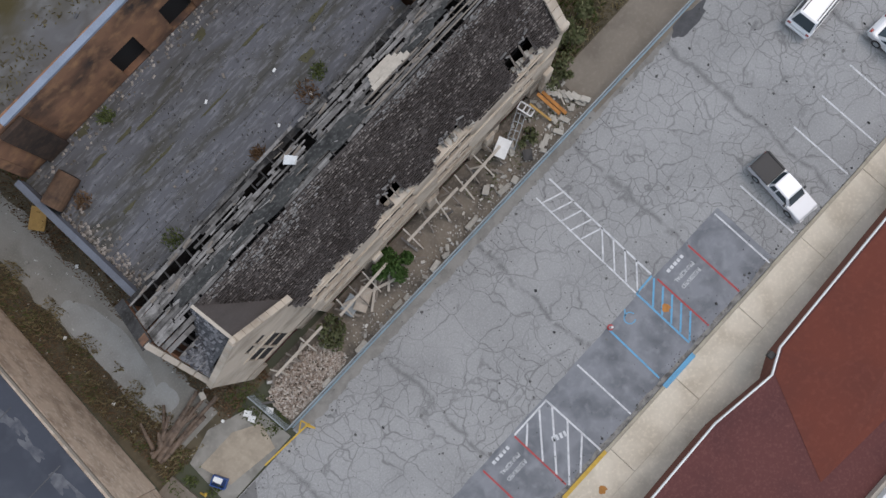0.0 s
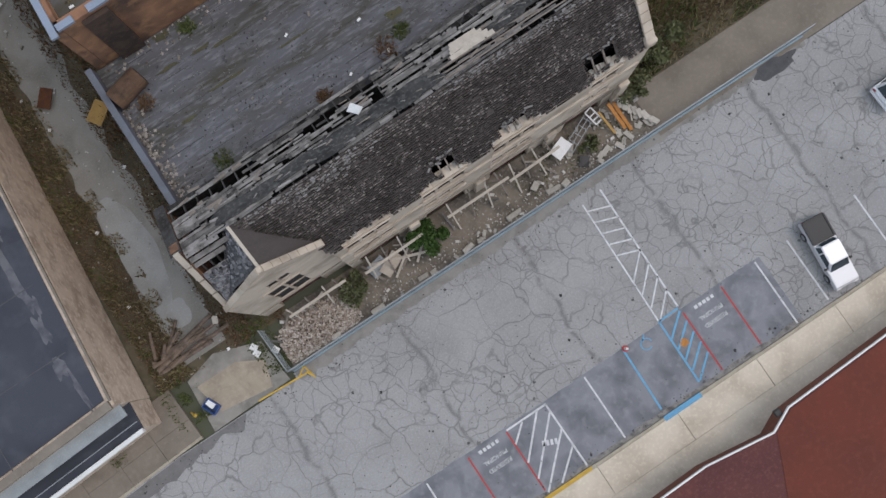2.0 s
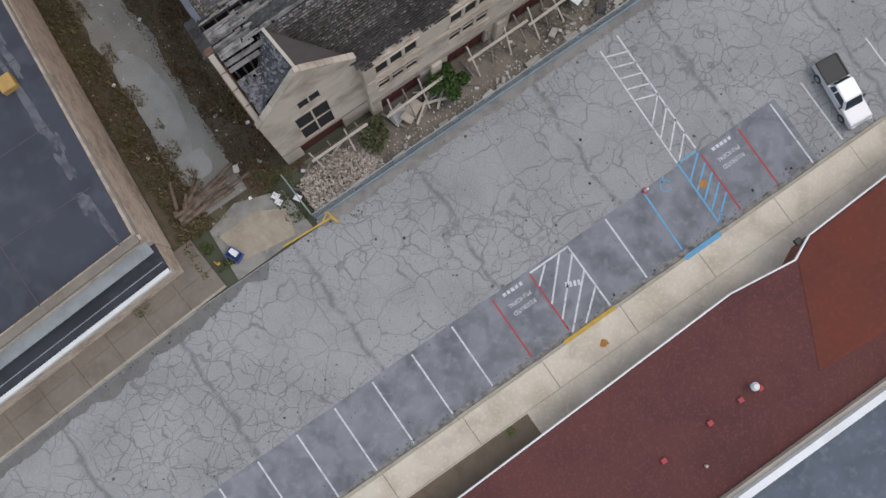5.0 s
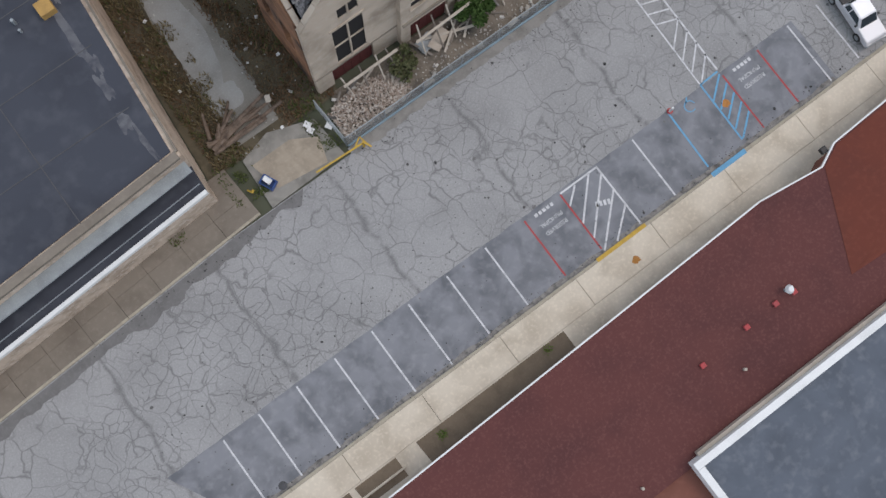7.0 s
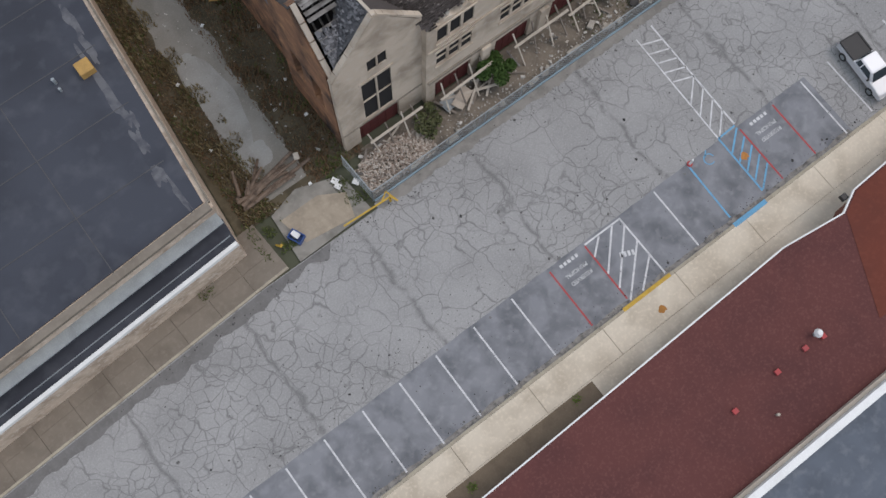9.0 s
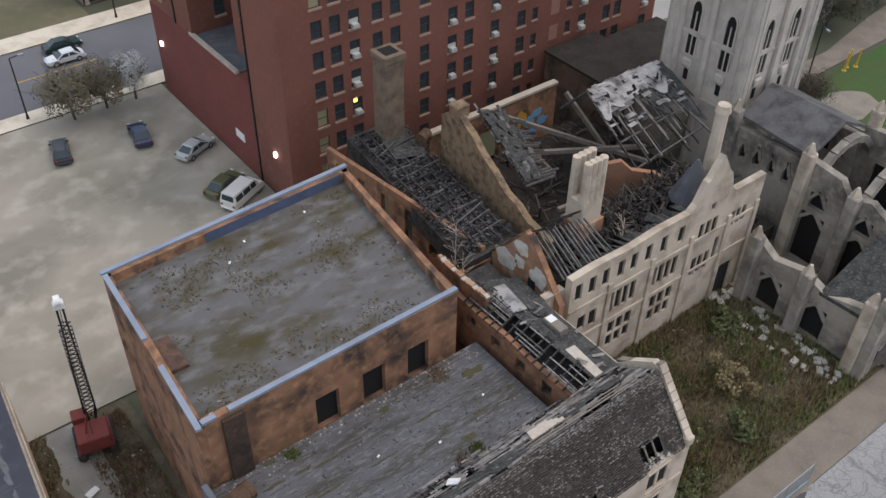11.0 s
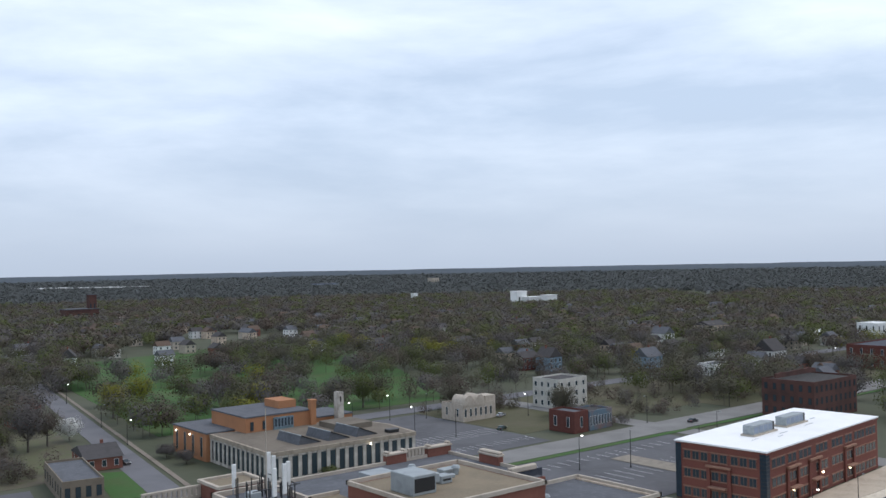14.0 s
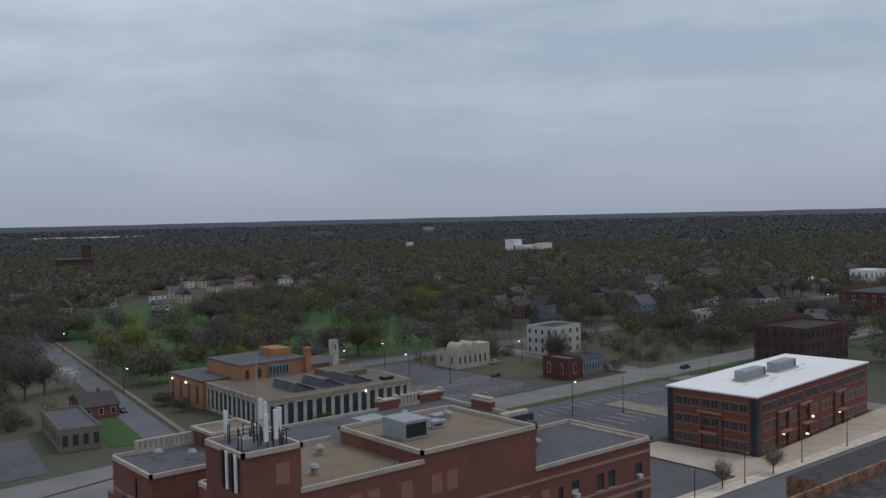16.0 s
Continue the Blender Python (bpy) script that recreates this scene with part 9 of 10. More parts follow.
def office():
    o = root("office_complex", "pale ribbed office block with orange brick wings", "building")
    pale = mat("pale_stone_panels", (0.50, 0.465, 0.41), 0.9, dark=(0.22, 0.195, 0.165), scale=0.35, amount=0.95, fine=2.0, light=(0.62, 0.6, 0.56))
    roofm = mat("brown_flat_roof", (0.17, 0.145, 0.115), 1, dark=(0.10, 0.085, 0.068), scale=0.15, fine=1)
    rim = mat("tan_roof_rim", (0.34, 0.29, 0.225), 0.95, dark=(0.2, 0.165, 0.13), scale=0.6, amount=0.9)
    orange = mat("orange_office_brick", (0.38, 0.18, 0.09), 0.95, dark=(0.28, 0.135, 0.07), scale=0.2)
    ring = [(110.4, 210.0), (156.1, 208.4), (158.2, 224), (155.0, 240), (111.2, 247)]
    mid = (133.0, 226.0)
    grow = lambda k: [(mid[0] + (x - mid[0]) * k, mid[1] + (y - mid[1]) * k) for x, y in ring]
    part("block", prism(ring, 0, 6.9), pale, o)
    part("cornice", prism(grow(1.012), 6.9, 8.0), rim, o, "weathered tan roof rim")
    part("roof", prism(grow(0.975), 8.0, 8.04), roofm, o, "brown flat roof")
    ribs = shared("rib", box(-0.55, 0.55, -0.22, -0.004, 0.1, 6.85, 0.04), pale)
    for x, y, rz, n, L in ((110.4, 210.0, -2.0, 16, 45.7), (111.2, 247.0, -91.2, 13, 37.0)):
        st = L / n
        rows_of_windows(o, x, y, rz, n, st, 1.0, st * 0.52, 5.3, M["black"], 0.06)
        for i in range(n + 1):
            child("rib", ribs, o, pose(x, y, 0, 0, 0, rz) @ pose(min(L - 0.55, max(0.55, st * i)), 0, 0))
    for x, y in ((121, 214), (130, 213.4), (139, 213)):
        sk = part("skylight", mesh_of("skylight", [(x, y, 8.0), (x + 7, y, 8.0), (x + 7, y + 12, 8.0), (x, y + 12, 8.0), (x + 1, y, 10.4), (x + 1, y + 12, 10.4)], [(0, 1, 4), (1, 2, 5, 4), (2, 3, 5), (3, 0, 4, 5), (0, 3, 2, 1)], M["grey_roof"]), None, o, "saw-tooth roof light")
        part("skylight_frame", beam((x + 1, y - 0.05, 10.45), (x + 7, y - 0.05, 8.1), 0.2, 0.3), M["black"], sk)
        part("skylight_ridge", beam((x + 1, y, 10.45), (x + 1, y + 12, 10.45), 0.25, 0.2), M["metal"], sk)
    part("raised_roof", box(141, 152, 224, 236, 8.04, 9.6), roofm, o)
    part("roof_plant", box(149, 152.5, 211, 213.5, 8.04, 9.0, 0.1), M["black"], o)
    part("low_wing", box(110, 129, 247.5, 271, 0, 8), orange, o, "orange brick wing")
    part("low_roof", box(109.8, 129.2, 247.3, 271.2, 8, 8.4), M["grey_roof"], o)
    part("high_wing", box(119, 141, 240.5, 263, 0, 12.3), orange, o, "orange brick wing")
    part("high_roof", box(118.8, 141.2, 240.3, 263.2, 12.3, 12.7), M["grey_roof"], o)
    part("lift_house", box(134, 140, 248, 257, 12.7, 15), orange, o)
    part("glazed_bay", box(128.0, 134.5, 239.9, 240.5, 3, 11.6), mat("blue_grey_glazing", (0.16, 0.23, 0.26), 0.2, dark=(0.06, 0.08, 0.09), scale=0.8), o)
    for z in (8.9, 5.4):
        rows_of_windows(o, 128.0, 239.88, 0, 6, 1.08, z, 0.6, 2.3, M["steel_blue"], 0.05)
    rows_of_windows(o, 110, 271, -90, 4, 5.8, 1.2, 1.3, 5.6, M["cream"], 0.05)
    rows_of_windows(o, 119, 240.4, 0, 2, 4.0, 8.6, 0.9, 2.4, M["black"], 0.05)
    part("low_wing", box(141.3, 158, 244, 259, 0, 9), orange, o)
    part("low_roof", box(141.3, 158.2, 243.8, 259.2, 9, 9.4), M["grey_roof"], o)
    part("brick_chimney", box(140.2, 142.0, 239.2, 241.0, 8, 15.2), orange, o)
    part("chimney_cap", box(140.0, 142.2, 239.0, 241.2, 15.2, 15.6), orange, o)
    st = part("stone_tower", box(150.6, 152.8, 240.6, 242.8, 0, 16.0), pale, o, "pale tower stack")
    for dx in (0.15, 0.95, 1.75):
        part("crenel", box(150.6 + dx - 0.15, 150.6 + dx + 0.45, 240.6, 242.8, 16.0, 16.7), pale, st)
    # slot drawn as a black plate, its shade in the colour
    part("slot", box(151.5, 151.9, 240.57, 240.597, 13.6, 15.4), M["dark"], st)
    for x, y, z in ((109.7, 268, 6.6), (109.7, 258, 6.6), (140.8, 208.5, 6.4)):
        part("wall_lamp", box(x - 0.4, x - 0.05, y - 0.55, y - 0.2, z, z + 0.5), lamp_mat("office_lamp", (1, 0.9, 0.7), 4.0), o)
    return o


office()


def white_roofed():
    b = root("brick_office_block", "three-storey red brick office block with a bright white roof", "building", (177.1, 109.0, 0), 4.8)
    L, D, H = 61, 22.6, 13.2
    brick = mat("new_red_brick", (0.18, 0.066, 0.05), 0.95, dark=(0.135, 0.052, 0.041), scale=0.3, fine=3)
    bandm = mat("tan_lintel", (0.29, 0.165, 0.115), 0.9, dark=(0.2, 0.1, 0.07), scale=1)
    part("body", box(0, L, 0, D, 0, H), brick, b)
    part("roof", box(-0.3, L + 0.3, -0.3, D + 0.3, H, H + 0.35), mat("white_roof_membrane", (0.85, 0.85, 0.84), 0.6, dark=(0.74, 0.74, 0.73), scale=0.15), b, "bright white membrane roof")
    part("eaves_band", box(-0.16, L + 0.16, -0.16, -0.003, H - 0.5, H - 0.02), brick, b)
    frame_b = shared("window", box(-0.88, 0.88, -0.05, -0.004, -0.06, 1.96), plain("tan_window_frame", (0.24, 0.15, 0.11), 0.6))
    pane_b = shared("pane", box(-0.38, 0.38, -0.075, -0.054, 0.06, 1.86), M["glass"])
    lint = {n: shared("lintel", box(-1.1 * n - 0.1, 1.1 * n + 0.1, -0.14, -0.004, 2.0, 2.22), bandm) for n in (2, 3)}
    sill = {n: shared("sill", box(-1.1 * n, 1.1 * n, -0.12, -0.004, -0.28, -0.1), bandm) for n in (2, 3)}

    def bay(m, n):
        for z in (1.0, 5.3, 9.5):
            q = m @ pose(0, 0, z)
            child("lintel", lint[n], b, q)
            child("sill", sill[n], b, q)
            for i in range(n):
                w = child("window", frame_b, b, q @ pose(2.2 * (i - (n - 1) / 2), 0, 0))
                for d in (-0.43, 0.43):
                    child("pane", pane_b, w, pose(d, 0, 0))

    front, side = Matrix(), pose(0, D, 0, 0, 0, -90)
    for x, n in ((5.6, 3), (12.2, 2), (18.8, 3), (27.5, 3), (36.2, 3), (42.8, 2), (49.4, 3), (56.4, 3)):
        bay(front @ pose(x, 0, 0), n)
    for x, n in ((5.2, 3), (11.2, 2), (17.2, 3)):
        bay(side @ pose(x, 0, 0), n)
    for m, x in ((front, 12.2), (front, 23.2), (front, 42.8), (side, 11.2)):
        for d in (-2.6, 2.6):
            o = part("pilaster", box(-0.45, 0.45, -0.5, -0.16, 0, 8.3, 0.04), brick, b)
            o.matrix_basis = m @ pose(x + d, 0, 0)
        o = part("canopy", box(-3.1, 3.1, -0.9, -0.16, 8.3, 8.8, 0.05), bandm, b)
        o.matrix_basis = m @ pose(x, 0, 0)
        o = part("canopy", box(-2.2, 2.2, -1.6, -0.16, 3.7, 4.1, 0.05), bandm, b)
        o.matrix_basis = m @ pose(x, 0, 0)
    part("glazed_corner", box(-0.08, 1.5, -0.08, 1.5, 0.2, H - 0.4), mat("dark_glazing", (0.03, 0.045, 0.06), 0.15), b)
    for k in range(14):
        part("glazing_bar", box(-0.11, 1.53, -0.11, 1.53, 0.6 + 0.88 * k, 0.68 + 0.88 * k), M["black"], b)
    part("glazed_corner", box(-0.08, 1.2, D - 1.4, D + 0.08, 0.2, H - 0.4), bpy.data.materials["dark_glazing"], b)
    for x in (14, 30.5):
        u = part("roof_unit", box(x, x + 9.5, 10.2, 13.0, H + 0.75, H + 2.9, 0.06), M["metal"], b, "grey rooftop plant unit")
        part("curb", box(x - 0.4, x + 11.4, 9.8, 13.4, H + 0.36, H + 0.75), M["cream"], u)
        part("fan_end", box(x + 9.52, x + 11, 10.5, 12.7, H + 0.76, H + 2.7), M["black"], u)
        for k in range(4):
            part("louvre", box(x + 0.4 + 2.3 * k, x + 2.3 + 2.3 * k, 10.16, 10.196, H + 1.1, H + 2.5), M["steel_blue"], u)
    for i, (x, y, w, d) in enumerate(((22, 7.5, 4, 0.3), (10, 8.4, 3, 0.25), (36, 8.0, 5, 0.3), (40, 13.5, 4, 0.4), (18, 6.0, 2.5, 0.3), (46, 11, 3, 0.5))):
        part("roof_scuff", box(x, x + w, y, y + d, H + 0.352, H + 0.37), M["metal"], b)
    for x, z in ((12.2, 3.0), (27.5, 4.4), (42.8, 3.0)):
        part("wall_lamp", box(x - 0.25, x + 0.25, -0.5, -0.1, z, z + 0.4), lamp_mat("entrance_lamp", (1, 0.85, 0.55), 4.0), b)
    return b


white_roofed()


def simple_building(name, label, x, y, rz, L, D, H, wall, roof, storeys=2, n=5, m=3, pitched=0.0, frame_m=None):
    b = root(name, label, "house" if pitched else "building", (x, y, 0), rz)
    part("body", box(0, L, 0, D, 0, H), wall, b)
    if pitched:
        v = [(-0.4, -0.4, H), (L + 0.4, -0.4, H), (L + 0.4, D + 0.4, H), (-0.4, D + 0.4, H), (-0.4, D / 2, H + pitched), (L + 0.4, D / 2, H + pitched)]
        part("roof", mesh_of("roof", v, [(0, 1, 5, 4), (3, 4, 5, 2), (0, 4, 3), (1, 2, 5), (0, 3, 2, 1)], roof), None, b)
        part("chimney", box(L * 0.6, L * 0.6 + 0.8, D * 0.5, D * 0.5 + 0.8, H, H + pitched + 1.0), M["hotel"], b)
    else:
        part("roof", box(0.15, L - 0.15, 0.15, D - 0.15, H, H + 0.12), roof, b)
        for q in ((0, L, -0.0, 0.3), (0, L, D - 0.3, D)):
            part("parapet", box(q[0], q[1], q[2], q[3], H + 0.004, H + 0.7), wall, b)
        for q in ((0, 0.3), (L - 0.3, L)):
            part("parapet", box(q[0], q[1], 0.3, D - 0.3, H + 0.004, H + 0.7), wall, b)
    hs = H / storeys
    for j in range(storeys):
        rows_of_windows(b, 0, 0, 0, n, L / n, j * hs + hs * 0.3, min(1.1, L / n * 0.5), hs * 0.5, frame_m or M["white"])
        rows_of_windows(b, 0, D, -90, m, D / m, j * hs + hs * 0.3, min(1.1, D / m * 0.5), hs * 0.5, frame_m or M["white"])
    return b


darkroof = mat("dark_house_roof", (0.07, 0.065, 0.065), 0.95, dark=(0.04, 0.038, 0.038), scale=0.5)
tanwall = mat("tan_commercial_wall", (0.26, 0.21, 0.155), 0.95, dark=(0.17, 0.14, 0.105), scale=0.3)
b = simple_building("black_faced_shop", "tan shop building with a black front and black roof", 28.0, 114.4, 0, 12.6, 26, 10.4, tanwall, mat("tarred_black_roof", (0.024, 0.024, 0.025), 0.95, dark=(0.014, 0.014, 0.014), scale=0.2, fine=2), 1, 1, 1)
part("front_cladding", box(-0.06, 13.06, -0.12, -0.06, 0.3, 6.2), M["black"], b, "black cladding")
part("fascia", box(-0.1, 13.1, -0.16, -0.06, 7.2, 11.0), bpy.data.materials["tarred_black_roof"], b, "black fascia")
part("side_fascia", box(-0.16, -0.004, 0.2, 30, 7.4, 11.0), bpy.data.materials["tarred_black_roof"], b, "black fascia")
for x in (0.2, 5.5, 9.2):
    part("column", box(x, x + 0.5, -0.3, -0.13, 0, 7.0), M["cream"], b)
part("beam", box(-0.1, 13.1, -0.32, -0.14, 6.4, 7.2), M["cream"], b)
simple_building("low_shop", "brown flat-roofed shop with wide dark windows", 63.0, 225.0, -8, 9.6, 29, 5.0, mat("brown_shop_wall", (0.2, 0.165, 0.125), 0.95, scale=0.4), M["grey_roof"], 1, 4, 7, frame_m=M["black"])
simple_building("dark_hip_house", "low brick building with a dark roof", 79.5, 259, -6, 10, 18, 3.4, M["hotel"], darkroof, 1, 3, 3, 2.6)
simple_building("brick_house", "narrow two-storey brick house", 84, 348, 5, 9, 12, 7.0, M["hotel"], M["grey_roof"], 2, 3, 3)
simple_building("yellow_house", "small pale house with a steep roof", 78, 392, 5, 9, 10, 5, mat("yellow_siding", (0.27, 0.22, 0.15), 0.9), darkroof, 2, 2, 2, 3.5)
simple_building("brick_cottage", "small brick house with a dark roof", 70, 372, 5, 9, 10, 5, M["hotel"], darkroof, 2, 2, 2, 3.5)
ch = simple_building("twin_gabled_hall", "pale twin-gabled hall with arched gables", 203, 244, 0, 19, 16, 6.5, M["cream"], darkroof, 1, 6, 2)
for x in (0.4, 7.4):
    arc = [(x, 6.5)] + [(x + 3.2 - 3.2 * math.cos(math.pi * k / 10), 6.5 + 4.2 * math.sin(math.pi * k / 10)) for k in range(1, 10)] + [(x + 6.4, 6.5)]
    g = part("arched_gable", prism([(a, c) for a, c in arc], -0.35, 9.0), M["cream"], ch)
    g.matrix_basis = pose(0, 0.02, 0, 90, 0, 0) @ Matrix.Diagonal((1, 1, -1, 1))
part("tower_block", box(14.5, 21, 0.5, 8, 0, 9.6), M["cream"], ch)
part("rear_roof", box(8, 20, 8.2, 16.5, 6.6, 9.0), darkroof, ch)
ch.matrix_basis = pose(206, 246, 0)
ch.scale = (0.75, 0.75, 0.85)
simple_building("pale_warehouse", "pale three-storey warehouse with a dark roof", 250, 242, 3, 17, 13, 10.5, mat("pale_render", (0.50, 0.48, 0.43), 0.9, scale=0.3), darkroof, 3, 4, 4)
simple_building("red_clinic", "low derelict red brick building with a blue front", 217, 203, 3, 7, 11, 6.4, mat("dark_red_brick", (0.12, 0.045, 0.036), 0.95), M["grey_roof"], 1, 1, 2)
simple_building("blue_clinic", "derelict low block with blue panels", 224.5, 203.4, 3, 12, 9, 5.8, mat("blue_panels", (0.10, 0.15, 0.19), 0.6, dark=(0.2, 0.12, 0.1), scale=0.3, amount=0.9), M["burnt"], 1, 8, 3)
rn = simple_building("brick_ruin", "roofless dark brick ruin of a school", 292, 162, 0, 29, 20, 12.5, mat("sooty_red_brick", (0.105, 0.052, 0.043), 0.95, dark=(0.06, 0.035, 0.03), scale=0.2, amount=0.9), M["burnt"], 3, 9, 6, frame_m=M["dark"])
part("broken_wall", wall_mesh("broken_wall", 27, 1.5, 0.6, [], bpy.data.materials["sooty_red_brick"], [(2.0 * i, 1.6 + 1.8 * abs(noise.noise(Vector((i * 0.6, 2, 2))))) for i in range(14)]), None, rn).matrix_basis = pose(1, 15, 13.2)
bluewall = mat("blue_siding", (0.20, 0.29, 0.36), 0.85, dark=(0.14, 0.2, 0.25), scale=0.5)
for nm, lab, x, y, rz, L, D, H, wm, rm, n, m, pt in (
        ("brick_house", "two-storey red brick house with a dark roof", 328, 342, 40, 12, 9, 6.5, bpy.data.materials["dark_red_brick"], darkroof, 4, 3, 3.0),
        ("blue_house", "blue gabled house among bare trees", 344, 330, 130, 10, 9, 7, bluewall, darkroof, 3, 3, 5.0),
        ("pale_house", "pale blue gabled house among bare trees", 376, 300, 40, 12, 10, 6, bluewall, M["grey_roof"], 3, 3, 4.5),
        ("white_flat_house", "low white house with a flat roof", 373, 258, 38, 14, 10, 5, M["white"], M["grey_roof"], 4, 3, 0.0),
        ("blue_house", "blue house far among trees", 521, 536, 130, 12, 11, 7, bluewall, darkroof, 3, 3, 4.0),
        ("tan_house", "tan brick house with a low roof", 550, 384, 40, 22, 14, 9, M["sandbrick"], darkroof, 5, 3, 3.0),
        ("white_house", "white gabled house among trees", 503, 379, 130, 12, 10, 7, M["white"], M["grey_roof"], 3, 3, 4.5),
        ("white_shed", "long low white shed beside the street", 575, 322, 35, 40, 14, 5, M["white"], M["white"], 8, 3, 0.0),
        ("white_shed", "tall white shed beside the street", 583, 282, 35, 20, 14, 12, M["white"], M["white"], 4, 3, 0.0),
        ("brown_house", "brown house with a wide roof among trees", 339, 490, 40, 16, 12, 5, M["hotel"], darkroof, 4, 3, 3.5),
        ("brown_house", "brown house with a wide roof among trees", 364, 797, 40, 22, 14, 6, M["hotel"], darkroof, 4, 3, 4.0),
        ("white_house", "white gabled house beside the park", 163, 532, 110, 11, 9, 7, M["white"], darkroof, 3, 3, 5.0),
        ("white_house", "small white house on a green lot", 162, 652, 40, 14, 10, 5, M["white"], M["grey_roof"], 3, 3, 3.0)):
    simple_building(nm, lab, x, y, rz - 40, L, D, H, wm, rm, 2 if H > 5.5 else 1, n, m, pt)
NAMED_HOUSES = [(328, 342), (344, 330), (376, 300), (373, 258), (521, 536), (550, 384), (503, 379), (585, 328), (590, 288), (339, 490), (364, 797), (163, 532), (162, 652)]
simple_building("dark_brick_hall", "dark brick hall with a shed roof", 448, 206, 0, 44, 26, 11, bpy.data.materials["dark_red_brick"], M["black_roof"], 2, 9, 5)
simple_building("white_tall_house", "tall white house with steep gables", 424, 258, 0, 12, 12, 8, M["white"], darkroof, 2, 3, 3, 6)
# burnt low roofs east of the tower
lowb = root("burnt_shops", "row of low burnt shops with collapsed grey roofs", "building")
ashr = mat("collapsed_roof", (0.07, 0.067, 0.065), 1, dark=(0.03, 0.03, 0.029), scale=0.25, amount=0.95, fine=0.8, light=(0.19, 0.185, 0.18))
part("body", box(113, 132, 60, 85, 0, 4.0), M["brick"], lowb)
part("roof", box(113.2, 131.8, 60.2, 84.8, 4.0, 4.15), ashr, lowb, "collapsed grey roof")
part("body", box(132.2, 205, 58, 78, 0, 4.6), M["sandbrick"], lowb)
part("roof", box(132.4, 204.8, 58.2, 77.8, 4.6, 4.75), ashr, lowb, "collapsed grey roof")
part("parapet", box(132.2, 205, 77.4, 78, 4.6, 6.6), M["brick"], lowb)
part("parapet", box(113, 205, 57.6, 58.0, 0, 5.4), M["cream"], lowb)
part("tarpaulin", box(133, 140, 60, 62.5, 4.76, 4.9), plain("blue_tarpaulin", (0.08, 0.25, 0.55), 0.6), lowb, "blue tarpaulin")
part("roof_unit", box(136, 138.6, 63.5, 65.5, 4.75, 6.3, 0.2), M["white"], lowb)
part("body", box(150, 205, 78.1, 86, 0, 6.0), M["brick"], lowb)
part("roof", box(150.2, 204.8, 78.2, 85.8, 6.0, 6.1), M["felt"], lowb)
part("white_annex", box(78, 110, 62, 84, 0, 3.2), mat("pale_roof_gravel", (0.36, 0.355, 0.34), 1, dark=(0.22, 0.22, 0.21), scale=0.2), lowb, "pale flat annex roof")
sg = root("green_sign", "green board sign on posts by the street", "sign", (131, 87.0, 0), 8)
part("board", box(0, 6, -0.1, 0.1, 1.2, 3.6), plain("green_sign_paint", (0.02, 0.13, 0.08), 0.5), sg)
part("post", box(0.4, 0.6, -0.1, 0.1, 0, 1.2), M["metal"], sg)
part("post", box(5.4, 5.6, -0.1, 0.1, 0, 1.2), M["metal"], sg)
wd = root("white_canopy", "white rounded tent roof", "canopy", (56, 150, 0))
part("roof", tube((-3.5, 0, 9.5), (6, 2, 9.5), 3.2, 3.2, 16), M["white"], wd)
part("body", box(-6, 9, -4, 5, 0, 9.0), M["hotel"], wd)


# street lamps, poles
def street_lamp(x, y, h=7.5, arm=1.2, lit=False, rz=0):
    l = root("street_lamp", "dark metal street lamp beside the street", "street lamp", (x, y, 0), rz, group="street lamps")
    part("pole", tube((0, 0, 0), (0, 0, h), 0.11, 0.07, 8), M["black"], l)
    part("arm", beam((0, 0, h), (arm, 0, h + 0.1), 0.08), M["black"], l)
    part("head", box(arm - 0.3, arm + 0.3, -0.15, 0.15, h - 0.05, h + 0.15, 0.03), lamp_mat("lit_lamp", (1, 0.97, 0.9), 4.0) if lit else M["metal"], l)
    part("base", tube((0, 0, 0), (0, 0, 0.6), 0.2, 0.14, 8), M["black"], l)
    return l


for i, (x, y, h, lit) in enumerate(((12.5, 91.0, 7.5, 0), (30, 108.5, 7.5, 0), (50, 108.5, 7.5, 0), (-4, 91, 9, 0), (127, 99.5, 6.5, 0), (141, 99.6, 6.5, 0), (158, 99.8, 6.5, 0), (180, 100, 6.5, 1), (200, 100.2, 6.5, 0), (179.5, 166.4, 9, 1), (191.8, 159.1, 10, 0), (210, 150, 10, 0), (170, 262, 9, 1), (180, 240, 9, 1), (190, 268, 9, 1), (202, 262, 9, 0), (186, 226, 9, 0), (102.6, 290, 8, 1), (108, 330, 8, 0), (117.3, 400, 8, 1), (250, 200, 9, 0), (300, 201, 9, 0), (232, 240, 8, 1), (100, 56, 7, 0), (90, 45, 7, 0), (240, 165, 9, 0), (450, 240, 9, 1))):
    street_lamp(x, y, h, 1.2, bool(lit), 40 * i)
lw = root("low_wall", "low white wall along the playground lawn", "wall", kind="structure")
part("wall", beam((80.1, 39.5, 0.4), (78.6, 28.0, 0.4), 0.5, 0.8), M["white"], lw)
# yellow playground posts
for i, (x, y) in enumerate(((95.4, 43.6), (96.4, 43.9), (97.4, 43.3))):
    p = root("play_frame", "yellow playground frame post on the lawn", "play frame", (x, y, 0))
    part("post", tube((0, 0, 0), (0.2, 0, 2.4), 0.12, 0.12, 8), M["yellowpaint"], p)
    part("base", tube((0, 0, 0), (0, 0, 0.15), 0.35, 0.3, 8), M["yellowpaint"], p)

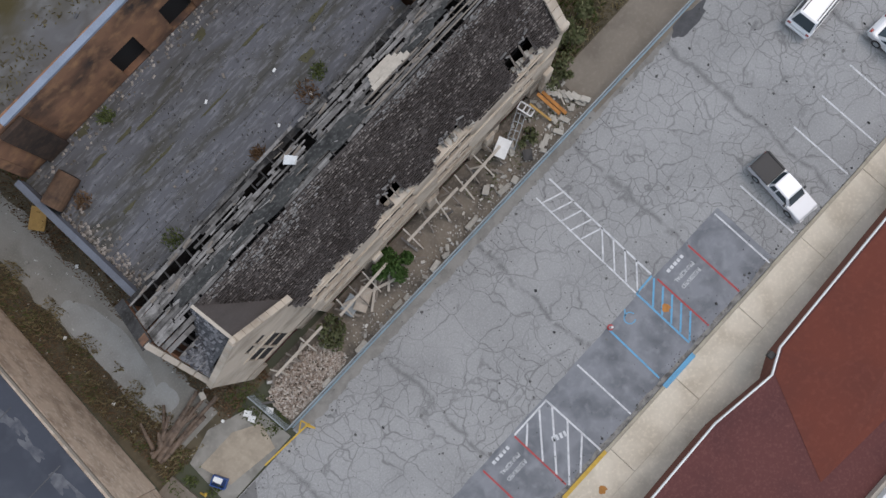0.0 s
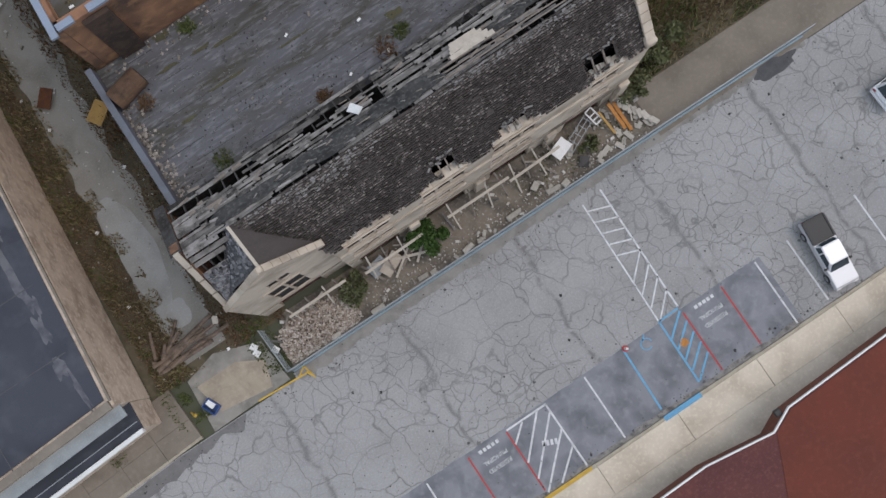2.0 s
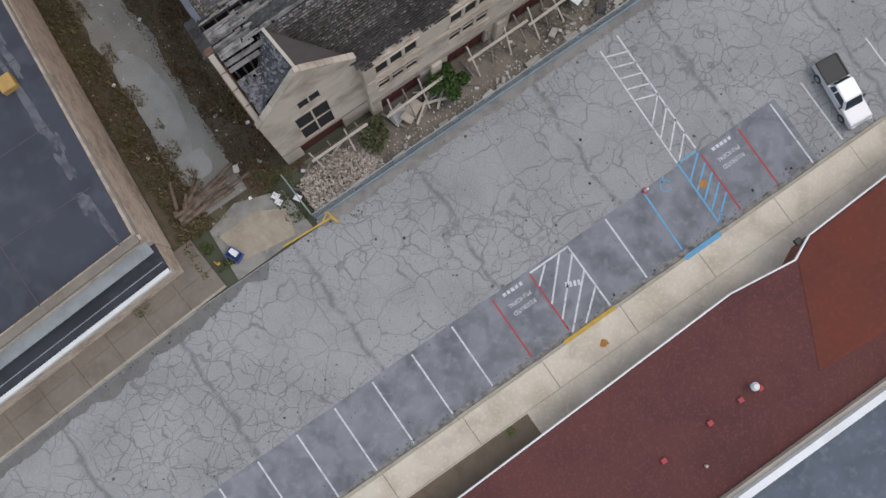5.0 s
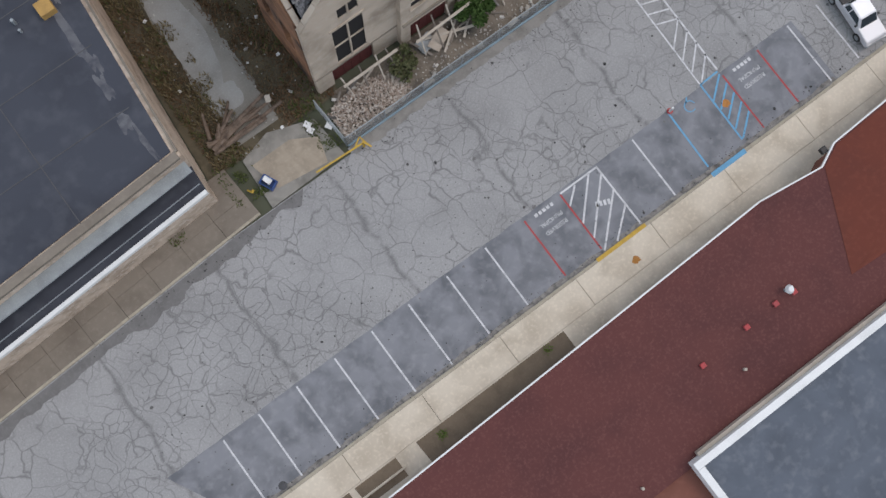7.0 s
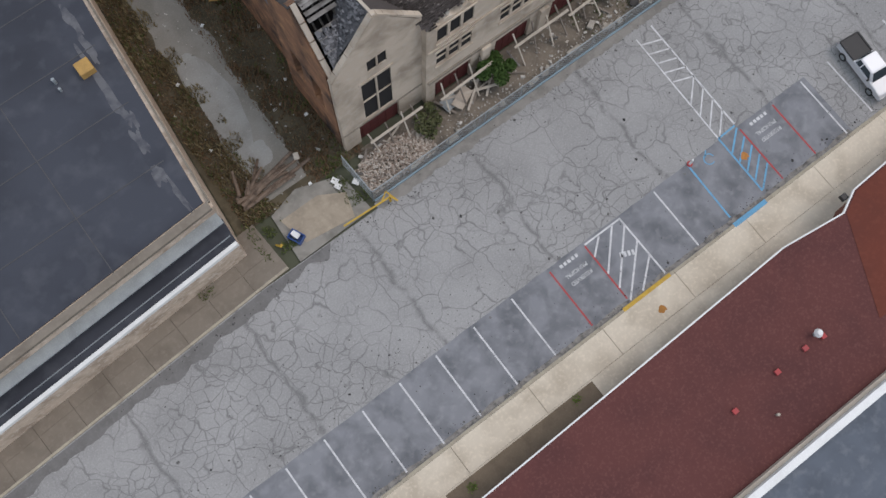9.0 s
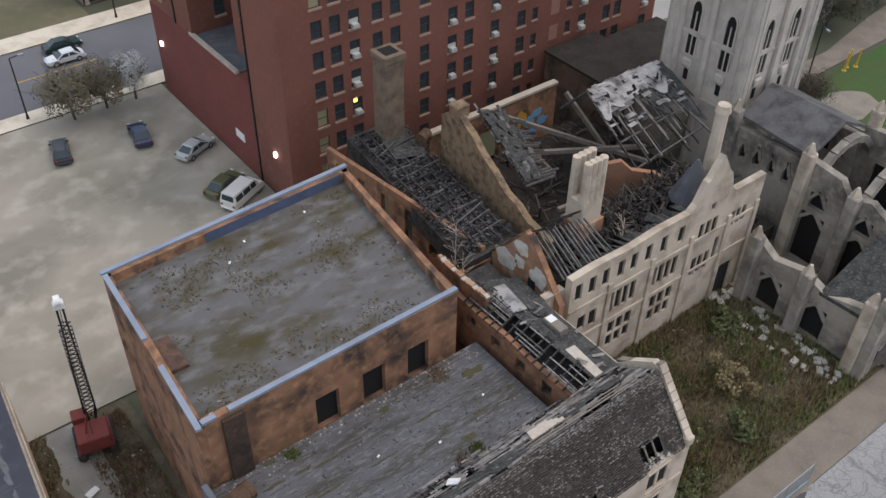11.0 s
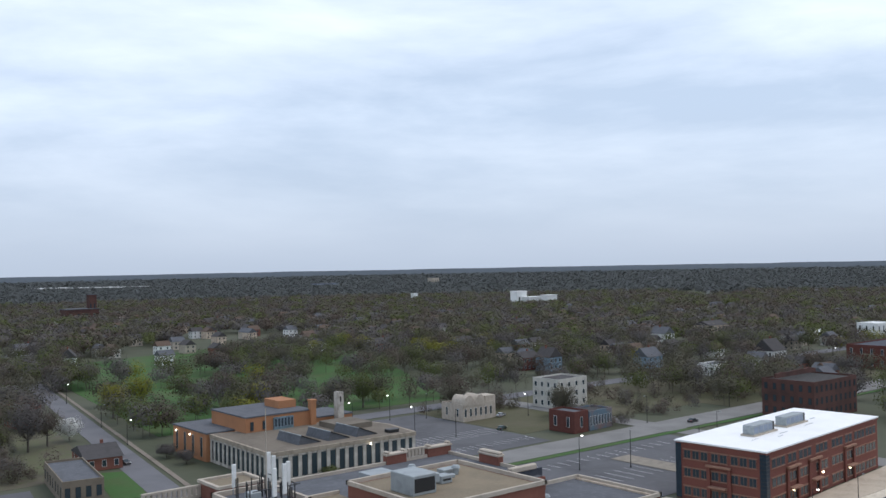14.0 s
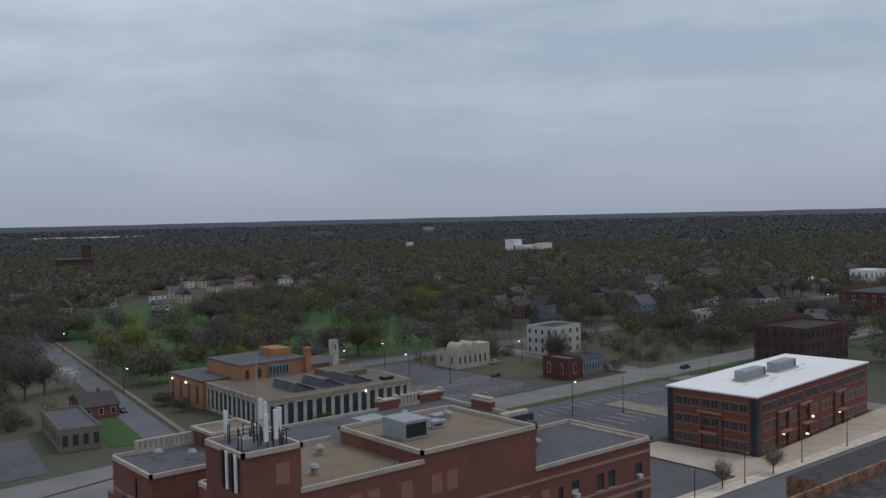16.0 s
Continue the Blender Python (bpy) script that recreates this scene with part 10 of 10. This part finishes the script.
# cars standing in lots and streets
car("suv", (0.05, 0.055, 0.065), "dark grey SUV parked on the gravel lot", 12.9, 82.0, 78)
car("sedan", (0.03, 0.045, 0.09), "dark blue car parked on the gravel lot", 20.8, 80.2, 80)
car("sedan", (0.42, 0.44, 0.43), "silver car parked on the gravel lot", 24.4, 74.4, 24)
car("sedan", (0.10, 0.11, 0.05), "olive car parked beside the hotel wall", 23.8, 66.8, 26)
car("van", (0.72, 0.72, 0.68), "white van parked beside the hotel wall", 24.5, 64.2, 26, "van")
car("sedan", (0.02, 0.05, 0.045), "dark green car in the street", 21.4, 104.4, 0)
car("sedan", (0.68, 0.7, 0.72), "white car in the street", 20.6, 101.2, 180)
car("van", (0.7, 0.7, 0.7), "white van parked by the shop", 14, 122, 10, "van")
car("suv", (0.72, 0.73, 0.72), "white van parked behind the shop", 33.5, 170.0, 10)
car("suv", (0.72, 0.73, 0.72), "white van parked behind the shop", 28.5, 171.0, 10)
car("sedan", (0.03, 0.032, 0.035), "dark car parked behind the shop", 31.8, 163.5, 70)
car("sedan", (0.02, 0.02, 0.025), "dark car on the avenue", 91.5, 262, -82)
car("sedan", (0.03, 0.03, 0.03), "dark car on the pale street", 262, 190, 5)
car("sedan", (0.4, 0.42, 0.45), "silver car by the twin-gabled hall", 224, 246, 20)
car("sedan", (0.03, 0.06, 0.05), "dark green car in the parking lot", 206, 226, 20)
car("sedan", (0.68, 0.69, 0.7), "white car parked in the lane bays", 45.8, -1.8, -92)


# red crane in the alley
def crane():
    c = root("crawler_crane", "small red crawler crane with a dark lattice boom", "crane", (1.4, 44.2, 0), 78)
    redm = mat("faded_red_paint", (0.20, 0.045, 0.038), 0.7, dark=(0.14, 0.04, 0.035), scale=2)
    for y in (-1.1, 1.1):
        t = part("track", box(-1.7, 1.7, y - 0.32, y + 0.32, 0, 0.85, 0.2), M["burnt"], c, "rusty crawler track")
        for k in range(4):
            part("track_wheel", tube((-1.2 + 0.8 * k, y - 0.34, 0.4), (-1.2 + 0.8 * k, y + 0.34, 0.4), 0.3, 0.3, 12), M["burnt"], t)
    part("deck", box(-1.7, 1.2, -1.25, 1.25, 0.9, 1.15, 0.04), redm, c)
    part("engine_house", box(-1.8, 0.2, -1.15, 1.15, 1.15, 2.3, 0.08), redm, c, "faded red engine house")
    cab = part("cab", box(0.25, 1.3, 0.1, 1.15, 1.15, 2.7, 0.06), redm, c)
    part("cab_window", box(1.3, 1.32, 0.2, 1.05, 1.7, 2.55), M["glass"], cab)
    a, b = Vector((0.9, -0.2, 1.4)), Vector((1.6, -0.5, 12.4))
    d = (b - a).normalized()
    s, u = Vector((0, 1, 0)), d.cross(Vector((0, 1, 0))).normalized()
    n = 22
    w = lambda t: 0.42 if 0.1 < t < 0.85 else 0.2
    for i, j in ((-1, -1), (1, -1), (1, 1), (-1, 1)):
        pts = [a + (b - a) * t + s * i * w(t) + u * j * w(t) for t in (0, 0.12, 0.86, 1)]
        for p, q in zip(pts, pts[1:]):
            part("boom_chord", beam(p, q, 0.1), M["black"], c)
    for k in range(n):
        t0, t1 = 0.1 + 0.76 * k / n, 0.1 + 0.76 * (k + 1) / n
        for (i, j), (p, q) in (((-1, -1), (1, -1)), ((1, 1), (-1, 1)), ((-1, -1), (-1, 1)), ((1, -1), (1, 1))):
            part("boom_lacing", beam(a + (b - a) * t0 + s * i * w(t0) + u * j * w(t0), a + (b - a) * t1 + s * p * w(t1) + u * q * w(t1), 0.06), M["burnt"], c)
    part("boom_head", box(1.3, 1.9, -0.85, -0.15, 12.2, 12.8, 0.08), M["white"], c, "white boom head")
    part("boom_sheave", tube((1.6, -0.7, 12.85), (1.6, -0.3, 12.85), 0.4, 0.4, 14), M["white"], c)
    part("pendant_line", beam((-1.2, 0, 2.3), b, 0.04), M["black"], c)
    part("gantry", beam((-1.0, 0.4, 2.3), (-0.6, 0.1, 3.6), 0.1), redm, c)
    return c


crane()
sheet("white_cabinet", -0.6, 39.8, 0.9, 0.5, 0.4, 20, M["white"], "white cabinet lying in the alley weeds", "cabinet")


# ---- trees ----
def tree_mesh(spots, tri, size, seed, hshape=0.55, soft=0.25):
    """Crowns of many small leaf or twig clumps for a list of (x, y, z, radius, height)."""
    rg = np.random.default_rng(seed)
    S = np.array(spots)
    n = len(S)
    c = np.repeat(S, tri, axis=0)
    d = rg.normal(size=(n * tri, 3))
    d /= np.linalg.norm(d, axis=1)[:, None]
    r = rg.random(n * tri) ** 0.25
    lob = 1 + 0.35 * np.sin(d[:, 0] * 5 + np.repeat(rg.random(n) * 6, tri)) * np.cos(d[:, 1] * 4 + np.repeat(rg.random(n) * 6, tri))
    ctr = np.empty((n * tri, 3))
    ctr[:, 0] = c[:, 0] + d[:, 0] * r * lob * c[:, 3]
    ctr[:, 1] = c[:, 1] + d[:, 1] * r * lob * c[:, 3]
    ctr[:, 2] = c[:, 2] + c[:, 4] * (1 - hshape * 0.62) + d[:, 2] * r * lob * c[:, 4] * hshape * 0.68
    ctr[:, 2] = np.maximum(ctr[:, 2], c[:, 2] + 0.6)
    k = size * c[:, 3] * (0.6 + 0.8 * rg.random(n * tri))
    # leaf clumps face outwards and up, with some scatter
    nr = d + 0.22 * rg.normal(size=(n * tri, 3)) + np.array((0, 0, 0.5))
    nr /= np.linalg.norm(nr, axis=1)[:, None]
    u = np.cross(nr, rg.normal(size=(n * tri, 3)))
    u /= np.linalg.norm(u, axis=1)[:, None]
    w = np.cross(nr, u)
    v = np.empty((n * tri, 3, 3))
    for q in range(3):
        a = 2.0944 * q + 0.5 * rg.random(n * tri)
        v[:, q] = ctr + (u * np.cos(a)[:, None] + w * np.sin(a)[:, None]) * (k * (0.7 + 0.6 * rg.random(n * tri)))[:, None]
    return v.reshape(-1, 3), np.repeat((nr * 0.45 + d * 0.75) * (1.25 - soft) + np.array((0, 0, soft)), 3, axis=0)


def leaf_object(name, shape, material, parent=None, label="", category="", kind=""):
    v, nrm = shape
    me = bpy.data.meshes.new(name)
    n = len(v) // 3
    me.vertices.add(len(v))
    me.vertices.foreach_set("co", v.astype(np.float32).ravel())
    me.loops.add(3 * n)
    me.loops.foreach_set("vertex_index", np.arange(3 * n, dtype=np.int32))
    me.polygons.add(n)
    me.polygons.foreach_set("loop_start", np.arange(0, 3 * n, 3, dtype=np.int32))
    me.materials.append(material)
    me.update()
    me.validate()
    # clumps are shaded as parts of the rounded crown
    nrm = nrm / np.linalg.norm(nrm, axis=1)[:, None]
    me.attributes.new("custom_normal", "FLOAT_VECTOR", "POINT").data.foreach_set("vector", nrm.astype(np.float32).ravel())
    ob = new(name, me)
    ob.parent = parent
    return tagged(ob, label, category, kind=kind)


def crown_mat(name, a, z):
    """Twigs and leaves of a crown: the colour drifts from tree to tree and a little from clump to clump."""
    m = leaf_mat(name, a, z)
    n, l = m.node_tree.nodes, m.node_tree.links
    mix = [x for x in n if x.bl_idname == "ShaderNodeMix"][0]
    geo = [x for x in n if x.bl_idname == "ShaderNodeNewGeometry"][0]
    co = n.new("ShaderNodeTexCoord")
    nz = n.new("ShaderNodeTexNoise")
    nz.inputs["Scale"].default_value, nz.inputs["Detail"].default_value = 0.09, 2
    l.new(co.outputs["Object"], nz.inputs["Vector"])
    big = n.new("ShaderNodeMapRange")
    big.inputs["From Min"].default_value, big.inputs["From Max"].default_value, big.inputs["To Max"].default_value = 0.3, 0.7, 0.75
    l.new(nz.outputs["Fac"], big.inputs["Value"])
    add = n.new("ShaderNodeMath")
    add.operation = "MULTIPLY_ADD"
    add.inputs[1].default_value = 0.25
    l.new(geo.outputs["Random Per Island"], add.inputs[0])
    l.new(big.outputs["Result"], add.inputs[2])
    l.new(add.outputs["Value"], mix.inputs["Factor"])
    # thin leaves and twigs let some light through
    tr = n.new("ShaderNodeBsdfTranslucent")
    l.new(mix.outputs["Result"], tr.inputs["Color"])
    ms = n.new("ShaderNodeMixShader")
    ms.inputs["Fac"].default_value = 0.3
    out = [x for x in n if x.bl_idname == "ShaderNodeOutputMaterial"][0]
    l.new(n["Principled BSDF"].outputs["BSDF"], ms.inputs[1])
    l.new(tr.outputs["BSDF"], ms.inputs[2])
    l.new(ms.outputs["Shader"], out.inputs["Surface"])
    return m


BUD = crown_mat("budding_twigs", (0.07, 0.065, 0.047), (0.16, 0.15, 0.108))
GREEN = crown_mat("young_leaves", (0.07, 0.083, 0.032), (0.15, 0.165, 0.072))
YELLOW = crown_mat("yellow_green_leaves", (0.15, 0.15, 0.025), (0.27, 0.26, 0.06))
RUST = crown_mat("reddish_buds", (0.075, 0.06, 0.05), (0.16, 0.13, 0.108))
BARE = crown_mat("bare_twigs", (0.08, 0.073, 0.07), (0.175, 0.16, 0.152))
BLOSSOM = crown_mat("white_blossom", (0.5, 0.5, 0.47), (0.72, 0.72, 0.68))
TANBUD = crown_mat("tan_buds", (0.15, 0.125, 0.085), (0.27, 0.235, 0.165))
BARK = mat("grey_bark", (0.11, 0.095, 0.08), 0.95, scale=2)


def tree(x, y, h, r, leaves, label, seed, tri=700, size=0.075):
    """A tree: tapered trunk, limbs, and a crown of small clumps."""
    rg = random.Random(seed)
    t = root("tree", label, "tree", (x, y, 0))
    part("trunk", tube((0, 0, 0), (rg.uniform(-0.2, 0.2), rg.uniform(-0.2, 0.2), h * 0.5), 0.028 * h, 0.014 * h, 8), BARK, t)
    for k in range(16):
        bm = bmesh.new()
        a, z = rg.uniform(0, 6.28), h * rg.uniform(0.25, 0.5)
        e = Vector((math.cos(a) * r * rg.uniform(0.5, 0.9), math.sin(a) * r * rg.uniform(0.5, 0.9), z + h * rg.uniform(0.15, 0.4)))
        add_beam(bm, (0, 0, z), e, 0.012 * h)
        for q in range(3):
            add_beam(bm, e * (0.5 + 0.15 * q) + Vector((0, 0, z * (0.5 - 0.15 * q))), e + Vector((rg.gauss(0, 1), rg.gauss(0, 1), rg.uniform(0.3, 1.6))) * r * 0.3, 0.005 * h)
        part("limb", bm, BARK, t)
    v = tree_mesh([(0, 0, 0, r, h)], tri, size, seed)
    leaf_object("crown", v, leaves, t)
    return t


near = [(118.6, 348, 13, 5.5, YELLOW, "yellow-green spring tree in the park"), (134, 361, 14, 6, YELLOW, "yellow-green spring tree in the park"), (161, 343, 14, 7, RUST, "reddish budding tree in the park"), (166, 340, 13, 6, GREEN, "young green tree in the park"),
        (91, 311, 7.5, 4.6, BLOSSOM, "white blossoming tree beside the avenue"), (75.5, 301, 14, 6, BARE, "tall bare tree beside the brick house"), (83, 307, 12, 4.5, RUST, "reddish budding tree beside the avenue"), (66, 296, 11, 4.5, BUD, "budding tree on the patchy lawn"), (16.6, 88.0, 6, 3.6, TANBUD, "budding spreading tree by the lot"), (20.4, 88.2, 5.5, 3.2, TANBUD, "budding spreading tree by the lot"), (23.8, 88.2, 5.5, 2.2, BLOSSOM, "white blossoming street tree"), (1, 92, 5.5, 2.0, BLOSSOM, "white blossoming street tree"), (5, 110, 6, 2.6, BLOSSOM, "white blossoming street tree"),
        (186, 298, 14, 6, BARE, "bare budding tree behind the office"), (200, 300, 14, 7, GREEN, "young green tree behind the office"), (214, 262, 12, 5, BUD, "budding tree beside the hall"), (224, 272, 13, 6, RUST, "reddish budding tree beside the hall"), (236, 226, 12, 5, BUD, "pale budding tree before the warehouse"), (240, 232, 11, 4, BUD, "pale budding tree before the warehouse"),
        (104, 52, 7, 4.4, BUD, "pale budding tree beside the burnt shops"), (98, 55, 7, 4.6, BARE, "bare tree beside the burnt shops"), (110, 54, 7, 4.4, GREEN, "young green tree beside the burnt shops"), (116, 52, 6, 3.2, GREEN, "young green tree beside the burnt shops"),
        (152, 101, 6, 2.2, TANBUD, "small budding street tree"), (168, 99.6, 6, 2.4, TANBUD, "small budding street tree"), (90, 62, 5, 2.0, BARE, "small bare tree behind the tower"), (84, 41, 5, 2.4, RUST, "small reddish tree by the lawn"), (126, 206, 3, 2.6, GREEN, "low green shrub before the office"), (105, 250, 4, 3, BARE, "bare shrub before the office"), (104, 262, 4, 3.4, BARE, "bare shrub before the office")]
for i, (x, y, h, r, m, lab) in enumerate(near):
    tree(x, y, h, r, m, lab, 100 + i, 3000 if r > 4 else 4200, 0.042 if r > 4 else 0.036)

# woods and garden trees of the town to the horizon
CX, CY = -5.6, -5.5
rgn = random.Random(2024)


def open_ground(x, y):
    """Streets, lots, lawns and buildings kept free of trees."""
    for x0, x1, y0, y1 in ((20, 112, 60, 260), (100, 165, 185, 290), (150, 300, 84, 286), (300, 345, 150, 200), (-100, 700, 84, 112), (150, 560, 180, 201), (118, 600, 274, 289), (420, 500, 200, 275)):
        if x0 < x < x1 and y0 < y < y1:
            return True
    ax = AV(y)
    if 111 < y < 420 and ax - 9 < x < ax + 15:
        return True
    if 240 < x < 258 and y < 280:
        return True
    if 66 < x < 100 and 240 < y < 330:
        return True
    return False


# houses scattered among the trees
house_spots = []
cols_h = [M["white"], M["cream"], M["white"], M["hotel"], bpy.data.materials["pale_render"], M["white"], M["sandbrick"]]
for i in range(360):
    r, az = rgn.uniform(430, 1100) if i < 240 else rgn.uniform(700, 2600), radians(39 + rgn.uniform(-27, 27))
    x, y = CX + r * math.sin(az), CY + r * math.cos(az)
    if open_ground(x, y) or (x < 125 and y < 430) or (116 < x < 330 and 296 < y < 520):
        continue
    house_spots.append((x, y))
house_spots = [(x, y) for x, y in house_spots if all(abs(x - a) + abs(y - b) > 40 for a, b in NAMED_HOUSES)]
hv = [shared("body", box(-4.5, 4.5, -3.8, 3.8, 0, 5.6), m) for m in cols_h]
hr = [mesh_of("roof", [(-4.9, -4.2, 5.6), (4.9, -4.2, 5.6), (4.9, 4.2, 5.6), (-4.9, 4.2, 5.6), (-4.9, 0, 8.8), (4.9, 0, 8.8)], [(0, 1, 5, 4), (3, 4, 5, 2), (0, 4, 3), (1, 2, 5), (0, 3, 2, 1)], m) for m in (darkroof, M["grey_roof"], mat("brown_house_roof", (0.12, 0.085, 0.065), 0.95))]
hw = shared("window", box(-0.5, 0.5, -0.06, -0.004, 0, 1.3), M["glass"])
for i, (x, y) in enumerate(house_spots):
    h = root("house", "small gabled house among trees", "house", (x, y, 0), rgn.choice((0, 90, 4, 94)), group="houses of the town")
    child("body", hv[i % 7], h, Matrix())
    child("roof", hr[i % 3], h, Matrix())
    if math.hypot(x, y) < 900:
        for rz, d, L in ((0, 3.8, 2.2), (-90, 4.5, 1.8)):
            for q in (-1, 1):
                for z in (0.9, 3.6):
                    child("window", hw, h, pose(0, 0, z, 0, 0, rz) @ pose(q * L, -d, 0))


def screened(x, y):
    """True where a tree would stand in a house or in its front garden on the south-west side."""
    for hx, hy in house_spots + NAMED_HOUSES:
        dx, dy = x - hx, y - hy
        if abs(dx) < 34 and abs(dy) < 34:
            s, q = -(dx * 0.63 + dy * 0.777), dx * 0.777 - dy * 0.63
            if -8 < s < 22 and abs(q) < 6.5:
                return True
    return False


# far crowns cooler and greyer: distance haze put into the twig colour
HAZEWOOD = crown_mat("far_woods_haze_tint", (0.07, 0.077, 0.076), (0.135, 0.146, 0.145))
kinds = ((BUD, 0.36), (BARE, 0.26), (GREEN, 0.20), (RUST, 0.15), (YELLOW, 0.03))


def scatter(n, r0, r1, rad, hgt, tri, size, tag, soft=0.25):
    groups = {k: [] for k, _ in kinds}
    if r0 > 600:
        groups = {k: [] for k in (BUD, BARE, GREEN, RUST)}
    # beyond 1400 m every tree takes the haze-tinted colour
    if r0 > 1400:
        groups = {HAZEWOOD: []}
    for i in range(n):
        r = math.sqrt(rgn.uniform(r0 * r0, r1 * r1))
        az = radians(39 + rgn.uniform(-28.5, 28.5))
        x, y = CX + r * math.sin(az), CY + r * math.cos(az)
        if open_ground(x, y):
            continue
        if 116 < x < 330 and 296 < y < 440 and rgn.random() < 0.52:
            continue
        if r < 1150 and screened(x, y):
            continue
        if r > 500 and noise.noise(Vector((x * 0.0045, y * 0.0045, 3))) + 0.5 * noise.noise(Vector((x * 0.011, y * 0.011, 5))) > 0.45:
            continue
        q = rgn.random() + 0.1 * noise.noise(Vector((x * 0.01, y * 0.01, 7)))
        acc, pick = 0.0, next(iter(groups))
        for k, p in kinds:
            if k not in groups:
                continue
            acc += p
            pick = k
            if q < acc:
                break
        s = rgn.uniform(0.65, 1.2)
        groups[pick].append((x, y, 0.0, rad * s, hgt * rgn.uniform(0.7, 1.1)))
    for j, k in enumerate(groups):
        if groups[k]:
            leaf_object("town_trees_" + tag, tree_mesh(groups[k], tri, size, 50 + j, 0.55, soft), k, None, "budding spring trees between the houses", "trees", "stuff")
    return groups


g1 = scatter(1500, 260, 640, 6.6, 12.5, 720, 0.058, "near", 0.35)
tv, tf = [], []
for lst in g1.values():
    for x, y, z, r, h in lst:
        b = len(tv)
        w = 0.009 * h
        tv += [(x - w, y - w, 0), (x + w, y - w, 0), (x + w, y + w, 0), (x - w, y + w, 0), (x, y, h * 0.85)]
        tf += [(b, b + 1, b + 4), (b + 1, b + 2, b + 4), (b + 2, b + 3, b + 4), (b + 3, b, b + 4)]
tagged(new("town_tree_trunks", mesh_of("town_tree_trunks", tv, tf, BARK)), "grey trunks of the town trees", "trees", kind="stuff")
scatter(6800, 640, 1500, 7.6, 12, 180, 0.118, "middle", 0.7)
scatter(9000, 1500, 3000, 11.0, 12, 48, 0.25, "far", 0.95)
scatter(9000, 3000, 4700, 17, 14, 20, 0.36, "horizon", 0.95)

# brush and small trees on the vacant lots
brush = []
for i in range(300):
    x0, x1, y0, y1 = rgn.choice(((44, 74, 262, 330), (52, 66, 256, 300), (264, 300, 205, 273), (300, 420, 203, 273), (206, 246, 256, 274), (262, 330, 290, 360), (236, 250, 203, 236), (300, 420, 204, 240)))
    brush.append((rgn.uniform(x0, x1), rgn.uniform(y0, y1), 0.0, rgn.uniform(1.2, 3.4), rgn.uniform(2.5, 8)))
for j, k in enumerate((BUD, BARE, RUST)):
    leaf_object("lot_brush", tree_mesh(brush[j::3], 380, 0.075, 90 + j, 0.8), k, None, "bare brush and saplings on vacant lots", "brush", "stuff")

# pale far buildings
for i, (x, y, rz, L, D, H, lab) in enumerate(((760, 800, 0, 16, 12, 21, "white mill building far off among trees"), (768, 788, 0, 24, 12, 14, "white mill building far off among trees"), (738, 806, 0, 50, 14, 7, "low white mill wing far off"), (785, 774, 0, 16, 12, 16, "white mill building far off among trees"), (690, 2620, -40, 300, 90, 10, "long white warehouse near the horizon"), (2300, 2350, 0, 300, 60, 9, "long pale warehouse near the horizon"), (1900, 1500, 0, 160, 60, 9, "long pale warehouse near the horizon"), (1500, 1900, 0, 24, 18, 20, "pale domed building near the horizon"), (777, 1026, 0, 7, 7, 15, "white tower far off"), (727, 612, 0, 40, 12, 6, "long low pale building among trees"), (300, 1000, 0, 34, 22, 15, "brown brick church among trees"), (325, 1004, 0, 8, 8, 30, "brown brick church tower among trees"), (2700, 1500, 0, 240, 60, 9, "long pale warehouse near the horizon"), (1170, 1930, 0, 60, 30, 14, "blue-grey shed near the horizon"))):
    f = root("far_building", lab, "building", (x, y, 0), rz)
    wm = M["white"] if "white" in lab else (bpy.data.materials["sooty_red_brick"] if "brown" in lab else M["steel_blue"] if "blue" in lab else M["cream"])
    part("body", box(0, L, 0, D, 0, H), wm, f)
    part("roof", box(-0.5, L + 0.5, -0.5, D + 0.5, H, H + 0.8), M["white"] if "white" in lab else M["grey_roof"], f)
    for k in range(max(2, min(12, int(L / 8)))):
        part("window_strip", box(L * (k + 0.3) / max(2, min(12, int(L / 8))), L * (k + 0.6) / max(2, min(12, int(L / 8))), -0.1, -0.01, H * 0.3, H * 0.7), M["glass"], f)
ms = root("radio_mast", "thin radio mast on the horizon", "mast", (760, 3300, 0))
part("mast", tube((0, 0, 0), (0, 0, 72), 1.2, 0.6, 6), M["metal"], ms)
part("platform", tube((0, 0, 60), (0, 0, 63), 2.2, 2.2, 8), M["metal"], ms)

# wooded backdrop closing the view and lifting the horizon; haze painted as blue-grey
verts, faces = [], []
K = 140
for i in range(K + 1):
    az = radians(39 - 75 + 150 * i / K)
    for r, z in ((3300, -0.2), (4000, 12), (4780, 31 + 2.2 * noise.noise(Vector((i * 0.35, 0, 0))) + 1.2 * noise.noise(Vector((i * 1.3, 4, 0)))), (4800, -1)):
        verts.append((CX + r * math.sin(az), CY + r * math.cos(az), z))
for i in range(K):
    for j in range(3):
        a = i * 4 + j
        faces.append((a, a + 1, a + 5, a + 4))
tagged(new("distant_woods", mesh_of("distant_woods", verts, faces, mat("hazed_woodland", (0.055, 0.07, 0.085), 1, dark=(0.04, 0.052, 0.065), scale=0.004, fine=0.02, bump=0))), "wooded backdrop rise on the horizon, haze painted in blue-grey", "backdrop", kind="structure")
